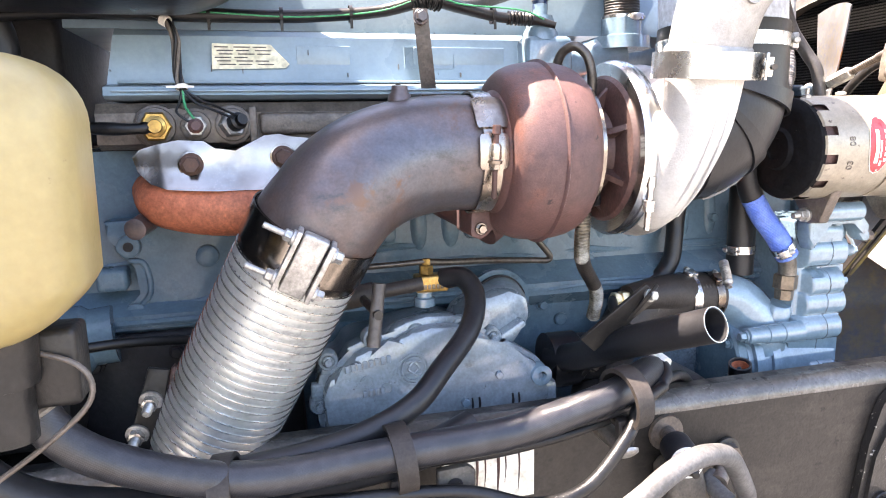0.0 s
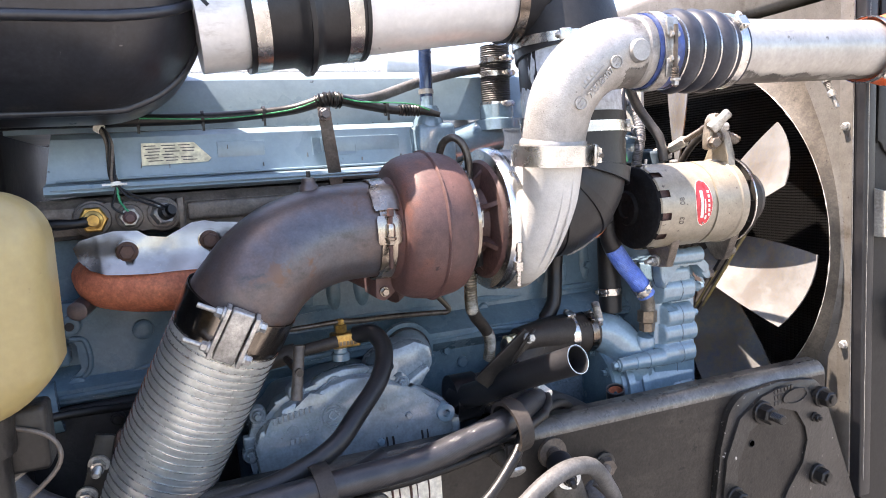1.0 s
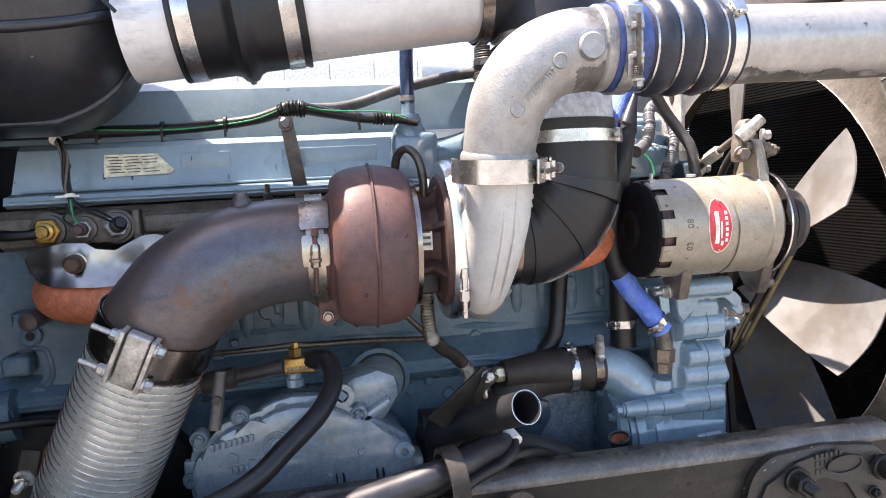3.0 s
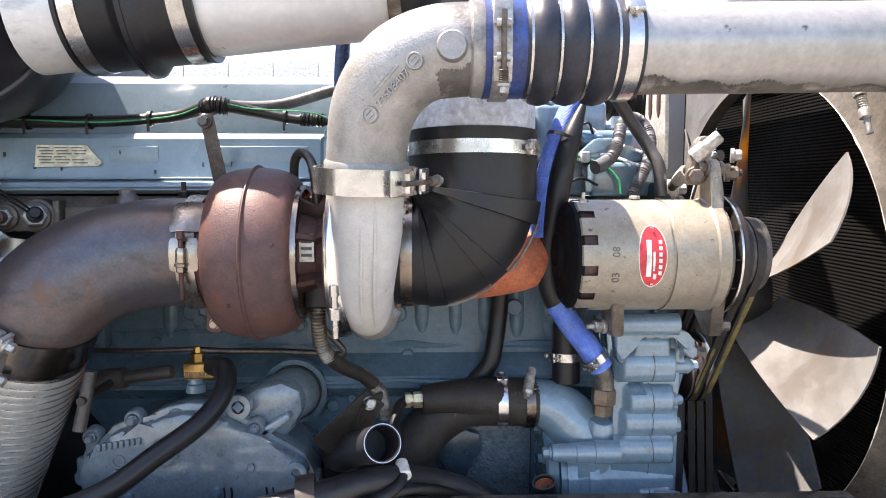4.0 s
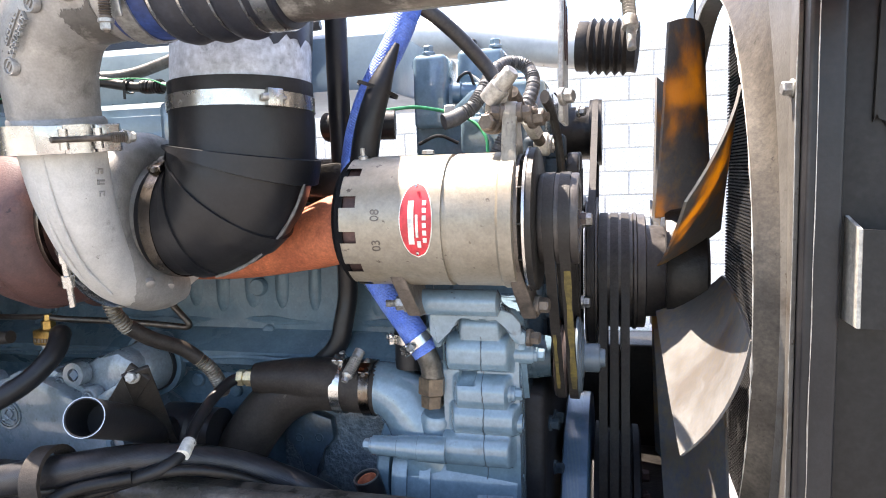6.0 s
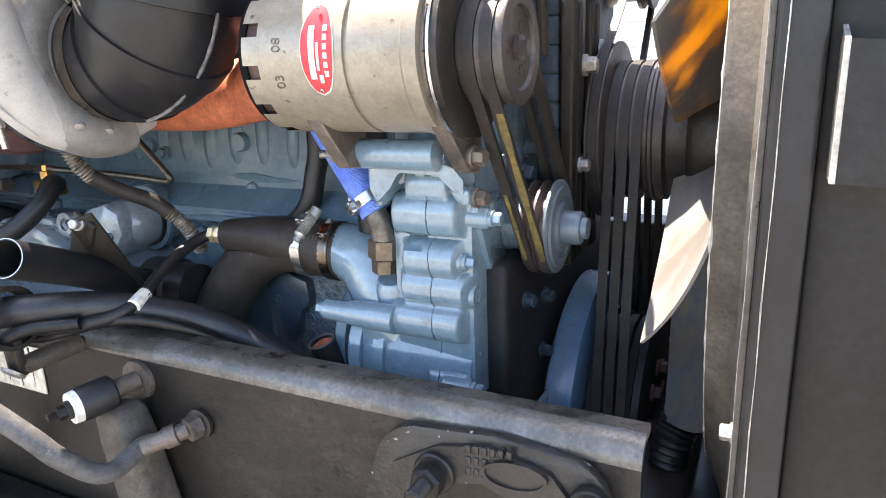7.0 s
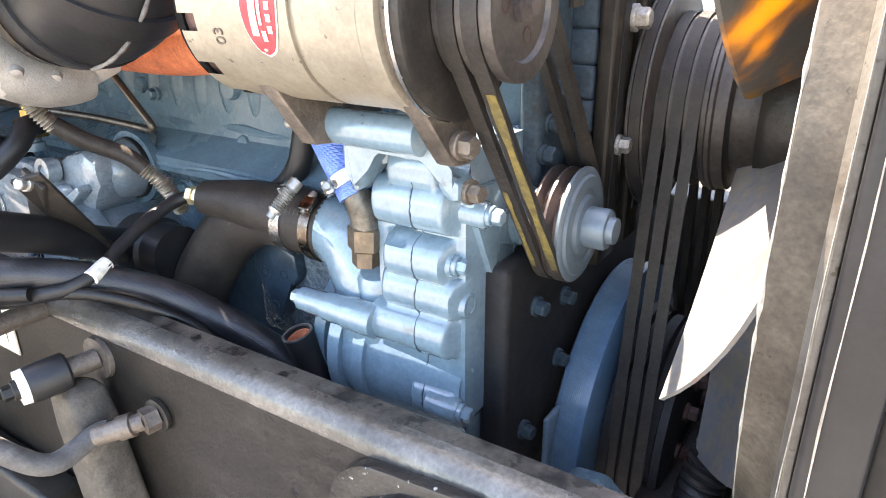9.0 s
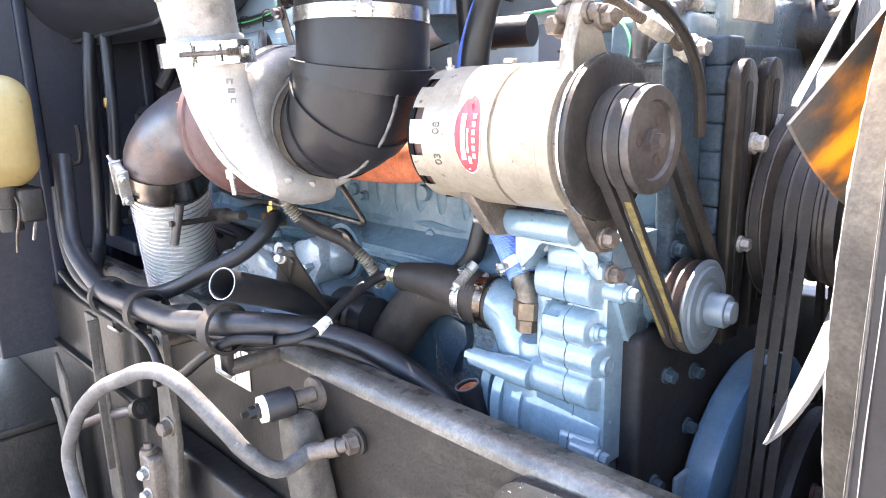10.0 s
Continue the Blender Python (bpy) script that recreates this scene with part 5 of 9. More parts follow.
def build_intake():
    e = thing("intake_elbow", "black moulded rubber intake elbow with raised ribs", "intake elbow", (0.8, 1.0, 1.3))
    # a moulded elbow bends round a corner at upper left
    pts = [(0.705, AX.y, AX.z), (0.735, AX.y, AX.z)]
    for k in range(1, 6):
        a = radians(90 * k / 6)
        pts.append((0.735 + 0.080 * math.sin(a), AX.y + 0.0015 * k, AX.z + 0.098 * (1 - math.cos(a))))
    pts += [(0.815, 0.954, 1.48), (0.815, 0.955, 1.545)]
    part("elbow", tube(bmesh.new(), pts, [0.074, 0.076, 0.081, 0.086, 0.090, 0.092, 0.0915, 0.0905, 0.0900], 48, 6), RUBBER, e)
    def bend(deg):
        f, q = deg / 90, radians(deg)
        c = Vector((0.735 + 0.080 * math.sin(q), AX.y + 0.009 * f, AX.z + 0.098 * (1 - math.cos(q))))
        return c, Vector((math.sin(q), 0, -math.cos(q))), 0.076 + 0.0235 * min(1.0, f * 1.25) - 0.0085 * max(0.0, f - 0.6)
    for mid in (11.5, 44, 77):
        rings = []
        for off, lift in ((-5.0, -0.002), (-4.6, 0.0022), (4.6, 0.0022), (5.0, -0.002)):
            c, out, rr = bend(mid + off)
            rings.append([c + (out * math.cos(w) + Vector((0, 1, 0)) * math.sin(w)) * (rr + lift) for w in (math.tau * k / 56 for k in range(56))])
        part("rib", skin(bmesh.new(), rings, closed=True), RUBBER, e, sharp=30)
    # worn fins on the outside of the bend
    for lo, hi in ((15, 40), (49, 73)):
        row = []
        for k in range(7):
            c, out, rr = bend(lo + (hi - lo) * k / 6)
            row.append(c + out * (rr + 0.0005) + Vector((0, -0.018, 0)))
        part("fin", tube(bmesh.new(), row, [0.0018 + 0.0008 * (k % 2) for k in range(7)], 8, 4), FIN_GREY, e, "worn grey fin edge")
    hose_clamp((0.722, AX.y, AX.z), (1, 0, 0), 0.0765, 0.016, (0, -0.5, 0.8), "brassy worm-drive clamp at the compressor inlet", HEAT_STEEL)
    hose_clamp((0.815, 0.9545, 1.518), (0, 0.03, 1), 0.0908, 0.018, (0.80, -0.60, 0), "wide bright worm-drive clamp round the intake elbow")
    p = thing("intake_stub", "grey intake stub pipe with flaking paint", "intake pipe", (0.835, 1.02, 1.54))
    part("pipe", tube(bmesh.new(), [(0.815, 0.955, 1.53), (0.816, 0.962, 1.60), (0.818, 0.970, 1.66)], 0.0875, 48, 4), PEELED, p)
    b = bmesh.new()
    low, high = [], []
    for k in range(90):
        q = math.tau * k / 90
        z = 1.592 + 0.006 * math.sin(k * 0.9) + random.uniform(-0.006, 0.006)
        at_x, at_y = 0.8160 + 0.0880 * math.cos(q), 0.9612 + 0.0880 * math.sin(q)
        low.append((at_x, at_y, z))
        high.append((at_x + 0.002, at_y + 0.0085, 1.655))
    skin(b, [low, high], False)
    part("black_paint", b, BLACK_PLASTIC, p, "ragged edge of flaking black paint")
    # rubber tee above and the pipe from the air cleaner
    t = thing("intake_tee", "black rubber intake elbow joining the stub and long pipe", "intake elbow", (0.8, 1.02, 1.66))
    part("body", tube(bmesh.new(), [(0.818, 0.968, 1.648), (0.818, 0.976, 1.70), (0.806, 0.984, 1.745), (0.77, 0.99, 1.765), (0.69, 0.985, 1.757)], [0.093, 0.094, 0.092, 0.086, 0.082], 44, 8), RUBBER, t)
    hose_clamp((0.818, 0.9715, 1.672), (0, 0, 1), 0.0945, 0.016, (-0.5, -0.8, 0), "worm-drive clamp round the rubber intake elbow")
    hose_clamp((0.702, 0.985, 1.757), (1, 0, 0.1), 0.084, 0.018, (0, -1, 0.4), "brassy clamp on the long intake pipe", HEAT_STEEL)
    d = Vector((1, 0.0, 0.108)).normalized()
    a = Vector((0.17, 0.985, 1.700))
    def at(x):
        return a + d * ((x - a.x) / d.x)
    lp = thing("intake_pipe", "pale aluminised intake pipe from the air cleaner", "intake pipe", (0.45, 0.985, 1.65))
    part("near_pipe", tube(bmesh.new(), [at(0.44), at(0.58), at(0.715)], 0.077, 44, 4), WHITE_PIPE, lp)
    part("cleaner_pipe", tube(bmesh.new(), [at(0.195), at(0.23), at(0.28)], 0.077, 44, 4), WHITE_PIPE, lp)
    h = thing("hump_coupler", "black rubber hump coupler between the intake pipes", "hump hose", at(0.35))
    prof = [(0, 0.078), (0, 0.083), (0.075, 0.083), (0.084, 0.086), (0.090, 0.093), (0.100, 0.097), (0.110, 0.093), (0.116, 0.086), (0.125, 0.083), (0.20, 0.083), (0.20, 0.078)]
    part("rubber", lathe(bmesh.new(), at(0.262), d, [(q * 0.9, rr) for q, rr in prof], 48), RUBBER, h)
    for x in (0.2645, 0.4385):
        part("end_bead", ring(bmesh.new(), at(x), d, 0.0828, 0.006, 0.0022, 48), RUBBER, h)
    part("hump_crest", ring(bmesh.new(), at(0.3515), d, 0.0955, 0.007, 0.0030, 48), RUBBER, h)
    hose_clamp(at(0.281), d, 0.0835, 0.022, (0, -0.2, 1), "wide steel band on the hump coupler", STEEL)
    hose_clamp(at(0.419), d, 0.0835, 0.022, (0, -0.2, 1), "wide steel band on the hump coupler", STEEL)
    # air cleaner
    c = thing("air_cleaner", "black plastic round air cleaner housing with dusty scuffs", "air cleaner", (-0.15, 1.05, 1.54))
    dome = [(0.05 + 0.158 * math.sin(radians(q)), 0.200 * math.cos(radians(q)) ** 0.75) for q in range(0, 86, 5)]
    can = part("canister", lathe(bmesh.new(), (0, 1.05, 1.762), (1, 0, 0.0), [(-0.60, 0.15), (-0.58, 0.195), (-0.3, 0.200)] + dome + [(0.2085, 0.01)], 64), BLACK_PLASTIC, c)
    for phi, off in ((20, 0.0005), (66, 0.0005)):
        u = Vector((0, -math.sin(radians(phi)), -math.cos(radians(phi))))
        row = [Vector((-0.58 + 0.09 * k, 1.05, 1.762)) + u * 0.2005 for k in range(7)]
        for q in range(10, 82, 9):
            row.append(Vector((0.05 + 0.158 * math.sin(radians(q)), 1.05, 1.762)) + u * (0.2 * math.cos(radians(q)) ** 0.75 + off))
        part("moulded_bead", tube(bmesh.new(), row, 0.0060 if phi < 50 else 0.0075, 10, 3), BLACK_PLASTIC, can)
    tail = solo("tie_tail", box(bmesh.new(), 0.158, 0.163, 0.872, 0.874, 1.690, 1.745, 0, None), LOOM, "serrated black cable tie end sticking out by the air cleaner", "cable tie")
    tail.matrix_basis = Matrix.Translation((0.19, 0.87, 1.72)) @ Matrix.Rotation(radians(-42), 4, "Y") @ Matrix.Translation((-0.16, -0.873, -1.72))


# ---- front drive ----
AL = Vector((0, 0.980, 1.367))


PALE_STEEL = mat("pale_steel_plate", (0.50, 0.48, 0.43), 0.42, 0.35, (0.30, 0.28, 0.24), 14, 0.8, 200, 0.1, dirt=(0.10, 0.085, 0.07), dirt_scale=16, dirt_cut=0.62)
DIRTY_BEIGE = mat("greasy_beige_casting", (0.24, 0.21, 0.17), 0.36, 0.35, (0.12, 0.10, 0.08), 22, 0.9, 260, 0.15, dirt=(0.05, 0.042, 0.034), dirt_scale=22, dirt_cut=0.6)


GLOSS_BLACK = mat("scuffed_gloss_black_cap", (0.006, 0.0062, 0.007), 0.66, 0, (0.011, 0.011, 0.012), 8, 0.9, 200, 0.08, dirt=(0.05, 0.047, 0.044), dirt_scale=16, dirt_cut=0.66, coat=0.0, spec=0.05, speck=(0.13, 0.12, 0.11), speck_cut=0.70, lump=0.6, lump_scale=60)


def build_alternator():
    a = thing("alternator", "beige cast alternator with black rear cap and red oval label", "alternator", (1.08, 0.98, 1.29))
    X = (1, 0, 0)
    # rear frame with vent slots cut through
    R = 0.0815
    b = bmesh.new()
    seg = 72
    cols = [0.962, 0.964, 0.968, 0.984, 1.000, 1.087, 1.0871, 1.093, 1.0931, 1.150, 1.153, 1.168, 1.170]
    rad = [R - 0.003, R, R, R, R, R, R - 0.003, R - 0.003, R, R, R + 0.0025, R + 0.0025, R - 0.002]
    vs = [[b.verts.new((x, AL.y + math.cos(math.tau * s / seg) * r, AL.z + math.sin(math.tau * s / seg) * r)) for s in range(seg)] for x, r in zip(cols, rad)]
    for i in range(len(cols) - 1):
        for s in range(seg):
            if i < 3 and s % 6 in (1, 2):
                continue
            b.faces.new((vs[i][s], vs[i][(s + 1) % seg], vs[i + 1][(s + 1) % seg], vs[i + 1][s]))
    b.faces.new(vs[-1])
    part("case", b, BEIGE, a, sharp=30)
    part("case_lining", lathe(bmesh.new(), (0.960, AL.y, AL.z), X, [(0, 0.076), (0.05, 0.076), (0.05, 0.02)], 40), DARK_IRON, a)
    part("rear_cap", lathe(bmesh.new(), (0.944, AL.y, AL.z), X, [(0, 0.016), (-0.004, 0.018), (-0.004, 0.030), (0.002, 0.034), (0.003, 0.060), (0.006, 0.071), (0.013, 0.0785), (0.022, 0.0785)], 56), GLOSS_BLACK, a, "black rear cap")
    part("front_flange", lathe(bmesh.new(), (1.170, AL.y, AL.z), X, [(0, 0.079), (0.004, 0.079), (0.006, 0.072)], 48), TAN_LUG, a)
    disc = part("fan_disc", lathe(bmesh.new(), (1.180, AL.y, AL.z), X, [(0, 0.074), (0.003, 0.086), (0.010, 0.0865), (0.012, 0.083), (0.0122, 0.02)], 56), BLACK_STEEL, a, "black cooling fan disc")
    part("fan_rim", ring(bmesh.new(), (1.1815, AL.y, AL.z), X, 0.0855, 0.003, 0.0018, 56), STEEL, disc, "bright worn rim")
    for k in range(12):
        b = box(bmesh.new(), 1.174, 1.181, -0.001, 0.001, 0.05, 0.082, 0)
        b.transform(Matrix.Translation((0, AL.y, AL.z)) @ Matrix.Rotation(math.tau * k / 12, 4, "X"))
        part("fan_vane", b, BLACK_STEEL, disc)
    # two-groove pulley
    prof = [(0, 0.02), (0, 0.0535), (0.002, 0.0545), (0.006, 0.0545), (0.010, 0.045), (0.015, 0.045), (0.019, 0.0545), (0.024, 0.0545), (0.028, 0.045), (0.033, 0.045), (0.037, 0.0545), (0.044, 0.0545), (0.046, 0.0535), (0.046, 0.040), (0.042, 0.038), (0.041, 0.016)]
    pulley = part("pulley", lathe(bmesh.new(), (1.193, AL.y, AL.z), X, prof, 56), PULLEY, a, "grey two-groove pulley with rusty face")
    part("shaft_nut", lathe(bmesh.new(), (1.229, AL.y, AL.z), X, [(0, 0.013), (0.010, 0.013), (0.011, 0.008), (0.017, 0.008)], 6), RUST_BROWN, pulley)
    for k in range(3):
        c = (1.2335, AL.y + 0.024 * math.cos(k * 2.09 + 1), AL.z + 0.024 * math.sin(k * 2.09 + 1))
        part("pulley_hole", lathe(bmesh.new(), c, X, [(0, 0.0068), (0.0012, 0.0068), (0.0012, 0.005), (0.0, 0.005)], 14), DARK_IRON, pulley)
    part("through_bolt", lathe(bmesh.new(), (1.055, AL.y - 0.004, AL.z + 0.0825), (0, 0, 1), [(0, 0.008), (0.004, 0.008), (0.005, 0.005)], 6), ZINC, a)
    part("terminal", lathe(bmesh.new(), (0.975, AL.y - 0.02, AL.z + 0.076), (0, -0.1, 1), [(0, 0.006), (0.006, 0.006), (0.007, 0.003), (0.016, 0.003)], 8), ZINC, a)
    # feet and hinge
    for x in (1.020, 1.166):
        out = [(AL.y - 0.060, 1.318), (AL.y - 0.022, 1.262), (AL.y - 0.014, 1.246), (AL.y + 0.012, 1.243), (AL.y + 0.024, 1.256), (AL.y + 0.050, 1.306)]
        b = slab(bmesh.new(), out, "x", x - 0.007, x + 0.007, 0.003)
        for v in b.verts:
            v.co.x += 0.20 * (1.30 - v.co.z) + (0.004 if v.co.x > x else 0)
        part("foot", b, TAN_LUG, a)
    bolt(a, (1.188, 0.975, 1.262), (1, -0.15, 0), 0.017, TAN_LUG, label="rusty hinge bolt")
    bolt(a, (1.016, 0.99, 1.258), (-1, -0.2, 0), 0.017, ZINC, "nut", stud=0.014)
    # top ear
    out = [(AL.y - 0.05, 1.424), (AL.y - 0.040, 1.455), (AL.y - 0.036, 1.490), (AL.y - 0.030, 1.503), (AL.y - 0.018, 1.508), (AL.y - 0.004, 1.502), (AL.y + 0.004, 1.485), (AL.y + 0.012, 1.455), (AL.y + 0.045, 1.424)]
    part("ear", slab(bmesh.new(), out, "x", 1.153, 1.170, 0.004), BEIGE, a)
    bolt(a, (1.151, AL.y - 0.022, 1.493), (-1, -0.25, 0.1), 0.017, TAN_LUG)
    bolt(a, (1.172, AL.y - 0.022, 1.493), (1, 0, 0), 0.016, TAN_LUG, "nut", stud=0.008)
    # oval label, following the case
    def on_case(name, shape, lift, m, label="", under=a):
        b = bmesh.new()
        rows = [[b.verts.new((x, AL.y - math.cos((z) / R) * (R + lift), AL.z + math.sin((z) / R) * (R + lift))) for x, z in row] for row in shape]
        for r0, r1 in zip(rows, rows[1:]):
            for k in range(len(r0) - 1):
                b.faces.new((r0[k], r0[k + 1], r1[k + 1], r1[k]))
        return part(name, b, m, under, label)
    def oval(w, h):
        return [[(1.0585 + s * w * math.sqrt(max(0.0, 1 - (v / 12.0) ** 2)), 0.006 + v / 12.0 * h) for s in (-1, -0.5, 0, 0.5, 1)] for v in range(-12, 13)]
    def patch(x0, x1, z0, z1):
        return [[(x0 + (x1 - x0) * k / 2, z0 + (z1 - z0) * j / 6) for k in range(3)] for j in range(7)]
    on_case("label_rim", oval(0.0200, 0.0455), 0.0006, PALE, "silver rim of the label")
    badge = on_case("label", oval(0.0188, 0.0438), 0.0012, RED, "red oval maker's label")
    on_case("print_panel", patch(1.0495, 1.0565, -0.022, 0.028), 0.0018, PALE, "", badge)
    on_case("print_panel", patch(1.0585, 1.0615, -0.014, 0.012), 0.0018, PALE, "", badge)
    on_case("print_panel", patch(1.0595, 1.0640, -0.026, -0.018), 0.0018, PALE, "", badge)
    for k in range(6):
        on_case("print_mark", patch(1.0665, 1.0712, -0.02 + k * 0.0085, -0.0145 + k * 0.0085), 0.0018, PALE, "", badge)
    for s in (-1, 1):
        part("rivet", lathe(bmesh.new(), (1.0585, AL.y - R + (0.0085 if s > 0 else 0.0055), AL.z + 0.006 + s * 0.0385), (0, -1, 0.45 * s), [(0, 0.0022), (0.0018, 0.0018), (0.0022, 0.0004)], 10), STEEL, a)
    # stamped figures, read from below
    for txt, z in (("03", -0.024), ("08", 0.012)):
        cu = bpy.data.curves.new("stamp", "FONT")
        cu.body, cu.size, cu.extrude, cu.align_x, cu.align_y = txt, 0.015, 0.0008, "CENTER", "CENTER"
        tmp = bpy.data.objects.new("stamp", cu)
        scene.collection.objects.link(tmp)
        me = bpy.data.meshes.new_from_object(tmp.evaluated_get(bpy.context.evaluated_depsgraph_get()))
        bpy.data.objects.remove(tmp)
        b = bmesh.new()
        b.from_mesh(me)
        an = z / R
        b.transform(Matrix.Translation((1.009, AL.y - math.cos(an) * R, AL.z + math.sin(an) * R)) @ Matrix.Rotation(-an, 4, "X") @ Matrix.Rotation(radians(90), 4, "X") @ Matrix.Rotation(radians(90), 4, "Z"))
        part("stamp", b, TAN_LUG, a)
    # adjusting link with its stud
    k = thing("adjuster_link", "pale steel adjusting link with a long threaded stud", "adjusting link", (1.15, 0.97, 1.5))
    near, far = Vector((1.157, 0.952, 1.531)), Vector((1.176, 1.165, 1.463))
    way = (far - near).normalized()
    part("stud", lathe(bmesh.new(), near + way * 0.035, way, [(0, 0.0075), (0.030, 0.0075), (0.031, 0.0062)] + [(0.032 + 0.0022 * i, 0.0066 if i % 2 else 0.0055) for i in range(46)] + [(0.135, 0.0085), (0.175, 0.0085)], 16), TAN_LUG, k)
    part("turnbuckle", lathe(bmesh.new(), near + way * 0.125, way, [(0, 0.009), (0.004, 0.0115), (0.050, 0.0115), (0.054, 0.009)], 6), PALE_STEEL, k, "pale hexagonal turnbuckle")
    part("far_eye", lathe(bmesh.new(), far + Vector((-0.012, 0, 0)), (1, 0, 0), [(0, 0.014), (0.003, 0.017), (0.021, 0.017), (0.024, 0.014)], 24), PALE_STEEL, k)
    bolt(k, far + Vector((0.013, 0, 0)), (1, -0.2, 0), 0.018, ZINC)
    part("clevis", slab(bmesh.new(), [(1.129, 1.470), (1.147, 1.470), (1.151, 1.49), (1.160, 1.515), (1.163, 1.531), (1.156, 1.541), (1.144, 1.540), (1.136, 1.527), (1.130, 1.50)], "y", 0.958, 0.982, 0.005), DIRTY_BEIGE, k)
    part("cross_pin", lathe(bmesh.new(), near + Vector((-0.022, 0.010, -0.022)), (0.62, -0.30, 0.62), [(0, 0.0125), (0.022, 0.0125), (0.023, 0.0098), (0.044, 0.0098), (0.047, 0.0075)], 18), ZINC, k)
    bolt(k, (1.138, 0.960, 1.483), (-0.3, -1, 0), 0.019, TAN_LUG)
    bolt(k, (1.186, 0.965, 1.487), (1, -0.3, 0), 0.018, TAN_LUG, "nut", stud=0.006)
    # slotted arm behind the pulley
    s = thing("adjusting_bracket", "grimy steel adjusting arm running up from the gear case", "bracket", (1.21, 1.05, 1.45))
    b = bmesh.new()
    tube(b, [(1.196, 1.01, 1.515), (1.200, 1.06, 1.50), (1.204, 1.11, 1.465), (1.206, 1.14, 1.42), (1.206, 1.15, 1.36)], 0.006, 10, 6, flat=1.5)
    part("arm", b, BLACK_STEEL, s)
    bolt(s, (1.218, 1.02, 1.515), (1, -0.4, 0), 0.016, ZINC)


def build_pump():
    """The blue accessory housing below the alternator."""
    g = thing("water_pump", "light blue cast pump housing with bulging ribs and sealed seams", "water pump", (1.08, 1.1, 0.9))
    bumps = ((1.216, 0.019, 0.020, 1.068, 1.140), (1.183, 0.021, 0.024, 1.050, 1.150), (1.127, 0.019, 0.024, 1.062, 1.147), (1.090, 0.018, 0.021, 1.056, 1.156), (1.046, 0.019, 0.024, 1.000, 1.150), (0.963, 0.016, 0.014, 1.085, 1.150))
    def front(x, z):
        y = 1.040
        for zc, hh, dep, x0, x1 in bumps:
            q = abs(z - zc) / (hh * 1.25)
            if q < 1:
                e = min(1.0, max(0.0, (x - x0) / 0.012)) * min(1.0, max(0.0, (x1 - x) / 0.010))
                y = min(y, 1.040 - dep * math.sqrt(max(0.0, 1 - q * q)) ** 0.8 * e * e * (3 - 2 * e))
        if 1.074 < x < 1.096 and 1.142 < z < 1.160:
            y += 0.010
        return y
    b = bmesh.new()
    xs = [1.047 + 0.110 * i / 44 for i in range(45)]
    zs = [0.945 + 0.295 * j / 118 for j in range(119)]
    grid = [[b.verts.new((x, front(x, z) + (0.012 if i in (0, 44) or j in (0, 118) else 0), z)) for j, z in enumerate(zs)] for i, x in enumerate(xs)]
    for i in range(44):
        for j in range(118):
            b.faces.new((grid[i][j], grid[i + 1][j], grid[i + 1][j + 1], grid[i][j + 1]))
    rim = [grid[i][0] for i in range(45)] + [grid[44][j] for j in range(1, 119)] + [grid[i][118] for i in range(43, -1, -1)] + [grid[0][j] for j in range(117, 0, -1)]
    deep = [b.verts.new((v.co.x, 1.17, v.co.z)) for v in rim]
    for i in range(len(rim)):
        k = (i + 1) % len(rim)
        b.faces.new((rim[i], rim[k], deep[k], deep[i]))
    b.faces.new(deep)
    part("housing", b, BLUE_LIGHT, g, sharp=50)
    for x0, x1, z0, z1 in ((1.092, 1.106, 1.229, 1.240), (1.112, 1.128, 1.229, 1.238)):
        part("tab", box(bmesh.new(), x0, x1, 1.020, 1.05, z0, z1, 0.003), BLUE_LIGHT, g)
    # dark sealant in the split lines
    def seal(x, z0, z1, n, s):
        path = []
        for i in range(n):
            z = z0 + (z1 - z0) * i / (n - 1)
            xx = x + 0.004 * (i / n - 0.5) + 0.0011 * math.sin(i * 0.21 + s) + 0.0003 * math.sin(i * 1.7 + s) + random.uniform(-0.0005, 0.0005)
            path.append((xx, front(xx, z) - 0.0004, z))
        rad = [0.0004 + 0.0007 * random.random() ** 2 for _ in path]
        part("sealant_line", tube(bmesh.new(), path, rad, 6, 1), BLUE_DARK, g, "crooked dark sealant line")
    seal(1.108, 1.208, 0.952, 96, 0.4)
    # top bridge under the alternator
    part("bridge", lathe(bmesh.new(), (1.030, 1.000, 1.258), (1, 0, 0), [(0, 0.010), (0.004, 0.0175), (0.104, 0.0175), (0.108, 0.010)], 28), BLUE_LIGHT, g)
    out = [(1.036, 1.256), (1.138, 1.256), (1.146, 1.240), (1.158, 1.226), (1.170, 1.220), (1.170, 1.202), (1.156, 1.202), (1.146, 1.214), (1.140, 1.238), (1.132, 1.243), (1.082, 1.244), (1.074, 1.238), (1.064, 1.222), (1.058, 1.196), (1.047, 1.192), (1.043, 1.215)]
    part("yoke", slab(bmesh.new(), out, "y", 1.002, 1.034, 0.007), BLUE_LIGHT, g)
    bolt(g, (1.172, 1.018, 1.210), (1, -0.2, 0), 0.016, TAN_LUG)
    # lower chamber
    part("chamber", lathe(bmesh.new(), (1.05, 1.115, 0.972), (-1, 0, 0), [(-0.10, 0.080), (0.0, 0.084), (0.05, 0.083), (0.082, 0.080), (0.088, 0.06)], 44), BLUE_LIGHT, g)
    part("chamber_flange", lathe(bmesh.new(), (0.958, 1.125, 0.980), (-1, 0, 0), [(-0.006, 0.090), (0.010, 0.090), (0.014, 0.086), (0.015, 0.02)], 44), BLUE, g)
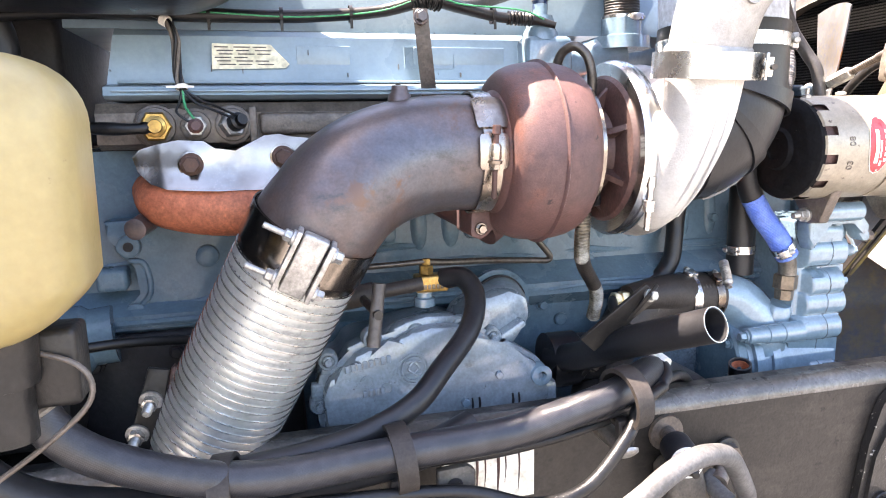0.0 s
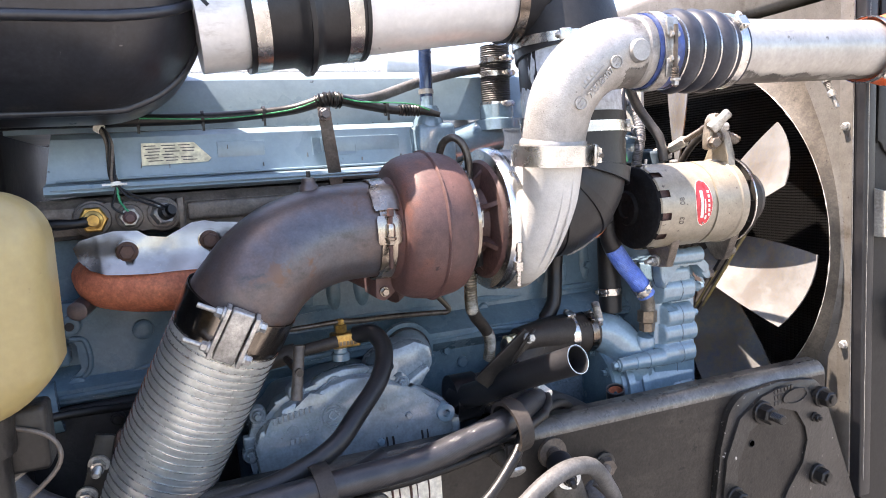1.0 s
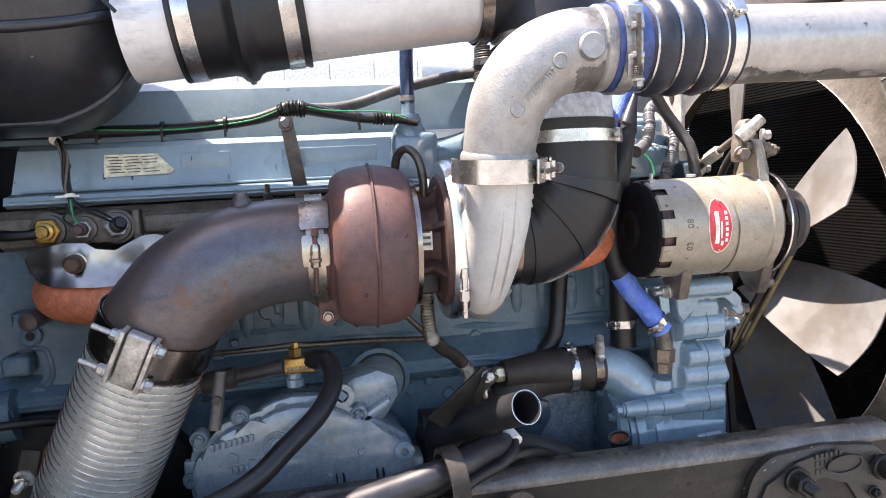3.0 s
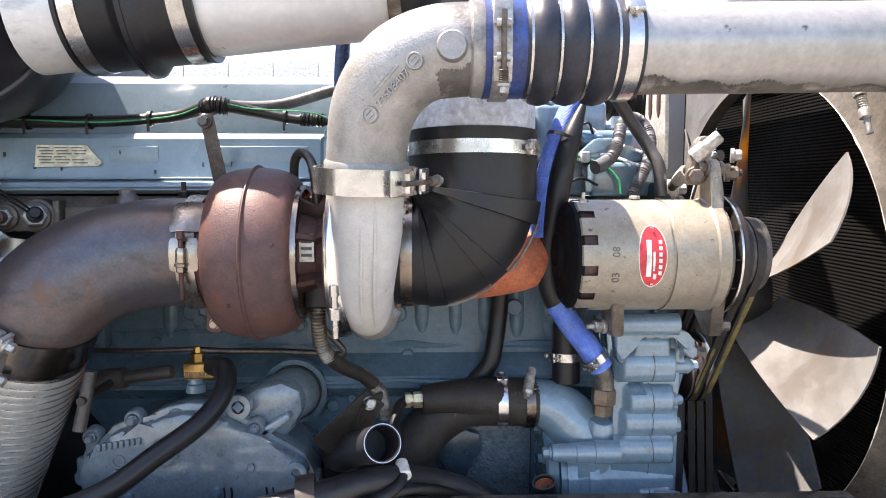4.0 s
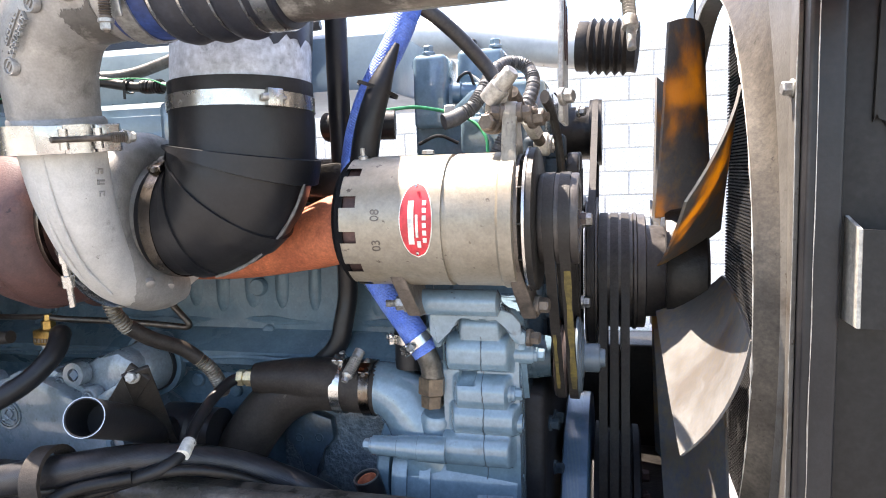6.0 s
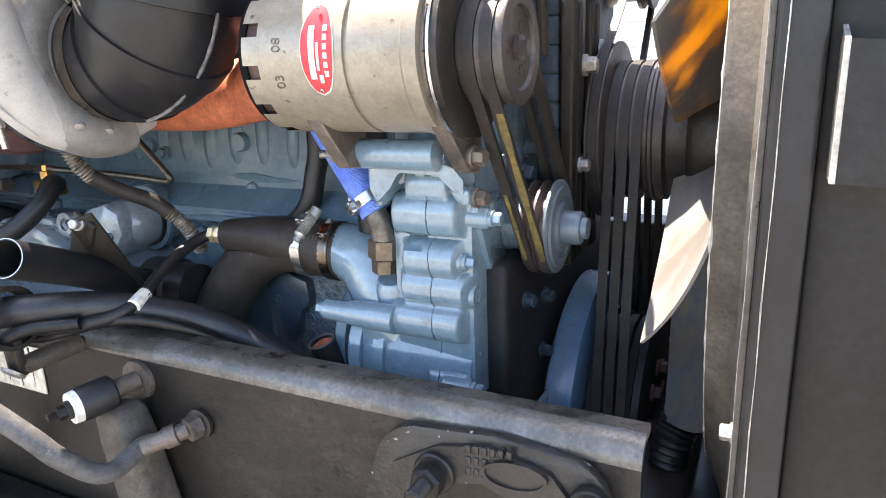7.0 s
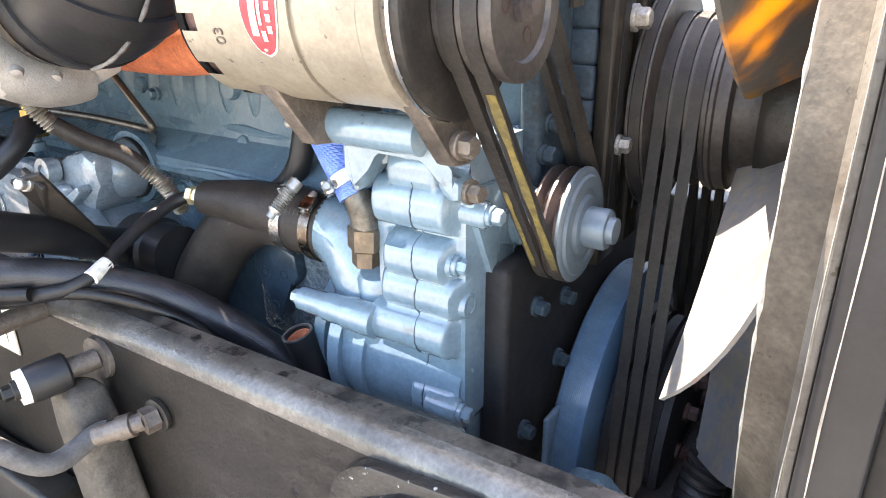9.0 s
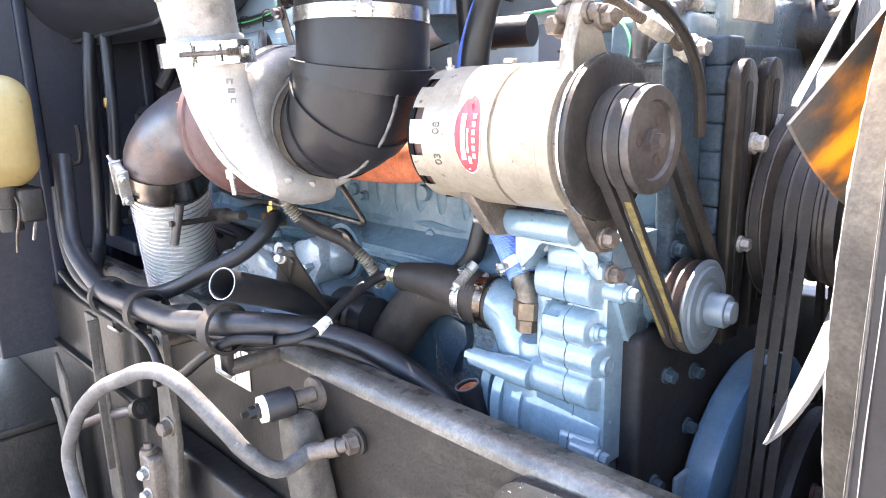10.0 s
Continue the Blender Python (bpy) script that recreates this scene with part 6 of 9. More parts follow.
    for k in range(8):
        q = math.tau * k / 8 + 0.2
        bolt(g, (0.943, 1.125 + 0.076 * math.cos(q), 0.980 + 0.076 * math.sin(q)), (-1, 0, 0), 0.013, BLUE)
    for x in (0.985, 1.020):
        b = ring(bmesh.new(), (x, 1.115, 0.972), (1, 0, 0), 0.080, 0.016, 0.010, 44)
        part("rib", b, BLUE_LIGHT, g)
    part("gallery_tube", lathe(bmesh.new(), (0.945, 1.025, 1.046), (1, 0, 0), [(0, 0.009), (0.003, 0.0140), (0.040, 0.0150), (0.041, 0.0165), (0.070, 0.0170), (0.071, 0.0185), (0.11, 0.019)], 26), BLUE_LIGHT, g)
    bolt(g, (0.946, 1.025, 1.046), (-1, 0, 0), 0.015, BLUE_LIGHT)
    # inlet elbow to the hose
    part("inlet", tube(bmesh.new(), [(0.905, 1.10, 1.104), (0.940, 1.10, 1.104), (0.975, 1.097, 1.090), (1.003, 1.093, 1.055), (1.015, 1.09, 1.00)], [0.036, 0.041, 0.047, 0.053, 0.058], 36, 8), BLUE_LIGHT, g)
    part("inlet_boss", lathe(bmesh.new(), (1.035, 1.055, 1.085), (0.05, -0.3, 1), [(-0.04, 0.027), (0.0, 0.024), (0.006, 0.019)], 24), BLUE_LIGHT, g)
    # front flange strip and bolts
    part("front_flange", slab(bmesh.new(), [(1.045, 1.205), (1.038, 1.185), (1.048, 1.165), (1.060, 1.14), (1.078, 1.105), (1.085, 1.085), (1.105, 1.065), (1.12, 1.075), (1.125, 1.12), (1.12, 1.20)], "x", 1.150, 1.164, 0.004), BLUE_LIGHT, g)
    for y, z, x in ((1.037, 1.127, 1.143), (1.102, 1.080, 1.164), (1.050, 1.179, 1.172), (1.031, 0.965, 1.152)):
        part("bolt_boss", lathe(bmesh.new(), (x - 0.035, y, z), (1, 0, 0), [(0, 0.0135), (0.034, 0.0135), (0.037, 0.0115)], 20), BLUE_LIGHT, g)
        bolt(g, (x + 0.004, y, z), (1, 0, 0), 0.0145, BLUE_LIGHT)
    part("bore", lathe(bmesh.new(), (1.150, 1.045, 1.083), (1, 0, 0), [(0, 0.014), (0.008, 0.013), (0.008, 0.009), (0.0, 0.008)], 18), BLUE_LIGHT, g)
    # drive pulley
    p = thing("pump_pulley", "blue-grey two-groove pulley with a stepped hub", "pulley", (1.23, 1.14, 1.11))
    c = (1.190, 1.142, 1.152)
    part("shaft_housing", lathe(bmesh.new(), (1.160, 1.142, 1.152), (1, 0, 0), [(0, 0.034), (0.03, 0.030)], 24), BLUE, p)
    prof = [(0, 0.0595), (0.003, 0.0595), (0.005, 0.057), (0.0052, 0.052), (0.0080, 0.050), (0.0085, 0.040), (0.0062, 0.038), (0.0065, 0.032), (0.010, 0.029), (0.011, 0.021), (0.030, 0.021), (0.033, 0.019), (0.033, 0.014), (0.040, 0.013)]
    part("front_disc", lathe(bmesh.new(), (1.226, c[1], c[2]), (1, 0, 0), [(-0.002, 0.02)] + prof, 60), GREY_BLUE, p, "blue-grey front disc and hub")
    part("belt_sheave", lathe(bmesh.new(), (1.196, c[1], c[2]), (1, 0, 0), [(0, 0.02), (0, 0.056), (0.002, 0.0575), (0.0035, 0.0575), (0.0075, 0.047), (0.011, 0.047), (0.0150, 0.0575), (0.0175, 0.0575), (0.0220, 0.047), (0.0255, 0.047), (0.0285, 0.056), (0.0285, 0.02)], 60), RUST_BROWN, p, "rusty two-groove belt sheave")
    return c


GREY_BLUE = mat("grey_blue_pulley_paint", (0.118, 0.158, 0.192), 0.36, 0.15, (0.085, 0.112, 0.134), 7, 0.8, 200, 0.06, dirt=(0.065, 0.058, 0.050), dirt_scale=9, dirt_cut=0.63, mottle=0.06)


def belt_loop(bm, c0, r0, c1, r1, x, width, thick, n=24, split=None):
    """A V-belt round two pulleys, in the plane across the engine's axis."""
    a, b = Vector((c0[0], c0[1])), Vector((c1[0], c1[1]))
    d = b - a
    base = math.atan2(d.y, d.x)
    off = math.acos(max(-1, min(1, (r0 - r1) / d.length)))
    path = [(a.x + r0 * math.cos(t), a.y + r0 * math.sin(t), math.cos(t), math.sin(t)) for t in (base + off + (math.tau - 2 * off) * i / n for i in range(n + 1))]
    path += [(b.x + r1 * math.cos(t), b.y + r1 * math.sin(t), math.cos(t), math.sin(t)) for t in (base - off + 2 * off * i / n for i in range(n + 1))]
    rings = []
    for y, z, ny, nz in path:
        rings.append([(x - width * 0.36, y, z), (x + width * 0.36, y, z), (x + width / 2, y + ny * thick, z + nz * thick), (x - width / 2, y + ny * thick, z + nz * thick)])
    return skin(bm, rings, closed=True)


def build_belts(pc):
    for i in range(2):
        x = 1.2055 + 0.018 * i
        t = thing("alternator_belt", "worn black V-belt round alternator and pump pulleys", "belt", (x, 1.07, 1.1), "alternator belts")
        b = belt_loop(bmesh.new(), (AL.y, AL.z), 0.048, (pc[1], pc[2]), 0.052, x, 0.0125, 0.008)
        part("band", b, BELT, t, sharp=60)
        # yellow sheen painted as a strip along the outer run
        a0, b0 = Vector((AL.y, AL.z)), Vector((pc[1], pc[2]))
        d = (b0 - a0).normalized()
        nrm = Vector((d.y, -d.x))
        if nrm.x > 0:
            nrm = -nrm
        m = bmesh.new()
        vs = []
        for k in range(9):
            f = (0.12 if i else 0.55) + (0.86 if i else 0.43) * k / 8
            q = a0.lerp(b0, f) + nrm * (0.0565 + 0.0040 * f)
            half = (0.0038 if i else 0.0022) * (1.0 + 0.25 * math.sin(k * 2.1))
            vs.append([m.verts.new((x + off + (0.0016 if i else -0.002), q.x, q.y)) for off in (-half, half)])
        for v0, v1 in zip(vs, vs[1:]):
            m.faces.new((v0[0], v0[1], v1[1], v1[0]))
        part("yellow_sheen", m, YELLOW_SHEEN, t, "yellow sheen painted along the belt")


FAN = Vector((0, 1.372, 1.247))


def build_front():
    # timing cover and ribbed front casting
    f = thing("gear_case", "grimy front gear case with its shade painted in and a ribbed blue edge", "gear case", (1.18, 1.4, 0.75))
    # case and ribs take the darker blue because this front stands in shade
    part("case", box(bmesh.new(), 1.150, 1.176, 1.15, 1.66, 0.74, 1.475, 0.008), BLUE_SHADED, f)
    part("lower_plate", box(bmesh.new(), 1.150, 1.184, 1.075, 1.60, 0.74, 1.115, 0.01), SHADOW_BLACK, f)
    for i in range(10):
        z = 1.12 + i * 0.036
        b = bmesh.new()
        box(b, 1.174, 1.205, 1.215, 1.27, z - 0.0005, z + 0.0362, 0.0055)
        part("edge_rib", b, BLUE_SHADED, f)
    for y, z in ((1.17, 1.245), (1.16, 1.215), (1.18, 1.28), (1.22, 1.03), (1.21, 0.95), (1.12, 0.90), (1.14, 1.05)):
        bolt(f, (1.186 if z < 1.12 else 1.178, y, z), (1, -0.2, 0), 0.016, BLUE_SHADED)
    # long belts from crank to fan hub
    fp = thing("fan_pulley", "large worn grey multi-groove fan pulley", "pulley", (1.30, FAN.y, 1.1))
    pr, r = [(0, 0.03), (0, 0.129), (0.003, 0.129), (0.005, 0.121), (0.015, 0.121), (0.017, 0.129), (0.0195, 0.129), (0.021, 0.100)], 0.0985
    for k in range(3):
        h = 0.0215 + k * 0.0175
        pr += [(h, r), (h + 0.002, r), (h + 0.005, r - 0.008), (h + 0.0105, r - 0.008), (h + 0.014, r)]
    pr += [(0.0755, r), (0.078, r + 0.003), (0.082, r + 0.003), (0.084, r), (0.096, r), (0.098, r - 0.006), (0.098, 0.05)]
    part("rim", lathe(bmesh.new(), (1.232, FAN.y, FAN.z), (1, 0, 0), pr, 72), PULLEY, fp)
    part("hub", lathe(bmesh.new(), (1.325, FAN.y, FAN.z), (1, 0, 0), [(0, 0.08), (0.03, 0.078), (0.05, 0.07), (0.07, 0.07)], 40), PULLEY, fp)
    cd = (1.375, 0.802)
    d = thing("vibration_damper", "blue-painted crankshaft vibration damper with a machined rim", "damper", (1.22, 1.37, 0.59))
    part("rim", lathe(bmesh.new(), (1.195, cd[0], cd[1]), (1, 0, 0), [(0, 0.10), (0, 0.208), (0.003, 0.212), (0.041, 0.212), (0.044, 0.208), (0.044, 0.10)], 84), BLUE_DAMPER, d)
    for k in range(10):
        part("machined_line", ring(bmesh.new(), (1.204 + k * 0.0022, cd[0], cd[1]), (1, 0, 0), 0.2114, 0.0009, 0.0009, 84), BLUE_LIGHT, d)
    part("crank_pulley", lathe(bmesh.new(), (1.245, cd[0], cd[1]), (1, 0, 0), [(0, 0.12), (0.0, 0.158), (0.012, 0.158), (0.014, 0.148), (0.026, 0.146), (0.028, 0.152), (0.031, 0.146), (0.044, 0.146), (0.047, 0.152), (0.050, 0.146), (0.062, 0.146), (0.065, 0.156), (0.075, 0.156), (0.078, 0.150), (0.078, 0.03)], 60), SHADOW_BLACK, d)
    for k in range(8):
        q = math.tau * k / 8
        bolt(d, (1.325, cd[0] + 0.07 * math.cos(q), cd[1] + 0.07 * math.sin(q)), (1, 0, 0), 0.018, DARK_IRON)
    part("cover_bolt_strip", box(bmesh.new(), 1.196, 1.204, 1.15, 1.19, 0.76, 0.90, 0.004), BLUE_LIGHT, d)
    for i in range(3):
        x = 1.2612 + i * 0.0175
        t = thing("fan_belt", "dusty black V-belt from crankshaft to fan pulley", "belt", (x, 1.37, 0.7), "fan belts")
        part("band", belt_loop(bmesh.new(), (FAN.y, FAN.z), 0.0925, cd, 0.146, x, 0.0130, 0.009, 36), BELT, t, sharp=60)
    # upper accessory: black compressor with its pulley and belt
    a = thing("ac_compressor", "black refrigerant compressor with a belt pulley", "compressor", (1.2, 1.6, 1.40))
    part("body", lathe(bmesh.new(), (1.07, 1.62, 1.50), (1, 0, 0), [(0, 0.05), (0.01, 0.062), (0.10, 0.066), (0.12, 0.055), (0.16, 0.055)], 28), BLACK_STEEL, a)
    part("pulley", lathe(bmesh.new(), (1.230, 1.62, 1.50), (1, 0, 0), [(0, 0.04), (0, 0.068), (0.006, 0.068), (0.012, 0.060), (0.018, 0.068), (0.024, 0.068), (0.025, 0.03)], 40), BLACK_STEEL, a)
    for k in range(5):
        part("fin", box(bmesh.new(), 1.09 + k * 0.022, 1.10 + k * 0.022, 1.55, 1.69, 1.555, 1.58, 0.003), BLACK_STEEL, a)
    bolt(a, (1.21, 1.56, 1.54), (1, -0.3, 0), 0.016)
    t = thing("compressor_belt", "thin black belt down from the compressor pulley", "belt", (1.247, 1.55, 1.4))
    part("band", belt_loop(bmesh.new(), (1.62, 1.50), 0.061, (FAN.y, FAN.z), 0.121, 1.2420, 0.012, 0.0075, 30), BELT, t, sharp=60)
    # dark slotted plate on the casting
    s = thing("slotted_bracket", "pale steel bracket with a slot rising above the alternator", "bracket", (1.21, 1.36, 1.45))
    part("plate", slab(bmesh.new(), [(1.245, 1.50), (1.365, 1.50), (1.365, 1.60), (1.350, 1.73), (1.262, 1.73), (1.250, 1.62)], "x", 1.194, 1.202, 0.002), PALE_STEEL, s)
    for y in (1.275, 1.322):
        # slots are dark slabs set in the plate, their shade painted
        part("slot", slab(bmesh.new(), [(y, 1.612)] + [(y + 0.009 + 0.009 * math.cos(q), 1.680 + 0.014 * math.sin(q)) for q in (math.pi - math.pi * i / 6 for i in range(7))] + [(y + 0.018, 1.612), (y + 0.009, 1.598)], "x", 1.192, 1.204, 0.001), DARK_IRON, s)
    g = thing("belt_guard", "dark vertical belt guard bars with bolts", "guard", (1.225, 1.3, 1.1))
    for y, top in ((1.210, 1.425), (1.300, 1.428)):
        part("bar", slab(bmesh.new(), [(y, 1.08), (y, top)] + arc(y + 0.027, top, 0.027, 180, 0, 10) + [(y + 0.054, 1.08)], "x", 1.208, 1.226, 0.004), BLACK_STEEL, g)
        # black strip on the bar paints the shaded slot
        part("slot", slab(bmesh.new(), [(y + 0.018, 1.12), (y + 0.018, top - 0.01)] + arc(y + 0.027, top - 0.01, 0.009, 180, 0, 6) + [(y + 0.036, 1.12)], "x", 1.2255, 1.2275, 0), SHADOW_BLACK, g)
    bolt(g, (1.228, 1.257, 1.345), (1, 0, 0), 0.020, ZINC)
    bolt(g, (1.228, 1.345, 1.365), (1, 0, 0), 0.020, ZINC)
    bolt(g, (1.228, 1.240, 1.215), (1, 0, 0), 0.016, ZINC)


def build_fan():
    f = thing("radiator_fan", "eight-bladed amber nylon radiator fan at rest", "fan", (1.39, FAN.y, 0.86))
    part("hub", lathe(bmesh.new(), (1.36, FAN.y, FAN.z), (1, 0, 0), [(0, 0.05), (0.0, 0.105), (0.01, 0.11), (0.06, 0.11), (0.065, 0.10), (0.066, 0.03)], 48), BLACK_STEEL, f, "dark steel fan hub")
    b = bmesh.new()
    n = 9
    top = []
    for i in range(n):
        u = i / (n - 1)
        r = 0.10 + 0.309 * u
        half = radians(18.5 - 7.1 * u)
        row = []
        for k in range(9):
            v = k / 8 * 2 - 1
            q = half * v
            bow = 0.010 * (1 - v * v)
            x = 1.392 - (0.048 - 0.013 * u) * v + bow
            rr = r + (0.006 * (1 - v * v) if i == n - 1 else 0)
            row.append((x, -rr * math.cos(q), -rr * math.sin(q)))
        top.append(row)
    va = [[b.verts.new(p) for p in row] for row in top]
    vb = [[b.verts.new((p[0] + 0.0035, p[1], p[2])) for p in row] for row in top]
    for i in range(n - 1):
        for k in range(8):
            b.faces.new((va[i][k], va[i][k + 1], va[i + 1][k + 1], va[i + 1][k]))
            b.faces.new((vb[i][k], vb[i + 1][k], vb[i + 1][k + 1], vb[i][k + 1]))
        b.faces.new((va[i][0], va[i + 1][0], vb[i + 1][0], vb[i][0]))
        b.faces.new((va[i][8], vb[i][8], vb[i + 1][8], va[i + 1][8]))
    for k in range(8):
        b.faces.new((va[-1][k], va[-1][k + 1], vb[-1][k + 1], vb[-1][k]))
        b.faces.new((va[0][k], vb[0][k], vb[0][k + 1], va[0][k + 1]))
    blade = mesh_of("blade", b, NYLON)
    for turn in BLADE_TURNS:
        place("blade", blade, f, Matrix.Translation((0, FAN.y, FAN.z)) @ Matrix.Rotation(radians(turn), 4, "X"))


BLADE_TURNS = (14.1, -31.0, -87.5, -131.5, -176.5, 143.5, 99.0, 58.0)


def build_radiator():
    s = thing("fan_shroud", "dusty grey sheet steel fan shroud with a round opening", "fan shroud", (1.44, 1.37, 0.7))
    b = bmesh.new()
    seg = 96
    def square(a, h0, h1, v0, v1):
        c, d = math.cos(a), math.sin(a)
        k = min((h1 if c > 0 else h0) / max(abs(c), 1e-6), (v1 if d > 0 else v0) / max(abs(d), 1e-6))
        return k * c, k * d
    def funnel(steps):
        rows = []
        for f, x in steps:
            row = []
            for i in range(seg):
                a = math.tau * i / seg
                y, z = square(a, 0.455, 0.455, 0.52, 0.52)
                k = 0.4430 / math.hypot(y, z)
                k = k + (1 - k) * f
                row.append((x, FAN.y + y * k, FAN.z + z * k))
            rows.append(row)
        return rows
    skin(b, funnel(((0.30, 1.4485), (0.62, 1.4535), (1.0, 1.456), (1.0, 1.462))), False)
    part("face", b, SHROUD, s, sharp=60)
    b = bmesh.new()
    skin(b, funnel(((0.0, 1.4240), (0.05, 1.4300), (0.16, 1.4420), (0.30, 1.4485))), False)
    part("flare", b, LIP, s, "brown dusty flare round the opening", sharp=60)
    b = bmesh.new()
    lathe(b, (1.424, FAN.y, FAN.z), (1, 0, 0), [(0.03, 0.4425), (0, 0.4410), (-0.0012, 0.4420), (0.0, 0.4430)], 96, cap=False)
    part("lip", b, LIP, s, "brown dusty rolled lip")
    edge = [(1.4228, FAN.y + 0.4420 * math.cos(q), FAN.z + 0.4420 * math.sin(q)) for q in (math.tau * k / 240 for k in range(240))]
    chips = [0.0004 + 0.0016 * random.random() ** 3 for _ in edge]
    part("chipped_edge", tube(bmesh.new(), edge + edge[:1], chips + chips[:1], 6, 1), PALE_STEEL, s, "bright chipped rim")
    part("side_flange", box(bmesh.new(), 1.4535, 1.4585, 0.905, 0.935, 0.74, 1.80, 0.001), SHROUD, s)
    # thin bright tubes paint the sunlit lines along two sheet edges
    for x0, y0 in ((1.4532, 0.9030), (1.4665, 0.8795)):
        row = [(x0 + random.uniform(-0.0005, 0.0005), y0, 0.74 + 0.053 * k) for k in range(21)]
        part("lit_edge", tube(bmesh.new(), row, [0.0007 * random.uniform(0.3, 1.2) for _ in row], 6, 2), ZINC, s, "thin sheet edge with its lit line painted bright")
    for z in (1.50, 1.035):
        bolt(s, (1.4535, 0.919, z), (-1, -0.1, 0), 0.013, ZINC)
    # far flange coloured near-black for the shade it stands in
    part("far_flange", box(bmesh.new(), 1.4535, 1.4585, 1.829, 2.20, 0.74, 1.80, 0.001), BLACK_PANEL, s, "far flange with its shade painted near-black")
    # core
    r = thing("radiator", "dark dusty radiator core behind the fan", "radiator", (1.55, 1.37, 0.7))
    part("backing", box(bmesh.new(), 1.545, 1.56, 0.95, 1.80, 0.74, 1.78, 0.002), CORE, r)
    tube_mesh = mesh_of("core_tube", box(bmesh.new(), 1.526, 1.546, 0, 0.0016, 0.745, 1.775, 0), CORE)
    for i in range(72):
        place("core_tube", tube_mesh, r, Matrix.Translation((0, 0.955 + i * 0.0117, 0)))
    verts, faces = [], []
    for k in range(150):
        z = 0.752 + k * 0.0068
        base = len(verts)
        for i in range(289):
            y = 0.955 + i * 0.00292
            wave = 0.0016 if i % 2 else -0.0016
            verts += [(1.5225, y, z + wave), (1.5225, y, z + wave + 0.0022), (1.535, y, z + wave + 0.0022)]
        for i in range(288):
            q = base + 3 * i
            faces += [(q, q + 3, q + 4, q + 1), (q + 1, q + 4, q + 5, q + 2)]
    fins = bpy.data.meshes.new("fin_pack")
    fins.from_pydata(verts, [], faces)
    fins.materials.append(CORE_FIN)
    tagged(place("fin_pack", fins, r), kind="stuff")
    part("top_tank", box(bmesh.new(), 1.47, 1.60, 0.92, 1.82, 1.78, 1.92, 0.02), SHROUD, r)
    # black side panel with its bent bracket
    p = thing("side_panel", "black-painted radiator side panel", "panel", (1.7, 0.9, 0.8))
    part("edge_strip", box(bmesh.new(), 1.459, 1.492, 0.882, 0.93, 0.70, 1.95, 0.004), RUBBER, p, "black rubber edge seal")
    part("sheet", box(bmesh.new(), 1.4925, 2.2, 0.905, 0.925, 0.62, 2.0, 0.003), BLACK_PANEL, p)
    part("pressing", slab(bmesh.new(), [(1.52, 1.46)] + arc(1.60, 1.50, 0.08, 200, 260, 6) + [(2.15, 1.40), (2.15, 1.96), (1.53, 1.96)], "y", 0.899, 0.9065, 0.003), BLACK_PANEL, p)
    k = thing("angle_bracket", "grey bent sheet bracket with a cable bolted to it", "bracket", (1.56, 0.88, 1.27))
    # flange coloured pale for the sun on it; the other faces stay black
    part("flange", slab(bmesh.new(), [(0.86, 1.268), (0.904, 1.268), (0.904, 1.372), (0.862, 1.362)], "x", 1.500, 1.5035, 0), PALE_STEEL, k)
    part("plate", slab(bmesh.new(), [(1.5035, 1.268), (1.66, 1.262), (1.66, 1.352), (1.5035, 1.362)], "y", 0.860, 0.8635, 0), BLACK_PANEL, k)
    part("top_fold", slab(bmesh.new(), [(1.5035, 0.8635), (1.66, 0.8635), (1.655, 0.904), (1.53, 0.904)], "z", 1.352, 1.3545, 0), BLACK_PANEL, k)
    part("washer", lathe(bmesh.new(), (1.557, 0.860, 1.297), (0, -1, 0), [(0, 0.0195), (0.003, 0.019), (0.005, 0.016), (0.005, 0.010)], 30), SHROUD, k)
    bolt(k, (1.557, 0.853, 1.297), (0.05, -1, 0), 0.018, STEEL, stud=0.004)
    part("cable", tube(bmesh.new(), [(1.565, 0.848, 1.295), (1.62, 0.845, 1.297), (1.75, 0.84, 1.315), (1.9, 0.84, 1.335)], 0.0035, 10, 6), ZINC, k)
    part("cable", tube(bmesh.new(), [(1.57, 0.86, 1.312), (1.63, 0.85, 1.322), (1.75, 0.845, 1.35), (1.9, 0.84, 1.38)], 0.004, 10, 6), LOOM, k)
    u = thing("rubber_mount", "cracked black rubber mount on the radiator side panel", "mount", (1.62, 0.88, 1.08))
    part("block", box(bmesh.new(), 1.588, 1.70, 0.86, 0.906, 1.055, 1.13, 0.014), RUBBER_DUSTY, u)
    part("lug", lathe(bmesh.new(), (1.59, 0.862, 1.105), (0.2, -1, 0.1), [(0, 0.016), (0.014, 0.015), (0.016, 0.012)], 20), RUBBER_DUSTY, u)
    part("lower_block", box(bmesh.new(), 1.578, 1.61, 0.865, 0.906, 1.02, 1.085, 0.010), RUBBER_DUSTY, u)


CORE_FIN = mat("radiator_fin", (0.0125, 0.0120, 0.0115), 0.42, 0.3, (0.0075, 0.0072, 0.0070), 30, 0.8, 300, 0.1)


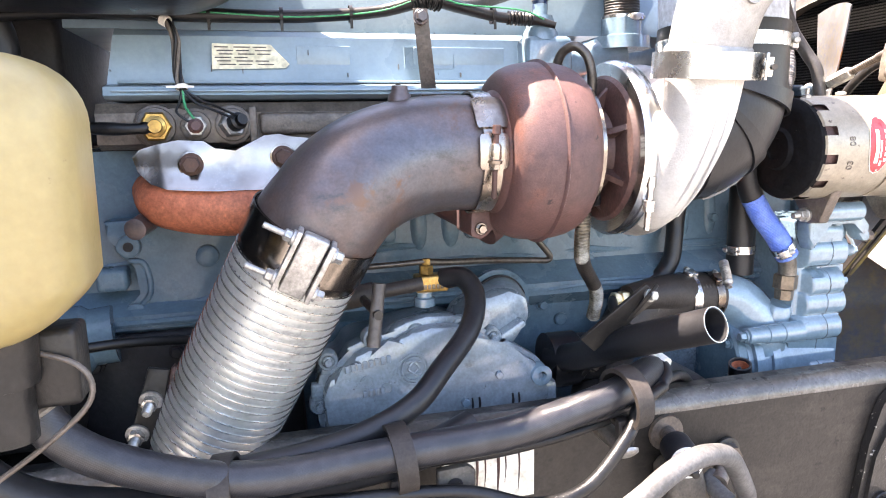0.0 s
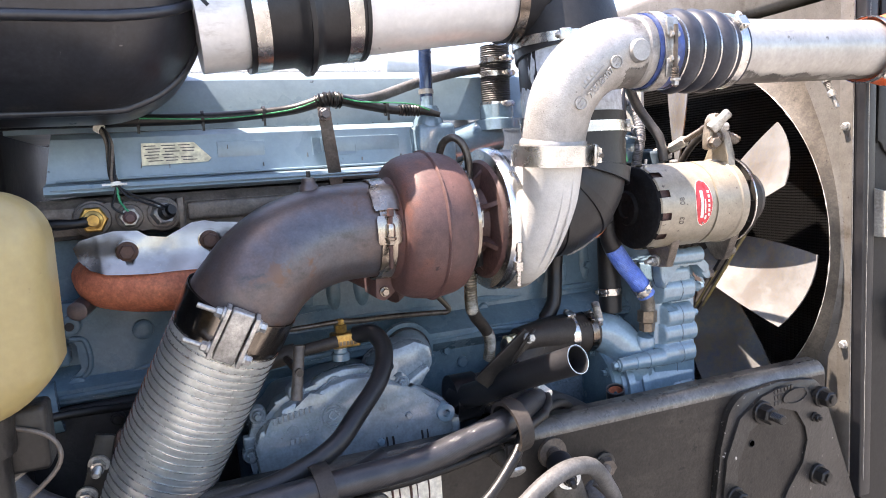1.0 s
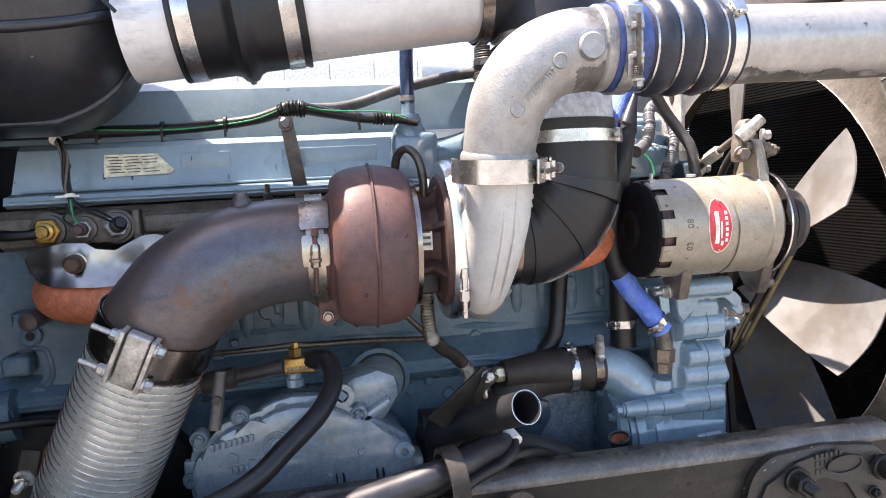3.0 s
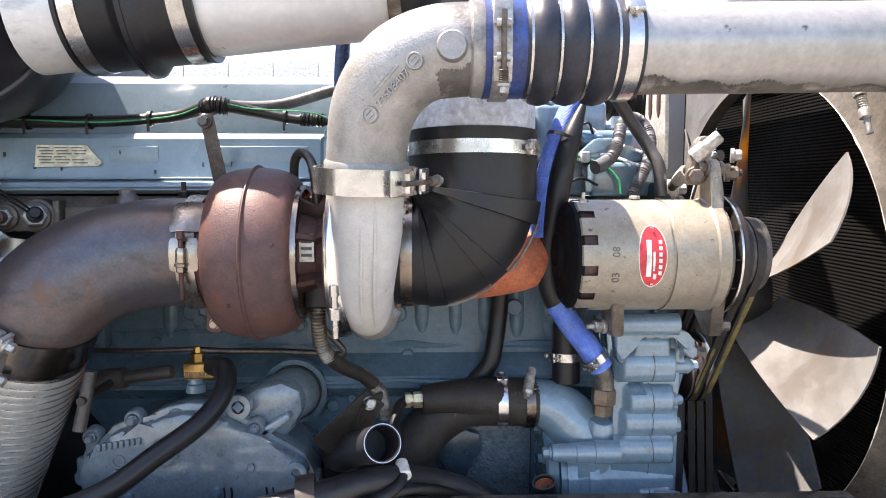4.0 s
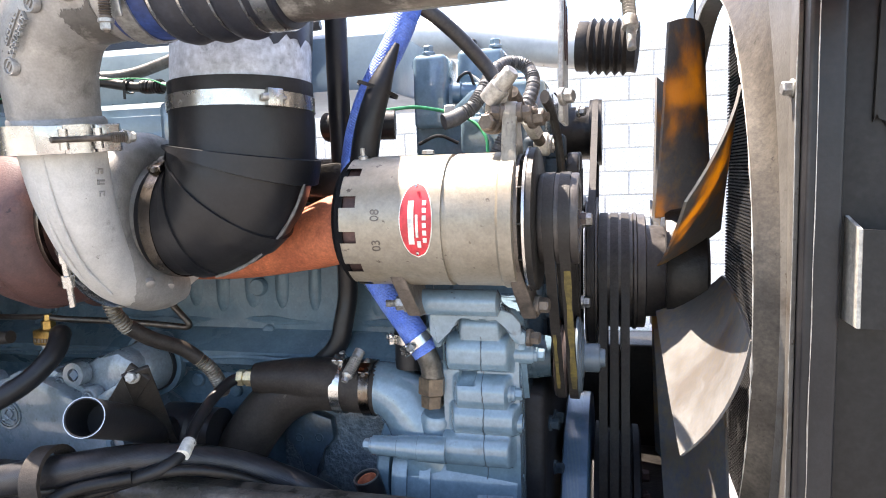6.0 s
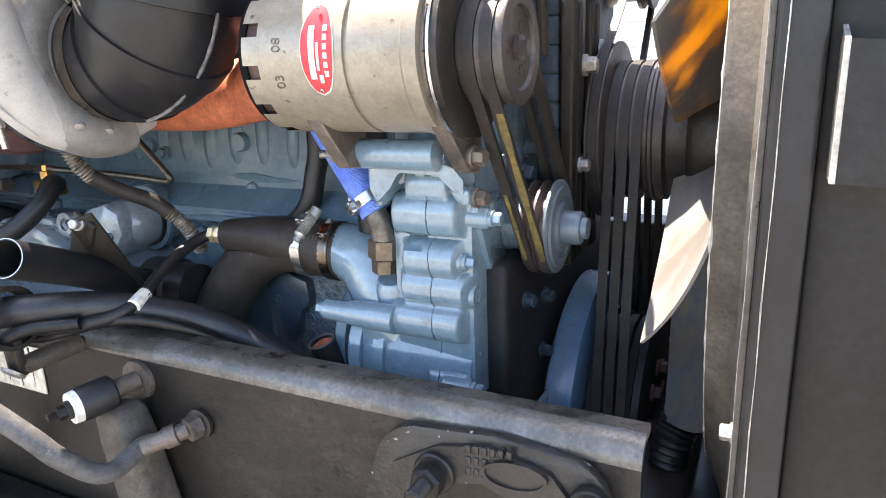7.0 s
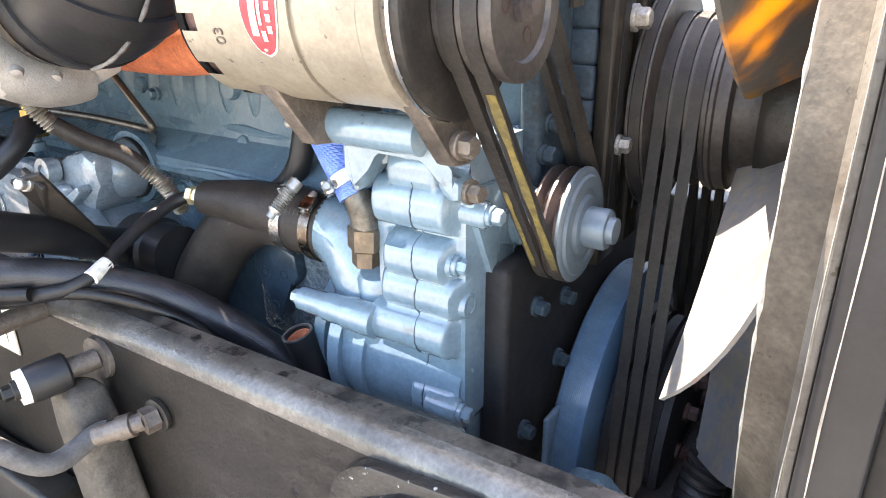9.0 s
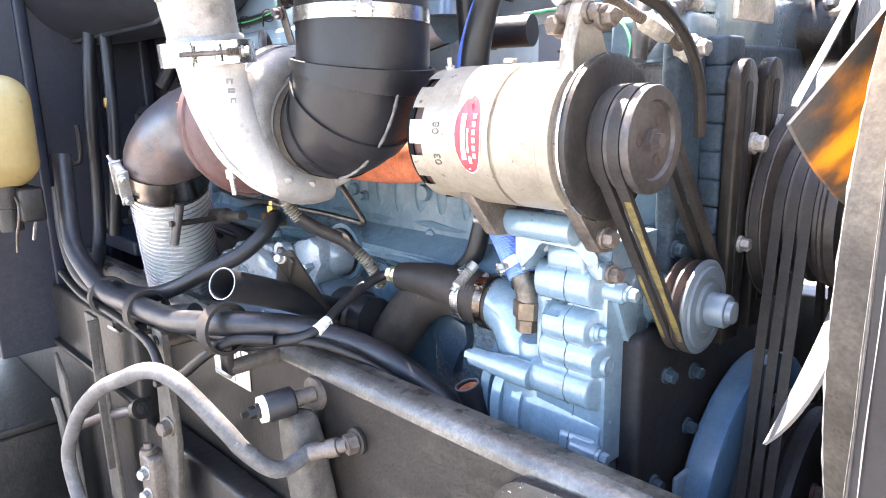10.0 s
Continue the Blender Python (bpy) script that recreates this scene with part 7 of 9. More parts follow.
# ---- pumps, hoses and wiring ----
def build_cooler():
    c = thing("oil_cooler_cover", "blue cast cover with bolts and a raised round emblem", "cast cover", (0.4, 1.0, 0.98))
    ears = ((0.233, 1.083), (0.298, 1.111), (0.364, 1.113), (0.433, 1.116), (0.483, 1.095), (0.483, 1.044), (0.218, 1.018))
    out = [(0.216, 0.985), (0.211, 1.035), (0.222, 1.066), (0.250, 1.076), (0.262, 1.100), (0.282, 1.108), (0.316, 1.110), (0.332, 1.122), (0.350, 1.130), (0.380, 1.136), (0.420, 1.134), (0.450, 1.122), (0.478, 1.104), (0.500, 1.086), (0.530, 1.072), (0.560, 1.052), (0.575, 1.02), (0.578, 0.985), (0.50, 0.972), (0.30, 0.966), (0.245, 0.968)]
    face = [(0.400 + (x - 0.400) * 0.945, 1.045 + (z - 1.045) * 0.90) for x, z in out]
    for x, z in ears[:5] + ears[6:]:
        part("ear", lathe(bmesh.new(), (x, 1.030, z), (0, -1, 0), [(0, 0.0150), (0.016, 0.0148), (0.019, 0.0125)], 24), BLUE_MID, c)
        part("ear_web", box(bmesh.new(), x - 0.011, x + 0.011, 1.013, 1.03, min(z, 1.075) - 0.014, max(z, 1.05), 0.004), BLUE_MID, c)
    part("flange", slab(bmesh.new(), out, "y", 1.014, 1.045, 0.004), BLUE_MID, c)
    part("face", slab(bmesh.new(), face, "y", 0.988, 1.018, 0.010), BLUE_MID, c)
    part("lower_step", slab(bmesh.new(), [(0.222, 0.955), (0.225, 1.0), (0.30, 1.010), (0.40, 1.008), (0.50, 1.026), (0.585, 1.02), (0.585, 0.955)], "y", 0.997, 1.05, 0.010), BLUE_MID, c)
    part("body", slab(bmesh.new(), [((x - 0.4) * 0.96 + 0.4, (z - 1.05) * 0.92 + 1.045) for x, z in out], "y", 1.04, 1.16, 0.008), BLUE_MID, c)
    for x, z in ears:
        y = 0.995 if (x, z) == (0.483, 1.044) else 1.014
        part("bolt_boss", lathe(bmesh.new(), (x, y + 0.003, z), (0, -1, 0), [(0, 0.0115), (0.004, 0.0110), (0.006, 0.0095)], 20), BLUE_MID, c)
        bolt(c, (x, y - 0.003, z), (0, -1, 0), 0.0115, BLUE_MID)
    for x, z in ((0.299, 1.0), (0.430, 1.007)):
        part("bolt_boss", lathe(bmesh.new(), (x, 1.0, z), (0, -1, 0), [(0, 0.0155), (0.0065, 0.0145), (0.007, 0.011)], 20), SHADOW_BLACK, c)
        bolt(c, (x, 0.991, z), (0, -1, 0), 0.013, BLUE_LIGHT)
    part("open_boss", lathe(bmesh.new(), (0.551, 1.0, 1.036), (0, -1, 0), [(0, 0.018), (0.018, 0.016), (0.019, 0.013), (0.019, 0.007), (0.004, 0.006)], 22), BLUE_LIGHT, c)
    emblem = part("emblem", ring(bmesh.new(), (0.353, 0.987, 1.068), (0, -1, 0), 0.021, 0.004, 0.0025, 36), BLUE_MID, c)
    part("emblem", ring(bmesh.new(), (0.353, 0.987, 1.068), (0, -1, 0), 0.0165, 0.004, 0.0020, 36), BLUE_MID, c)
    for x, w in ((0.505, 0.004), (0.515, 0.003), (0.452, 0.004), (0.441, 0.003)):
        b = tube(bmesh.new(), [(x, 0.9868, 1.012), (x + 0.001, 0.9866, 1.000), (x - 0.001, 0.9868, 0.984)], [w * 0.4, w * 0.5, w * 0.3], 8, 4)
        part("oil_run", b, SHADOW_BLACK, c, "black oil run down the cover")
    b = bmesh.new()
    for s in (-1, 1):
        tube(b, [(0.353 + s * 0.011, 0.9865, 1.077), (0.353 + s * 0.002, 0.9865, 1.079), (0.353 - s * 0.008, 0.9865, 1.068), (0.353 + s * 0.004, 0.9865, 1.059), (0.353 + s * 0.012, 0.9865, 1.059)], 0.0018, 8, 5)
    part("emblem_scroll", b, BLUE_MID, emblem)
    for k in range(8):
        part("cast_mark", box(bmesh.new(), 0.254 + k * 0.0085, 0.2602 + k * 0.0085, 0.9830, 0.9885, 1.072 + k * 0.0013, 1.083 + k * 0.0013, 0.0012), BLUE_MID, c)
    for k in range(4):
        part("cast_mark", box(bmesh.new(), 0.278 + k * 0.0085, 0.284 + k * 0.0085, 0.9830, 0.9885, 1.033 + k * 0.001, 1.043 + k * 0.001, 0.0012), BLUE_MID, c)
    part("small_oval", ring(bmesh.new(), (0.285, 0.9875, 1.055), (0, -1, 0), 0.008, 0.004, 0.002, 24), BLUE_MID, c)
    part("small_oval", ring(bmesh.new(), (0.313, 0.9875, 1.043), (0, -1, 0), 0.007, 0.004, 0.002, 24), BLUE_MID, c)
    web = [(0.425, 1.095), (0.440, 1.132), (0.480, 1.152), (0.520, 1.162), (0.552, 1.148), (0.556, 1.112), (0.530, 1.072), (0.500, 1.058), (0.465, 1.070)]
    part("neck", slab(bmesh.new(), web, "y", 1.034, 1.12, 0.016), BLUE_MID, c)
    part("neck_port", lathe(bmesh.new(), (0.526, 1.17, 1.122), (0, -1, 0), [(0, 0.046), (0.065, 0.044), (0.095, 0.038), (0.115, 0.026), (0.122, 0.010)], 40), BLUE_MID, c)
    part("neck_ring", ring(bmesh.new(), (0.526, 1.118, 1.122), (0, -1, 0), 0.044, 0.014, 0.011, 40), BLUE, c)
    part("port_seal", ring(bmesh.new(), (0.526, 1.108, 1.122), (0, -1, 0), 0.043, 0.008, 0.0035, 40), SHADOW_BLACK, c, "black seal round the port")
    part("gusset", slab(bmesh.new(), [(0.480, 1.075), (0.500, 1.078), (0.540, 1.108), (0.534, 1.118), (0.490, 1.092)], "y", 1.014, 1.04, 0.005), BLUE_MID, c)
    part("port_ring", ring(bmesh.new(), (0.459, 1.020, 1.128), (0, -1, 0.10), 0.010, 0.020, 0.009, 26), BLUE_MID, c)
    part("hex_plug", lathe(bmesh.new(), (0.459, 1.018, 1.128), (0, -1, 0.1), [(0, 0.009), (0.006, 0.009)], 4), BLUE_DAMPER, c)
    part("top_pipe", lathe(bmesh.new(), (0.385, 1.045, 1.145), (0, 0, 1), [(0, 0.016), (0.012, 0.016), (0.014, 0.012), (0.03, 0.012)], 18), BLUE_LIGHT, c)
    part("drain_hub", lathe(bmesh.new(), (0.59, 1.06, 1.03), (1, 0, 0), [(0, 0.045), (0.05, 0.045), (0.055, 0.04), (0.09, 0.04)], 28), RUBBER, c, "black rubber sleeve")
    # brass tee with its lines
    t = thing("brass_tee", "brass tee fitting with thin oil lines", "fitting", (0.39, 1.045, 1.165))
    part("hexagon", lathe(bmesh.new(), (0.385, 1.045, 1.166), (0, 0, 1), [(0, 0.014), (0.012, 0.014), (0.014, 0.011)], 6), ZINC, t)
    part("body", box(bmesh.new(), 0.369, 0.419, 1.028, 1.056, 1.168, 1.194, 0.004), BRASS, t)
    for k in range(6):
        part("stamp_bar", box(bmesh.new(), 0.374 + k * 0.0065, 0.3785 + k * 0.0065, 1.0268, 1.0285, 1.1735, 1.1805, 0.0003), BRASS_DIRTY, t)
    part("top_nut", lathe(bmesh.new(), (0.388, 1.044, 1.193), (0, 0, 1), [(0, 0.011), (0.014, 0.011), (0.015, 0.007), (0.024, 0.006)], 6), BRASS, t)
    hose("oil_line", [(0.384, 1.044, 1.213), (0.42, 1.052, 1.208), (0.50, 1.080, 1.200), (0.580, 1.095, 1.192), (0.606, 1.097, 1.190), (0.612, 1.096, 1.196), (0.600, 1.094, 1.212), (0.545, 1.085, 1.275), (0.535, 1.06, 1.31)], 0.0052, BRASS_DULL, "thin brown steel oil line below the turbocharger", "pipe")
    hose("oil_line", [(0.384, 1.044, 1.213), (0.33, 1.045, 1.211), (0.24, 1.05, 1.210), (0.10, 1.08, 1.212)], 0.0045, BRASS_DULL, "thin brown steel oil line behind the flexible pipe", "pipe")
    # hose from the tee down to the rail
    hose("coolant_hose", [(0.412, 1.04, 1.186), (0.438, 1.015, 1.190), (0.447, 0.987, 1.166), (0.425, 0.948, 1.130), (0.372, 0.898, 1.096), (0.328, 0.864, 1.068), (0.268, 0.848, 1.046), (0.19, 0.842, 1.030), (0.06, 0.84, 1.02)], 0.0155, RUBBER, "black rubber hose curving down over the blue cover")
    # handle and stub
    h = thing("shutoff_valve", "grey shut-off valve with a round bar handle", "valve", (0.29, 1.0, 1.18))
    part("barrel", lathe(bmesh.new(), (0.25, 0.99, 1.178), (1, 0, 0.12), [(0, 0.016), (0.05, 0.016), (0.052, 0.010), (0.12, 0.010)], 18), RUBBER_DUSTY, h)
    part("handle", lathe(bmesh.new(), (0.281, 0.886, 1.140), (0.16, 0.18, 1), [(0, 0.0085), (0.080, 0.0085), (0.081, 0.007)], 14), PULLEY, h)
    part("stem", tube(bmesh.new(), [(0.288, 0.879, 1.182), (0.286, 0.93, 1.180), (0.282, 0.99, 1.180)], 0.006, 10, 3), BLACK_STEEL, h)


BRASS_DULL = mat("dull_brown_steel_tube", (0.10, 0.088, 0.075), 0.32, 0.7, (0.05, 0.042, 0.036), 30, 0.8, 200, 0.1)


def build_hoses():
    # big moulded coolant hose to the pump
    lower = hose("lower_radiator_hose", [(0.935, 1.10, 1.104), (0.87, 1.10, 1.106), (0.815, 1.10, 1.102), (0.765, 1.095, 1.076), (0.725, 1.085, 1.030), (0.695, 1.075, 0.975), (0.675, 1.07, 0.90)], 0.0405, RUBBER_DUSTY, "thick dusty black moulded coolant hose", seg=32)
    bar = mesh_of("print_bar", box(bmesh.new(), -0.0011, 0.0011, -0.0055, 0.0055, -0.0006, 0.0006, 0.0003), DUSTY)
    for k in range(8):
        u = k / 7
        c = Vector((0.800 - 0.055 * u, 1.098, 1.096 - 0.042 * u))
        w = Vector((0.12, -0.97, 0.22)).normalized()
        place("print_bar", bar, lower, aim(c + w * 0.0405, w, 0.0) @ Matrix.Rotation(radians(-38 + random.uniform(-8, 8)), 4, "Z") @ Matrix.Diagonal((1, random.uniform(0.6, 1.0), 1, 1)))
    for k in range(4):
        w = Vector((0, -0.80, 0.60))
        place("print_bar", bar, lower, aim(Vector((0.889 + 0.0065 * k, 1.10, 1.105)) + w * 0.0405, w) @ Matrix.Diagonal((1, random.uniform(0.45, 0.7), 1, 1)))
    u, v = Vector((0.74, 0.0, 0.67)), Vector((-0.67, 0.0, 0.74))
    c = Vector((0.776, 1.0605, 1.092))
    oval = []
    for k in range(25):
        q = math.tau * k / 24
        a0, b0 = math.copysign(abs(math.cos(q)) ** 0.4, math.cos(q)) * 0.029, math.copysign(abs(math.sin(q)) ** 0.7, math.sin(q)) * 0.010
        oval.append(c + u * a0 + v * b0 + Vector((0, 14.0 * b0 * b0, 0)))
    part("moulded_frame", tube(bmesh.new(), oval, 0.0011, 6, 1), RUBBER_DUSTY, lower)
    for row in (0.002, -0.0145):
        for k in range(7):
            q = c + u * (-0.022 + 0.0072 * k) + v * row + Vector((0, 14.0 * row * row, 0))
            place("print_bar", bar, lower, Matrix.Translation(q) @ Matrix((u, v, Vector((0, -1, 0)))).transposed().to_4x4() @ Matrix.Diagonal((1.3, 0.62, 1, 1)))
    y = thing("hose_branch", "black rubber branch with a brass hexagonal fitting", "fitting", (0.74, 1.08, 1.115))
    part("branch", tube(bmesh.new(), [(0.895, 1.098, 1.108), (0.855, 1.092, 1.114), (0.815, 1.083, 1.119), (0.775, 1.075, 1.121), (0.742, 1.07, 1.120)], [0.036, 0.0355, 0.032, 0.026, 0.0225], 28, 5), RUBBER_DUSTY, y)
    part("hexagon", lathe(bmesh.new(), (0.742, 1.07, 1.120), (-1, -0.1, 0), [(0, 0.0135), (0.014, 0.0135), (0.015, 0.010), (0.018, 0.010), (0.019, 0.013), (0.028, 0.013)], 6), BRASS_PALE, y, "pale brass hexagon")
    hose_clamp((0.875, 1.10, 1.106), (1, 0, 0), 0.0415, 0.016, (0, -0.3, 1), "bright worm-drive clamp on the coolant hose")
    c = hose_clamp((0.921, 1.10, 1.104), (1, 0, 0), 0.0412, 0.015, (0, -0.6, 0.8), "brassy worm-drive clamp with a spring bolt on the coolant hose", HEAT_STEEL)
    w = Vector((-0.25, -0.70, -0.70)).normalized()
    q = Vector((0.920, 1.060, 1.172))
    part("spring", lathe(bmesh.new(), q, w, [(0, 0.008), (0.012, 0.008), (0.013, 0.006)] + [(0.014 + i * 0.0016, 0.0085 if i % 2 else 0.0062) for i in range(18)] + [(0.044, 0.0075), (0.046, 0.005), (0.052, 0.005)], 16), ZINC, c, "coil spring on the clamp bolt")
    # elbow hose from the fitting, and the bent pipe with an open mouth
    hose("fitting_hose", [(0.716, 1.068, 1.120), (0.705, 1.05, 1.115), (0.700, 1.01, 1.10), (0.705, 0.96, 1.078), (0.715, 0.925, 1.063), (0.70, 0.885, 1.05), (0.64, 0.85, 1.04), (0.56, 0.82, 1.04), (0.45, 0.81, 1.035)], 0.0085, RUBBER, "thin black hose drooping from the branch fitting")
    # the sleeve's white is a painted sun fleck
    b = lathe(bmesh.new(), (0.712, 0.938, 1.068), (0.25, -1, -0.3), [(0, 0.0095), (0.028, 0.0095)], 14)
    solo("hose_sleeve", b, PALE, "sleeve on the thin black hose, its sun fleck painted white", "sleeve")
    p = thing("open_pipe", "black steel pipe with a bright cut mouth", "pipe", (0.66, 0.9, 1.07))
    part("pipe", tube(bmesh.new(), [(0.60, 1.06, 1.03), (0.622, 0.99, 1.058), (0.650, 0.90, 1.105), (0.6955, 0.776, 1.1615)], 0.0230, 32, 8, wall=0.0022), RUBBER, p)
    d = Vector((0.0455, -0.124, 0.0565)).normalized()
    part("mouth_rim", ring(bmesh.new(), Vector((0.6955, 0.776, 1.1615)) + d * 0.0005, d, 0.0221, 0.0010, 0.0010, 36), STEEL, p, "bright cut rim")
    # black straps and bracket near the pipe
    s = thing("hose_bracket", "black steel strap bracket beside the coolant hose", "bracket", (0.64, 1.02, 1.0))
    def flat_bar(name, a, b, wide, way):
        a, b = Vector(a), Vector(b)
        along = (b - a).normalized()
        across = along.cross(Vector(way)).normalized()
        up = across.cross(along)
        bar_mesh = box(bmesh.new(), -0.010, (b - a).length + 0.010, -wide / 2, wide / 2, -0.003, 0.003, 0.0015)
        bar_mesh.transform(Matrix.Translation(a) @ Matrix((along, across, up)).transposed().to_4x4())
        part(name, bar_mesh, BLACK_STEEL, s)
    flat_bar("strap", (0.674, 0.892, 1.175), (0.634, 0.990, 1.038), 0.034, (0.55, -0.75, 0.3))
    flat_bar("cross_strap", (0.672, 0.897, 1.173), (0.604, 0.926, 1.104), 0.034, (0.3, -0.9, 0.1))
    bolt(s, (0.671, 0.888, 1.174), (0.3, -1, 0.2), 0.013, ZINC)
    bolt(s, (0.634, 0.984, 1.042), (0.2, -1, 0.2), 0.014, BLACK_STEEL)
    # flexible oil drain from the turbocharger
    o = thing("oil_drain", "steel flexible oil drain line with black sleeve", "pipe", (0.62, 1.05, 1.1))
    coil = lambda s: 1.0 + 0.14 * math.sin(s * 1350)
    part("flex_upper", tube(bmesh.new(), [(0.596, 0.945, 1.315), (0.595, 0.943, 1.28), (0.597, 0.950, 1.245), (0.606, 0.968, 1.215)], 0.0100, 18, 70, ripple=coil), WIRE_BRASS, o)
    part("union", box(bmesh.new(), 0.578, 0.614, 0.925, 0.960, 1.298, 1.345, 0.004), RUBBER, o, "black union block")
    part("sleeve", tube(bmesh.new(), [(0.605, 0.966, 1.220), (0.622, 0.990, 1.198), (0.648, 1.025, 1.175), (0.665, 1.04, 1.155)], 0.0112, 16, 6), RUBBER_DUSTY, o)
    part("flex_lower", tube(bmesh.new(), [(0.664, 1.039, 1.156), (0.674, 1.05, 1.14), (0.680, 1.062, 1.118), (0.681, 1.075, 1.09)], 0.0100, 18, 60, ripple=coil), WIRE_BRASS, o)
    part("flange", lathe(bmesh.new(), (0.596, 0.945, 1.305), (0, 0, 1), [(0, 0.018), (0.012, 0.018), (0.014, 0.015), (0.03, 0.015)], 20), DARK_IRON, o)
    # black hose behind, from the head down to the block
    hose("coolant_hose", [(0.905, 1.06, 1.66), (0.900, 1.07, 1.55), (0.893, 1.09, 1.42), (0.880, 1.12, 1.33), (0.874, 1.135, 1.25), (0.868, 1.13, 1.205), (0.858, 1.125, 1.165), (0.830, 1.125, 1.135), (0.78, 1.14, 1.12)], 0.0155, RUBBER, "black coolant hose down past the orange manifold")
    # blue hose
    b = thing("blue_hose", "blue braided silicone hose with a brass elbow below", "hose", (0.98, 1.05, 1.19))
    part("upper_hose", tube(bmesh.new(), [(1.010, 1.085, 1.665), (0.990, 1.075, 1.615), (0.966, 1.062, 1.565), (0.948, 1.050, 1.52), (0.936, 1.042, 1.475), (0.930, 1.038, 1.43), (0.928, 1.040, 1.39)], 0.0175, 22, 8), BLUE_HOSE, b)
    part("black_sleeve", tube(bmesh.new(), [(0.996, 1.050, 1.600), (0.974, 1.038, 1.545), (0.957, 1.030, 1.485), (0.946, 1.032, 1.42), (0.942, 1.042, 1.36), (0.948, 1.042, 1.305), (0.964, 1.045, 1.272)], [0.004, 0.016, 0.0185, 0.0195, 0.0195, 0.0195, 0.0190], 22, 8), RUBBER, b)
    part("cable_tie", ring(bmesh.new(), (0.966, 1.050, 1.541), (0.4, 0.1, 1), 0.028, 0.005, 0.0016, 28), LOOM, b)
    part("cable_tie", ring(bmesh.new(), (0.944, 1.042, 1.43), (0.1, 0.1, 1), 0.0225, 0.005, 0.0016, 28), LOOM, b)
    part("lower_hose", tube(bmesh.new(), [(0.955, 1.042, 1.285), (0.978, 1.041, 1.25), (1.003, 1.036, 1.218), (1.028, 1.034, 1.180)], 0.0188, 22, 8), BLUE_HOSE, b)
    part("elbow", tube(bmesh.new(), [(1.020, 1.035, 1.192), (1.030, 1.036, 1.170), (1.034, 1.038, 1.150), (1.034, 1.040, 1.125)], 0.0150, 20, 6), ZINC_DIRTY, b, "dirty grey elbow")
    part("hexagon", lathe(bmesh.new(), (1.034, 1.040, 1.148), (-0.05, 0, -1), [(0, 0.0150), (0.003, 0.0200), (0.026, 0.0200), (0.029, 0.0160), (0.046, 0.0155)], 6), BRASS_DIRTY, b, "brown hexagon")
    hose_clamp((1.018, 1.0345, 1.197), (0.6, 0, -0.8), 0.0194, 0.013, (-0.6, -0.8, -0.3), "small worm-drive clamp on the blue hose")
    # short black hose with a clamp behind the elbow
    hose("bypass_hose", [(0.985, 1.10, 1.30), (0.985, 1.10, 1.24), (0.985, 1.10, 1.14)], 0.024, RUBBER, "short black bypass hose behind the pump")
    hose_clamp((0.985, 1.10, 1.185), (0, 0, 1), 0.0245, 0.014, (-1, -0.5, 0), "bright clamp on the bypass hose")
    # orange-lined stub above the rail
    s = thing("drain_stub", "cut black hose stub with an orange lining", "hose", (0.935, 1.03, 0.95))
    part("rubber", tube(bmesh.new(), [(0.95, 1.035, 0.93), (0.943, 1.03, 0.965), (0.936, 1.022, 0.998)], 0.0190, 24, 5, wall=0.004), RUBBER, s)
    part("lining", tube(bmesh.new(), [(0.95, 1.035, 0.945), (0.943, 1.03, 0.97), (0.9365, 1.0225, 0.994)], 0.0147, 24, 5, wall=0.001), ORANGE, s, "orange lining")
    part("rim", ring(bmesh.new(), (0.9357, 1.0218, 0.9988), (-0.2, -0.22, 0.95), 0.0165, 0.0014, 0.0024, 28), HOSE_GREY, s, "pale cut rim")
    # bundle lying along the rail
    hose("heater_hose", [(-0.12, 0.82, 1.30), (-0.095, 0.81, 1.20), (-0.06, 0.80, 1.11), (0.02, 0.80, 1.058), (0.13, 0.80, 1.030), (0.28, 0.80, 1.036), (0.43, 0.805, 1.040), (0.52, 0.815, 1.052), (0.60, 0.83, 1.066), (0.68, 0.90, 1.058), (0.76, 0.98, 1.02), (0.86, 1.03, 0.96), (0.92, 1.06, 0.90)], 0.0205, HOSE_WOVEN, "thick woven black heater hose along the rail", seg=24)
    hose("heater_hose", [(-0.20, 0.83, 1.22), (-0.17, 0.82, 1.12), (-0.11, 0.815, 1.045), (0.0, 0.815, 1.01), (0.14, 0.825, 1.000), (0.28, 0.832, 1.008), (0.34, 0.838, 1.018), (0.40, 0.86, 1.03)], 0.0205, RUBBER, "smooth black heater hose along the rail", seg=22)
    hose("cable", [(-0.18, 0.80, 1.02), (0.0, 0.79, 1.0), (0.2, 0.79, 0.995), (0.36, 0.785, 0.985), (0.45, 0.77, 0.962), (0.52, 0.77, 0.972), (0.585, 0.79, 1.02), (0.62, 0.82, 1.045), (0.68, 0.86, 1.05)], 0.0085, LOOM, "thin black cable drooping below the hoses", "cable")
    hose("cable", [(0.0, 0.83, 0.99), (0.3, 0.845, 0.995), (0.45, 0.84, 1.0), (0.60, 0.85, 1.02), (0.72, 0.90, 1.045), (0.80, 0.97, 1.0), (0.86, 1.02, 0.92)], 0.007, LOOM, "thin black cable among the hoses", "cable")
    for x, z, tw in ((0.598, 1.066, 0.3), (0.297, 1.030, 0.1), (0.10, 1.02, -0.3)):
        k = thing("hose_strap", "wide black rubber-lined strap clamp round the hoses", "strap", (x, 0.81, z - 0.05), "hose straps")
        ax = Vector((1, tw * 0.5, 0.1))
        part("loop", ring(bmesh.new(), (x, 0.818 if x > 0.5 else 0.812, z - 0.006), ax, 0.036, 0.024, 0.006, 32), RUBBER_DUSTY, k)
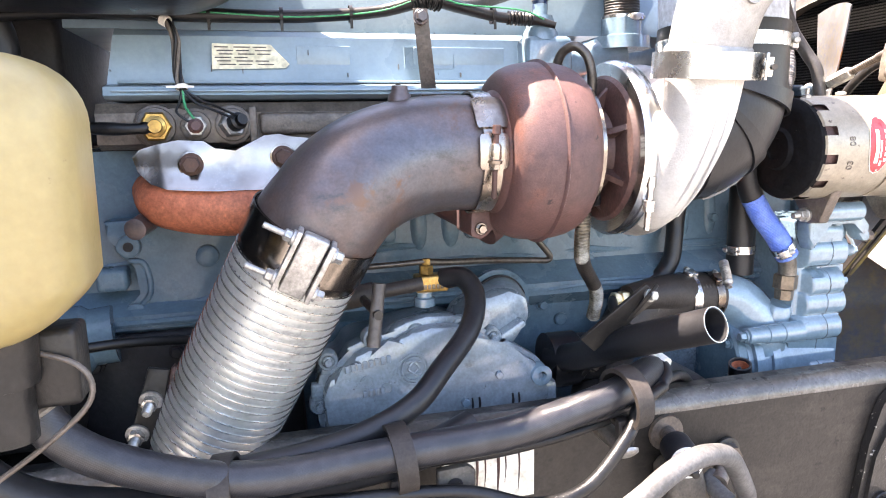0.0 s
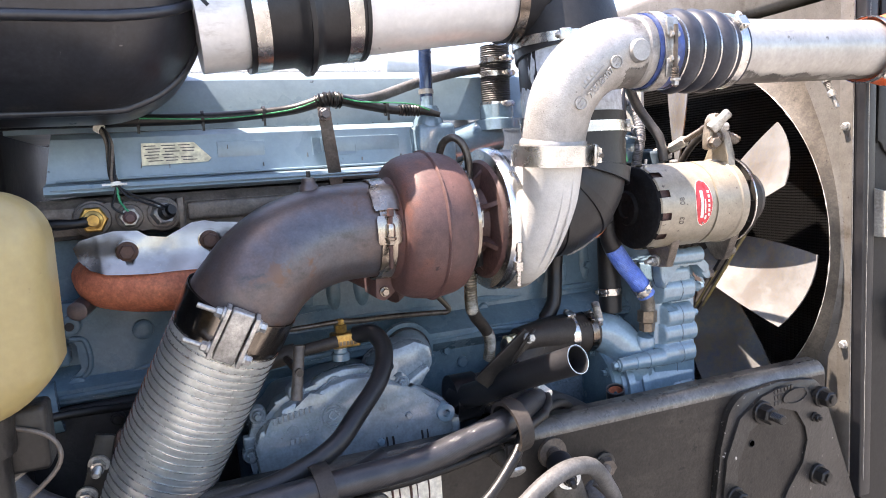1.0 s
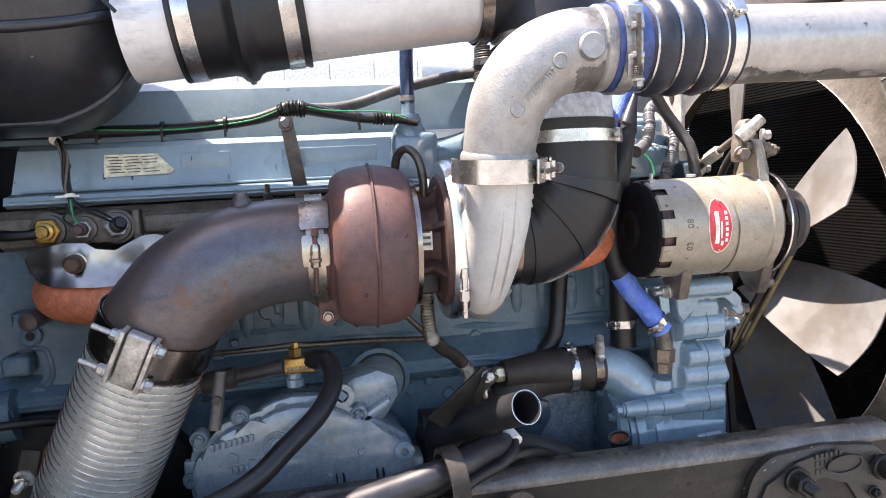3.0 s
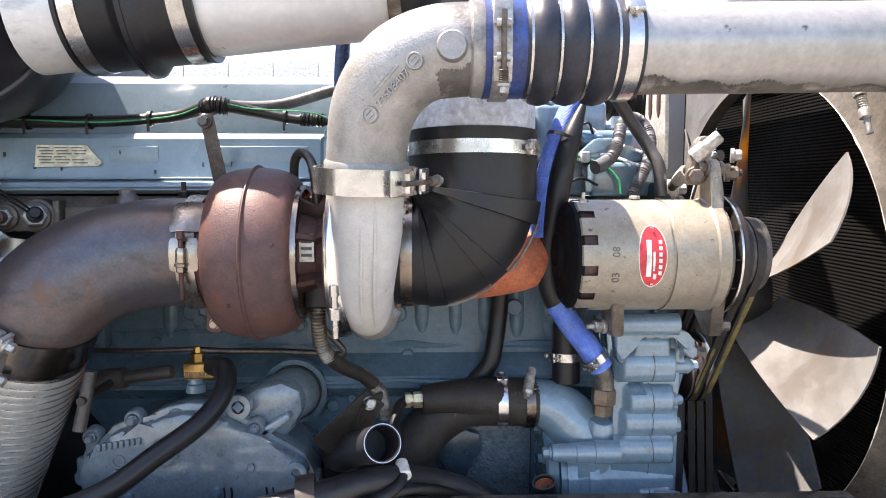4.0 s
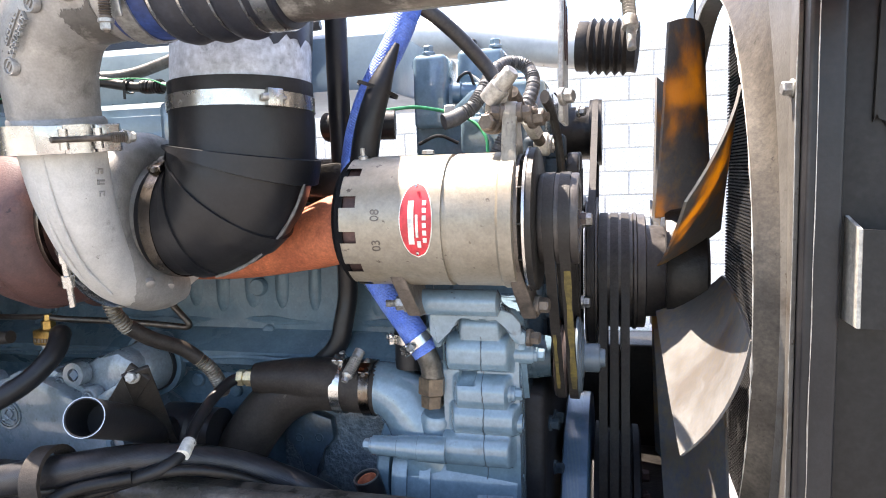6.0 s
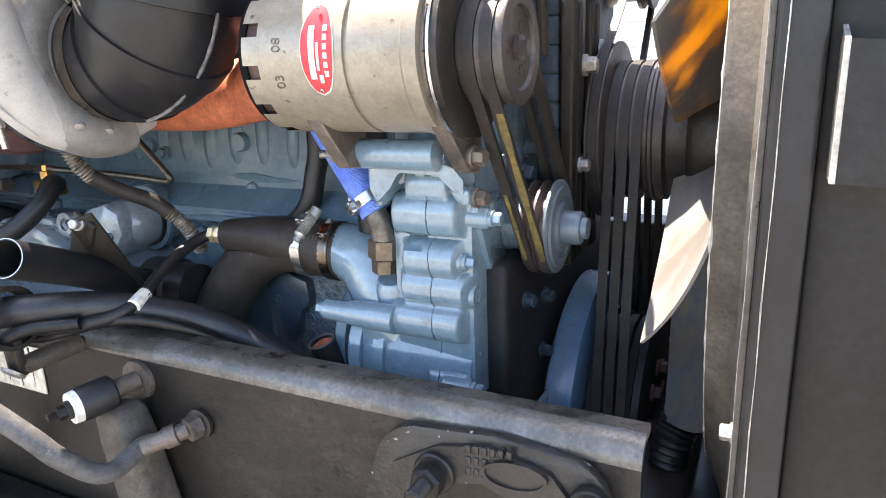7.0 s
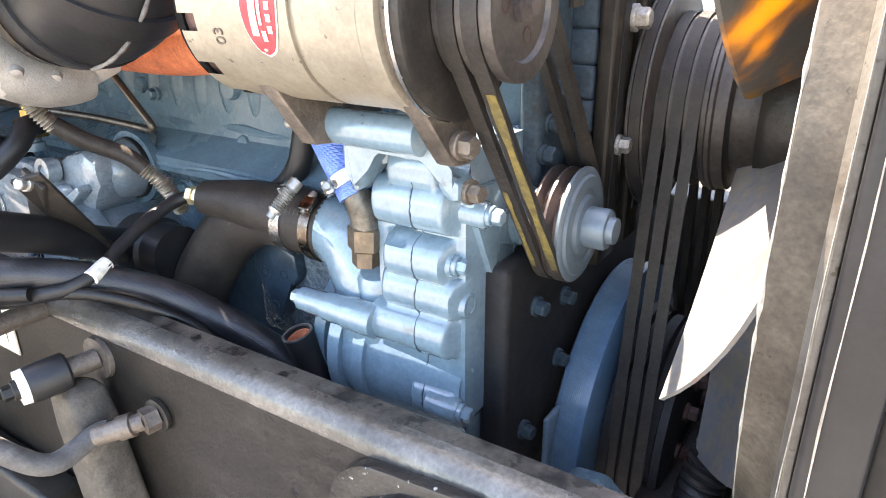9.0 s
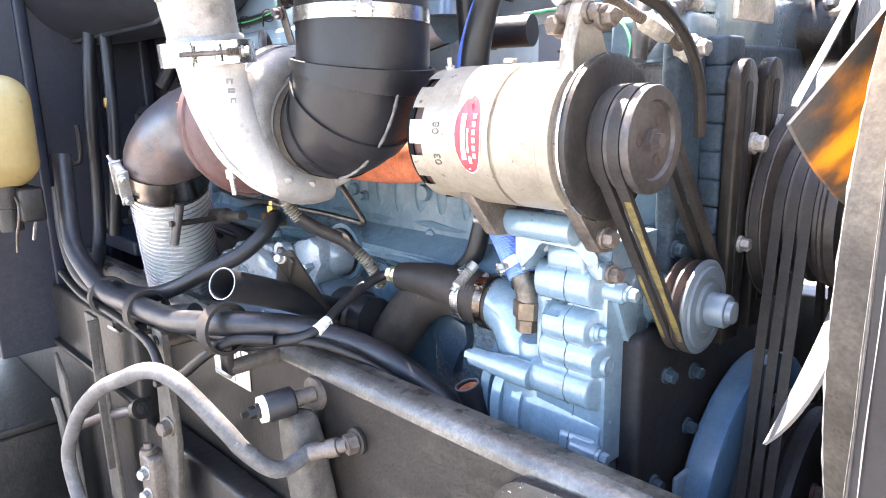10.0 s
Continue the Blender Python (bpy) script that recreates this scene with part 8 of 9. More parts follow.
        part("tail", slab(bmesh.new(), [(x - 0.012, z - 0.085), (x + 0.012, z - 0.085), (x + 0.012, z - 0.035), (x - 0.012, z - 0.035)], "y", 0.812, 0.824, 0.002), RUBBER_DUSTY, k)
        part("bolt_disc", lathe(bmesh.new(), (x, 0.812, z - 0.078), (0, -0.6, -0.6), [(0, 0.016), (0.004, 0.015), (0.006, 0.010)], 20), ZINC, k)
        if x > 0.2:
            part("stand_off", lathe(bmesh.new(), (x, 0.905, z - 0.075), (0, -1, 0), [(0, 0.014), (0.085, 0.013)], 14), TAN_LUG, k)


HOSE_WOVEN = mat("woven_black_hose", (0.013, 0.013, 0.0155), 0.34, 0, (0.028, 0.027, 0.029), 20, 0.8, 650, 0.4, spec=0.45, dirt=(0.06, 0.056, 0.053), dirt_scale=8, dirt_cut=0.64, mottle=0.4)
braid(HOSE_WOVEN, 150, (0.020, 0.020, 0.023), 0.12)
ZINC_DIRTY = mat("grimy_grey_fitting", (0.16, 0.15, 0.13), 0.36, 0.6, (0.08, 0.072, 0.062), 20, 0.9, 200, 0.1)
BRASS_DIRTY = mat("dirty_brown_brass", (0.150, 0.118, 0.085), 0.34, 0.5, (0.075, 0.056, 0.042), 20, 0.9, 200, 0.15, dirt=(0.05, 0.042, 0.034), dirt_scale=25, dirt_cut=0.6)
WIRE_BRASS = mat("brassy_wound_wire", (0.32, 0.29, 0.24), 0.34, 0.7, (0.10, 0.085, 0.06), 40, 0.9, 300, 0.1)
BRASS_PALE = mat("pale_brass", (0.70, 0.60, 0.38), 0.35, 0.7, (0.5, 0.38, 0.2), 50, 0.8, 200, 0.1)


def build_wiring():
    h = thing("wire_harness", "black taped wire harness with a green wire along the rocker cover", "wire harness", (0.3, 1.11, 1.57))
    main = [(-0.20, 1.10, 1.56), (-0.08, 1.115, 1.572), (0.08, 1.125, 1.573), (0.22, 1.125, 1.574), (0.34, 1.118, 1.582), (0.412, 1.098, 1.597), (0.47, 1.11, 1.589), (0.53, 1.115, 1.578), (0.585, 1.112, 1.575), (0.62, 1.10, 1.565)]
    part("loom", tube(bmesh.new(), main, [0.0085, 0.0095, 0.010, 0.0095, 0.009, 0.011, 0.009, 0.008, 0.008, 0.005], 14, 8), LOOM, h)
    part("green_wire", tube(bmesh.new(), [(x, y - 0.0100, z + 0.003 * math.sin(i * 2.0)) for i, (x, y, z) in enumerate(main[1:6])] + [(0.47, 1.098, 1.592), (0.56, 1.10, 1.587), (0.60, 1.10, 1.574)], 0.0012, 8, 8), WIRE_GREEN, h)
    part("tape_wrap", tube(bmesh.new(), [(0.392, 1.104, 1.592), (0.405, 1.099, 1.597), (0.418, 1.098, 1.597), (0.432, 1.10, 1.595)], 0.0135, 14, 10, ripple=lambda d: 1 + 0.10 * math.sin(d * 900) + 0.06 * math.sin(d * 2300)), LOOM, h, "frayed tape wrap")
    part("tape_wrap", tube(bmesh.new(), [(0.545, 1.115, 1.577), (0.565, 1.114, 1.576), (0.585, 1.112, 1.575)], 0.0105, 14, 10, ripple=lambda d: 1 + 0.10 * math.sin(d * 1100) + 0.06 * math.sin(d * 2300)), LOOM, h, "frayed tape wrap")
    for x, y, z in ((0.10, 1.125, 1.5732), (0.20, 1.125, 1.5738), (0.30, 1.121, 1.578), (0.05, 1.124, 1.573), (0.52, 1.1145, 1.5798)):
        part("cable_tie", ring(bmesh.new(), (x, y, z), (1, 0, 0), 0.0118, 0.005, 0.0012, 20), LOOM, h)
        part("tie_tail", box(bmesh.new(), x - 0.002, x + 0.002, y - 0.013, y - 0.0115, z - 0.022, z - 0.008, 0), LOOM, h)
    b = bmesh.new()
    tube(b, [(0.412, 1.10, 1.597), (0.50, 1.14, 1.602), (0.60, 1.16, 1.632), (0.70, 1.18, 1.655), (0.82, 1.20, 1.67)], 0.0095, 14, 8)
    part("branch", b, HOSE_GREY, h, "grey branch cable")
    # drop to the sensors
    d = thing("sensor_wires", "brown, black and green wire loom down to the senders", "wires", (0.05, 1.1, 1.42))
    drop = [(0.025, 1.115, 1.572), (0.046, 1.10, 1.560), (0.056, 1.096, 1.535), (0.055, 1.096, 1.505), (0.056, 1.094, 1.485), (0.060, 1.09, 1.468)]
    for k, m in enumerate((TAN_LUG, LOOM, TAN_LUG, BRASS_DULL, LOOM)):
        path = [(x + 0.0042 * math.sin(k * 1.26 + i * 0.9), y + 0.0042 * math.cos(k * 1.26 + i * 0.9), z) for i, (x, y, z) in enumerate(drop)]
        part("strand", tube(bmesh.new(), path, 0.0024, 8, 6), m, d)
    part("tape_band", ring(bmesh.new(), (0.044, 1.101, 1.561), (0.8, -0.4, -0.5), 0.0065, 0.010, 0.0015, 16), PALE, d, "white tape band")
    part("tie_tail", box(bmesh.new(), 0.040, 0.076, 1.083, 1.086, 1.4705, 1.4735, 0), PALE, d, "white tie end")
    part("tie", ring(bmesh.new(), (0.0595, 1.091, 1.472), (0.1, -0.2, -1), 0.006, 0.006, 0.002, 16), PALE, d)
    for m, q in ((LOOM, [(0.055, 1.085, 1.450), (0.052, 1.075, 1.437), (0.068, 1.07, 1.424)]), (WIRE_GREEN, [(0.062, 1.085, 1.448), (0.068, 1.075, 1.437), (0.077, 1.07, 1.424)]), (LOOM, [(0.075, 1.085, 1.452), (0.095, 1.08, 1.442), (0.126, 1.066, 1.428)]), (LOOM, [(0.080, 1.087, 1.455), (0.102, 1.08, 1.446), (0.129, 1.066, 1.432)])):
        part("wire", tube(bmesh.new(), [(0.060, 1.09, 1.470)] + q, 0.0018, 8, 6), m, d)
    hose("sensor_cable", [(0.020, 1.066, 1.418), (-0.01, 1.06, 1.416), (-0.08, 1.08, 1.42), (-0.16, 1.10, 1.43)], 0.008, LOOM, "black corrugated cable to the brass sender", "cable", ripple=lambda s: 1 + 0.1 * math.sin(s * 1400))
    # harness bracket
    k = thing("harness_bracket", "flat rusty steel strap holding the harness", "bracket", (0.403, 1.1, 1.44))
    b = slab(bmesh.new(), [(0.390, 1.445), (0.414, 1.445), (0.410, 1.584), (0.388, 1.584)], "y", 1.088, 1.092, 0.001)
    for v in b.verts:
        f = (1.584 - v.co.z) / 0.139
        v.co.x += 0.016 * f
        v.co.y += 0.026 * f
    part("strap", b, TAN_LUG, k)
    bolt(k, (0.399, 1.086, 1.571), (0, -1, 0), 0.016, RUST_BROWN)
    part("stud", lathe(bmesh.new(), (0.362, 1.085, 1.43), (0, 0, 1), [(0, 0.012), (0.01, 0.012), (0.011, 0.008), (0.03, 0.008), (0.031, 0.004), (0.045, 0.004)], 8), BLACK_STEEL, k)
    # blue vent hose on the cover's end and the black ribbed hose
    v = thing("vent_hose", "dark blue vent hose clamped on the rocker cover", "hose", (0.6, 1.138, 1.60))
    part("hose", tube(bmesh.new(), [(0.608, 1.136, 1.594), (0.610, 1.138, 1.66), (0.616, 1.15, 1.75), (0.625, 1.2, 1.85)], 0.0125, 16, 6), NAVY, v)
    part("clip", ring(bmesh.new(), (0.608, 1.136, 1.612), (0, 0, 1), 0.0128, 0.009, 0.0015, 20), ZINC, v)
    r = thing("ribbed_hose", "black ribbed breather hose with steel clamps", "hose", (0.765, 1.16, 1.56))
    part("hose", tube(bmesh.new(), [(0.765, 1.155, 1.565), (0.765, 1.155, 1.63), (0.767, 1.155, 1.70)], 0.029, 28, 60, ripple=lambda s: 1 + 0.035 * math.sin(s * 1500)), HOSE_RIBBED, r)
    hose_clamp((0.765, 1.155, 1.585), (0, 0, 1), 0.032, 0.010, (0.3, -1, 0), "clamp on the ribbed breather hose")
    hose_clamp((0.766, 1.155, 1.645), (0, 0, 1), 0.0315, 0.010, (0.6, -1, 0), "clamp on the ribbed breather hose")
    hose_clamp((0.767, 1.155, 1.672), (0, 0, 1), 0.032, 0.010, (0.3, -1, 0), "clamp on the ribbed breather hose")
    part("base_pipe", lathe(bmesh.new(), (0.765, 1.155, 1.535), (0, 0, 1), [(0, 0.05), (0.02, 0.048), (0.024, 0.034), (0.05, 0.034)], 28), BLUE_LIGHT, r)
    # wiring and castings behind the alternator
    a = thing("front_head_casting", "light blue head casting with fuel lines behind the alternator", "casting", (1.03, 1.35, 1.45))
    part("block", box(bmesh.new(), 0.95, 1.17, 1.275, 1.6, 1.45, 1.575, 0.012), BLUE_LIGHT, a)
    part("step", box(bmesh.new(), 1.045, 1.165, 1.20, 1.29, 1.45, 1.512, 0.010), BLUE_LIGHT, a)
    part("ledge", slab(bmesh.new(), [(1.03, 1.512), (1.160, 1.512), (1.160, 1.530), (1.12, 1.536), (1.10, 1.556), (1.06, 1.556), (1.03, 1.53)], "y", 1.225, 1.30, 0.006), BLUE_LIGHT, a)
    part("upper_box", box(bmesh.new(), 1.02, 1.10, 1.30, 1.42, 1.56, 1.632, 0.010), BLUE_LIGHT, a)
    part("side_box", box(bmesh.new(), 0.955, 1.012, 1.255, 1.34, 1.50, 1.62, 0.009), BLUE_LIGHT, a)
    part("dome", lathe(bmesh.new(), (1.125, 1.33, 1.56), (0, 0, 1), [(0, 0.030), (0.02, 0.030), (0.028, 0.022), (0.028, 0.010), (0.045, 0.009)], 24), BLUE_LIGHT, a)
    for x, y, z in ((0.98, 1.27, 1.622), (1.15, 1.24, 1.514), (1.075, 1.225, 1.514), (1.085, 1.315, 1.634)):
        bolt(a, (x, y, z), (0, 0, 1), 0.016, BLUE_LIGHT)
    bolt(a, (1.155, 1.222, 1.520), (0, -1, 0), 0.015, ZINC)
    hose("wire_conduit", [(1.055, 1.15, 1.508), (1.074, 1.163, 1.522), (1.088, 1.18, 1.548), (1.100, 1.205, 1.578), (1.122, 1.23, 1.593), (1.146, 1.24, 1.587), (1.158, 1.225, 1.560), (1.150, 1.20, 1.525), (1.132, 1.178, 1.493), (1.116, 1.166, 1.466), (1.106, 1.16, 1.44)], 0.0105, CONDUIT, "grey corrugated conduit looping behind the alternator", "conduit", ripple=lambda d: 1 + 0.09 * math.sin(d * 1500), n=16)
    hose("connector", [(1.036, 1.136, 1.500), (1.048, 1.144, 1.504), (1.060, 1.153, 1.511)], 0.0118, CONDUIT, "black plug where the conduit ends", "connector")
    hose("alternator_cable", [(1.00, 1.08, 1.668), (1.035, 1.105, 1.645), (1.068, 1.128, 1.614), (1.103, 1.144, 1.572), (1.128, 1.135, 1.532), (1.140, 1.12, 1.500), (1.142, 1.11, 1.45)], 0.0105, CABLE_GREY, "black battery cable curving down behind the alternator", "cable")
    for m, q, label in ((WIRE_GREEN, [(0.945, 1.14, 1.522), (0.985, 1.17, 1.527), (1.033, 1.196, 1.518), (1.070, 1.19, 1.502), (1.090, 1.18, 1.478), (1.094, 1.175, 1.455)], "green wire with a white connector"), (WIRE_WHITE, [(1.050, 1.262, 1.585), (1.066, 1.262, 1.572), (1.080, 1.250, 1.553), (1.105, 1.215, 1.542), (1.130, 1.18, 1.528)], "white wire with tape"), (LOOM, [(1.030, 1.255, 1.560), (1.036, 1.25, 1.578), (1.052, 1.25, 1.585), (1.060, 1.25, 1.565)], "thin black wire"), (WIRE_WHITE, [(1.075, 1.245, 1.535), (1.10, 1.21, 1.518), (1.125, 1.18, 1.505)], "short white wire"), (LOOM, [(0.99, 1.16, 1.470), (1.02, 1.165, 1.482), (1.05, 1.17, 1.470)], "thin black wire")):
        hose("wire", q, 0.0026, m, label + " behind the alternator", "wire", seg=8)
    solo("wire_connector", box(bmesh.new(), 1.024, 1.040, 1.186, 1.200, 1.510, 1.530, 0.003), WIRE_WHITE, "small white connector on the green wire", "connector")
    b = lathe(bmesh.new(), (1.078, 1.262, 1.553), (-1, -0.1, 0.05), [(-0.006, 0.006), (0, 0.012), (0.004, 0.015), (0.040, 0.015), (0.042, 0.0175), (0.054, 0.0175)], 22)
    solo("fuel_sensor", b, BLUE_DAMPER, "blue round sensor body on the head casting", "sensor")
    # small hose with clamp left of the alternator
    hose("heater_stub", [(0.855, 1.13, 1.50), (0.895, 1.125, 1.50), (0.96, 1.14, 1.50)], 0.022, RUBBER, "short black heater hose stub")
    hose_clamp((0.893, 1.126, 1.500), (1, 0.1, 0), 0.0225, 0.013, (0, -1, 0.5), "bright clamp on the heater stub")
    b = slab(bmesh.new(), [(0.84, 1.40), (0.93, 1.395), (0.935, 1.43), (0.90, 1.445), (0.85, 1.44)], "y", 1.05, 1.07, 0.005)
    solo("support_bracket", b, BLACK_STEEL, "black steel bracket between manifold and alternator", "bracket")
    # pale pipe with a ribbed boot on the far side
    f = thing("far_charge_pipe", "pale intake pipe with a black ribbed boot beyond the engine", "pipe", (1.1, 1.78, 1.6))
    part("pipe", tube(bmesh.new(), [(0.75, 1.85, 1.77), (0.95, 1.82, 1.75), (1.12, 1.78, 1.715), (1.21, 1.76, 1.70)], 0.050, 30, 6), WHITE_PIPE, f)
    part("strut", box(bmesh.new(), 0.935, 0.965, 1.745, 1.79, 1.025, 1.735, 0.004), BLACK_STEEL, f, "black steel strut")
    pr = [(0, 0.050), (0, 0.055), (0.02, 0.055)]
    for k in range(5):
        pr += [(0.024 + k * 0.018, 0.053), (0.032 + k * 0.018, 0.062), (0.040 + k * 0.018, 0.053)]
    part("boot", lathe(bmesh.new(), (1.20, 1.762, 1.702), (1, -0.1, -0.1), pr + [(0.13, 0.055), (0.13, 0.050)], 36), RUBBER_DUSTY, f)


CONDUIT = mat("grey_corrugated_conduit", (0.10, 0.10, 0.102), 0.42, 0, (0.055, 0.055, 0.056), 30, 0.8, 260, 0.1)
CABLE_GREY = mat("dusty_black_cable", (0.030, 0.029, 0.028), 0.42, 0, (0.055, 0.052, 0.049), 12, 0.8, 260, 0.1)
HOSE_RIBBED = mat("dusty_ribbed_rubber", (0.035, 0.034, 0.033), 0.45, 0, (0.014, 0.014, 0.014), 9, 0.9, 240, 0.15, dirt=(0.13, 0.122, 0.112), dirt_scale=14, dirt_cut=0.58)
NAVY = mat("dark_blue_hose", (0.016, 0.034, 0.085), 0.22, 0, (0.026, 0.045, 0.095), 12, 0.8, 240, 0.05, coat=0.6)


def build_left():
    t = thing("surge_tank", "yellowed translucent plastic tank with a rounded body", "tank", (-0.12, 0.78, 1.23))
    b = bmesh.new()
    bmesh.ops.create_cube(b, size=1)
    for v in b.verts:
        v.co = Vector((-0.138 + v.co.x * 0.324, 0.681 + v.co.y * 0.142, 1.3585 + v.co.z * 0.227))
    bmesh.ops.bevel(b, geom=b.edges[:], offset=0.052, segments=9, affect="EDGES", profile=0.5)
    for v in b.verts:
        if v.co.z < 1.30:
            v.co.x -= 0.03 * (1.30 - v.co.z) / 0.06
        v.co.y -= 0.008 * math.exp(-((v.co.z - 1.36) / 0.05) ** 2) if v.co.y < 0.66 else 0
    part("body", b, YELLOW, t)
    part("cap", lathe(bmesh.new(), (-0.085, 0.68, 1.468), (0, 0, 1), [(0, 0.024), (0.02, 0.024), (0.022, 0.028), (0.05, 0.028), (0.054, 0.024)], 28), BLACK_PLASTIC, t)
    part("outlet", lathe(bmesh.new(), (-0.06, 0.69, 1.255), (0, 0, -1), [(0, 0.03), (0.05, 0.028), (0.052, 0.022), (0.10, 0.022)], 22), BLACK_STEEL, t)
    part("bracket", box(bmesh.new(), -0.115, -0.005, 0.70, 0.745, 1.175, 1.245, 0.006), BLACK_STEEL, t, "grimy tank bracket")
    part("strap_wire", tube(bmesh.new(), [(-0.06, 0.70, 1.235), (-0.005, 0.695, 1.215), (0.005, 0.69, 1.185), (-0.03, 0.69, 1.15), (-0.10, 0.70, 1.10)], 0.0026, 8, 6), TAN_LUG, t)
    part("strap_wire", tube(bmesh.new(), [(-0.03, 0.74, 1.22), (-0.02, 0.73, 1.19), (-0.05, 0.73, 1.16), (-0.12, 0.74, 1.12)], 0.004, 8, 6), ZINC, t)
    # cab front
    f = thing("wall_west", "dark blue cab bulkhead behind the engine", "bulkhead", (-0.5, 1.2, 1.3), kind="structure")
    part("sheet", box(bmesh.new(), -0.62, -0.46, 0.70, 3.2, 0.75, 3.2, 0.004), CAB_DARK, f)
    for y in (0.85, 1.0, 1.15):
        part("stiffener", box(bmesh.new(), -0.465, -0.445, y, y + 0.03, 0.8, 2.2, 0.006), CAB_DARK, f)
    part("floor_fold", box(bmesh.new(), -0.62, -0.20, 0.98, 2.2, 1.02, 1.06, 0.008), CAB_DARK, f)
    # dark mass closing the shaded cavity left of the rocker cover
    g = thing("flywheel_housing", "black flywheel housing behind the engine block, its deep shade painted in", "housing", (-0.3, 1.4, 0.9))
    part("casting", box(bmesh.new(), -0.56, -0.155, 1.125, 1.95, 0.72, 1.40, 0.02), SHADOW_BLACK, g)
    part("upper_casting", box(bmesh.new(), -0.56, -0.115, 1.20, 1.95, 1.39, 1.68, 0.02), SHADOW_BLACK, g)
    for k in range(4):
        part("rib", box(bmesh.new(), -0.50 + k * 0.085, -0.475 + k * 0.085, 1.10, 1.13, 0.95, 1.38, 0.006), SHADOW_BLACK, g)
    for x, z in ((-0.20, 1.52), (-0.30, 1.47), (-0.22, 1.60), (-0.36, 1.58)):
        bolt(g, (x, 1.198, z), (0, -1, 0), 0.022, BLACK_STEEL)
    hose("breather_hose", [(-0.30, 1.15, 1.70), (-0.20, 1.12, 1.62), (-0.16, 1.12, 1.52), (-0.20, 1.10, 1.45)], 0.018, RUBBER, "black hose beside the rocker cover end")
    hose("bulkhead_hose", [(-0.30, 0.98, 1.62), (-0.29, 0.96, 1.50), (-0.30, 0.95, 1.35), (-0.32, 0.95, 1.20), (-0.30, 0.93, 1.06), (-0.2, 0.88, 1.0)], 0.016, RUBBER, "black hose hanging in front of the bulkhead", group="bulkhead hoses")
    hose("bulkhead_hose", [(-0.24, 0.99, 1.60), (-0.22, 0.98, 1.48), (-0.21, 0.97, 1.33), (-0.22, 0.96, 1.20), (-0.24, 0.95, 1.08)], 0.014, RUBBER, "black hose hanging in front of the bulkhead", group="bulkhead hoses")
    b = bmesh.new()
    lathe(b, (-0.22, 0.975, 1.40), (0, 0, 1), [(0, 0.015), (0.004, 0.0165), (0.02, 0.0165), (0.024, 0.015)], 18)
    solo("hose_joint", b, BRASS, "brass joint on a bulkhead hose", "fitting")
    hose("bent_tube", [(-0.42, 0.9, 1.26), (-0.34, 0.9, 1.262), (-0.27, 0.9, 1.27), (-0.25, 0.9, 1.30), (-0.25, 0.9, 1.36)], 0.006, BLACK_STEEL, "thin black bent steel tube", "pipe")
    s = thing("starter_motor", "dark grimy starter motor low on the block", "starter", (-0.05, 1.05, 0.95))
    part("body", lathe(bmesh.new(), (-0.32, 1.08, 1.04), (1, 0, 0), [(0, 0.05), (0.01, 0.062), (0.20, 0.062), (0.21, 0.05)], 30), BLACK_STEEL, s)
    part("solenoid", lathe(bmesh.new(), (-0.28, 1.03, 1.12), (1, 0, 0), [(0, 0.02), (0.004, 0.028), (0.13, 0.028), (0.135, 0.02)], 24), BLACK_STEEL, s)
    hose("starter_cable", [(-0.30, 1.0, 1.10), (-0.20, 0.99, 1.115), (-0.08, 1.03, 1.13), (0.03, 1.08, 1.115), (0.10, 1.12, 1.09)], 0.007, LOOM, "woven black starter cable", "cable")
    # stud bracket standing on the rail beside the spiral exhaust hose
    w = thing("stud_bracket", "rusty dark steel bracket with two bright threaded studs and nuts", "bracket", (0.0, 0.95, 0.945))
    part("plate", slab(bmesh.new(), [(0.004, 1.118), (0.030, 1.112), (0.012, 1.04), (-0.012, 0.945), (-0.052, 0.945), (-0.034, 1.00)], "y", 0.958, 0.966, 0.002), BLACK_STEEL, w)
    part("gusset", slab(bmesh.new(), [(0.030, 1.112), (0.036, 1.118), (0.075, 0.945), (-0.010, 0.945), (0.012, 1.04)], "y", 0.962, 0.972, 0.002), DARK_IRON, w, "rusty brown gusset")
    part("foot", box(bmesh.new(), -0.055, 0.08, 0.86, 0.972, 0.935, 0.945, 0.002), BLACK_STEEL, w)
    for x, z in ((0.004, 1.074), (-0.016, 1.031)):
        way = Vector((-0.10, -1, -0.25)).normalized()
        at = Vector((x, 0.958, z))
        part("washer", lathe(bmesh.new(), at, way, [(-0.002, 0.006), (-0.002, 0.0145), (0.0015, 0.0145), (0.002, 0.012), (0.002, 0.006)], 24), ZINC, w)
        part("nut", lathe(bmesh.new(), at + way * 0.002, way, [(0, 0.0105), (0.009, 0.0105), (0.010, 0.008)], 6), STEEL, w)
        part("stud", lathe(bmesh.new(), at + way * 0.010, way, [(0, 0.0062)] + [(0.001 + 0.0011 * i, 0.0064 if i % 2 else 0.0053) for i in range(14)] + [(0.018, 0.004)], 14), ZINC, w, "bright thread")
    # dark fillers and an unseen cab body left of the engine bay
    y = thing("filler_box", "dark filler box added under the cab beside the rail", "battery box", (-0.9, 0.6, 0.0))
    # filler box standing in for the dark void under the cab
    part("shell", box(bmesh.new(), -1.9, -0.44, 0.50, 0.83, 0.12, 0.54, 0.012), BLACK_STEEL, y)
    part("lid", box(bmesh.new(), -1.9, -0.43, 0.49, 0.84, 0.542, 0.565, 0.006), BLACK_STEEL, y)
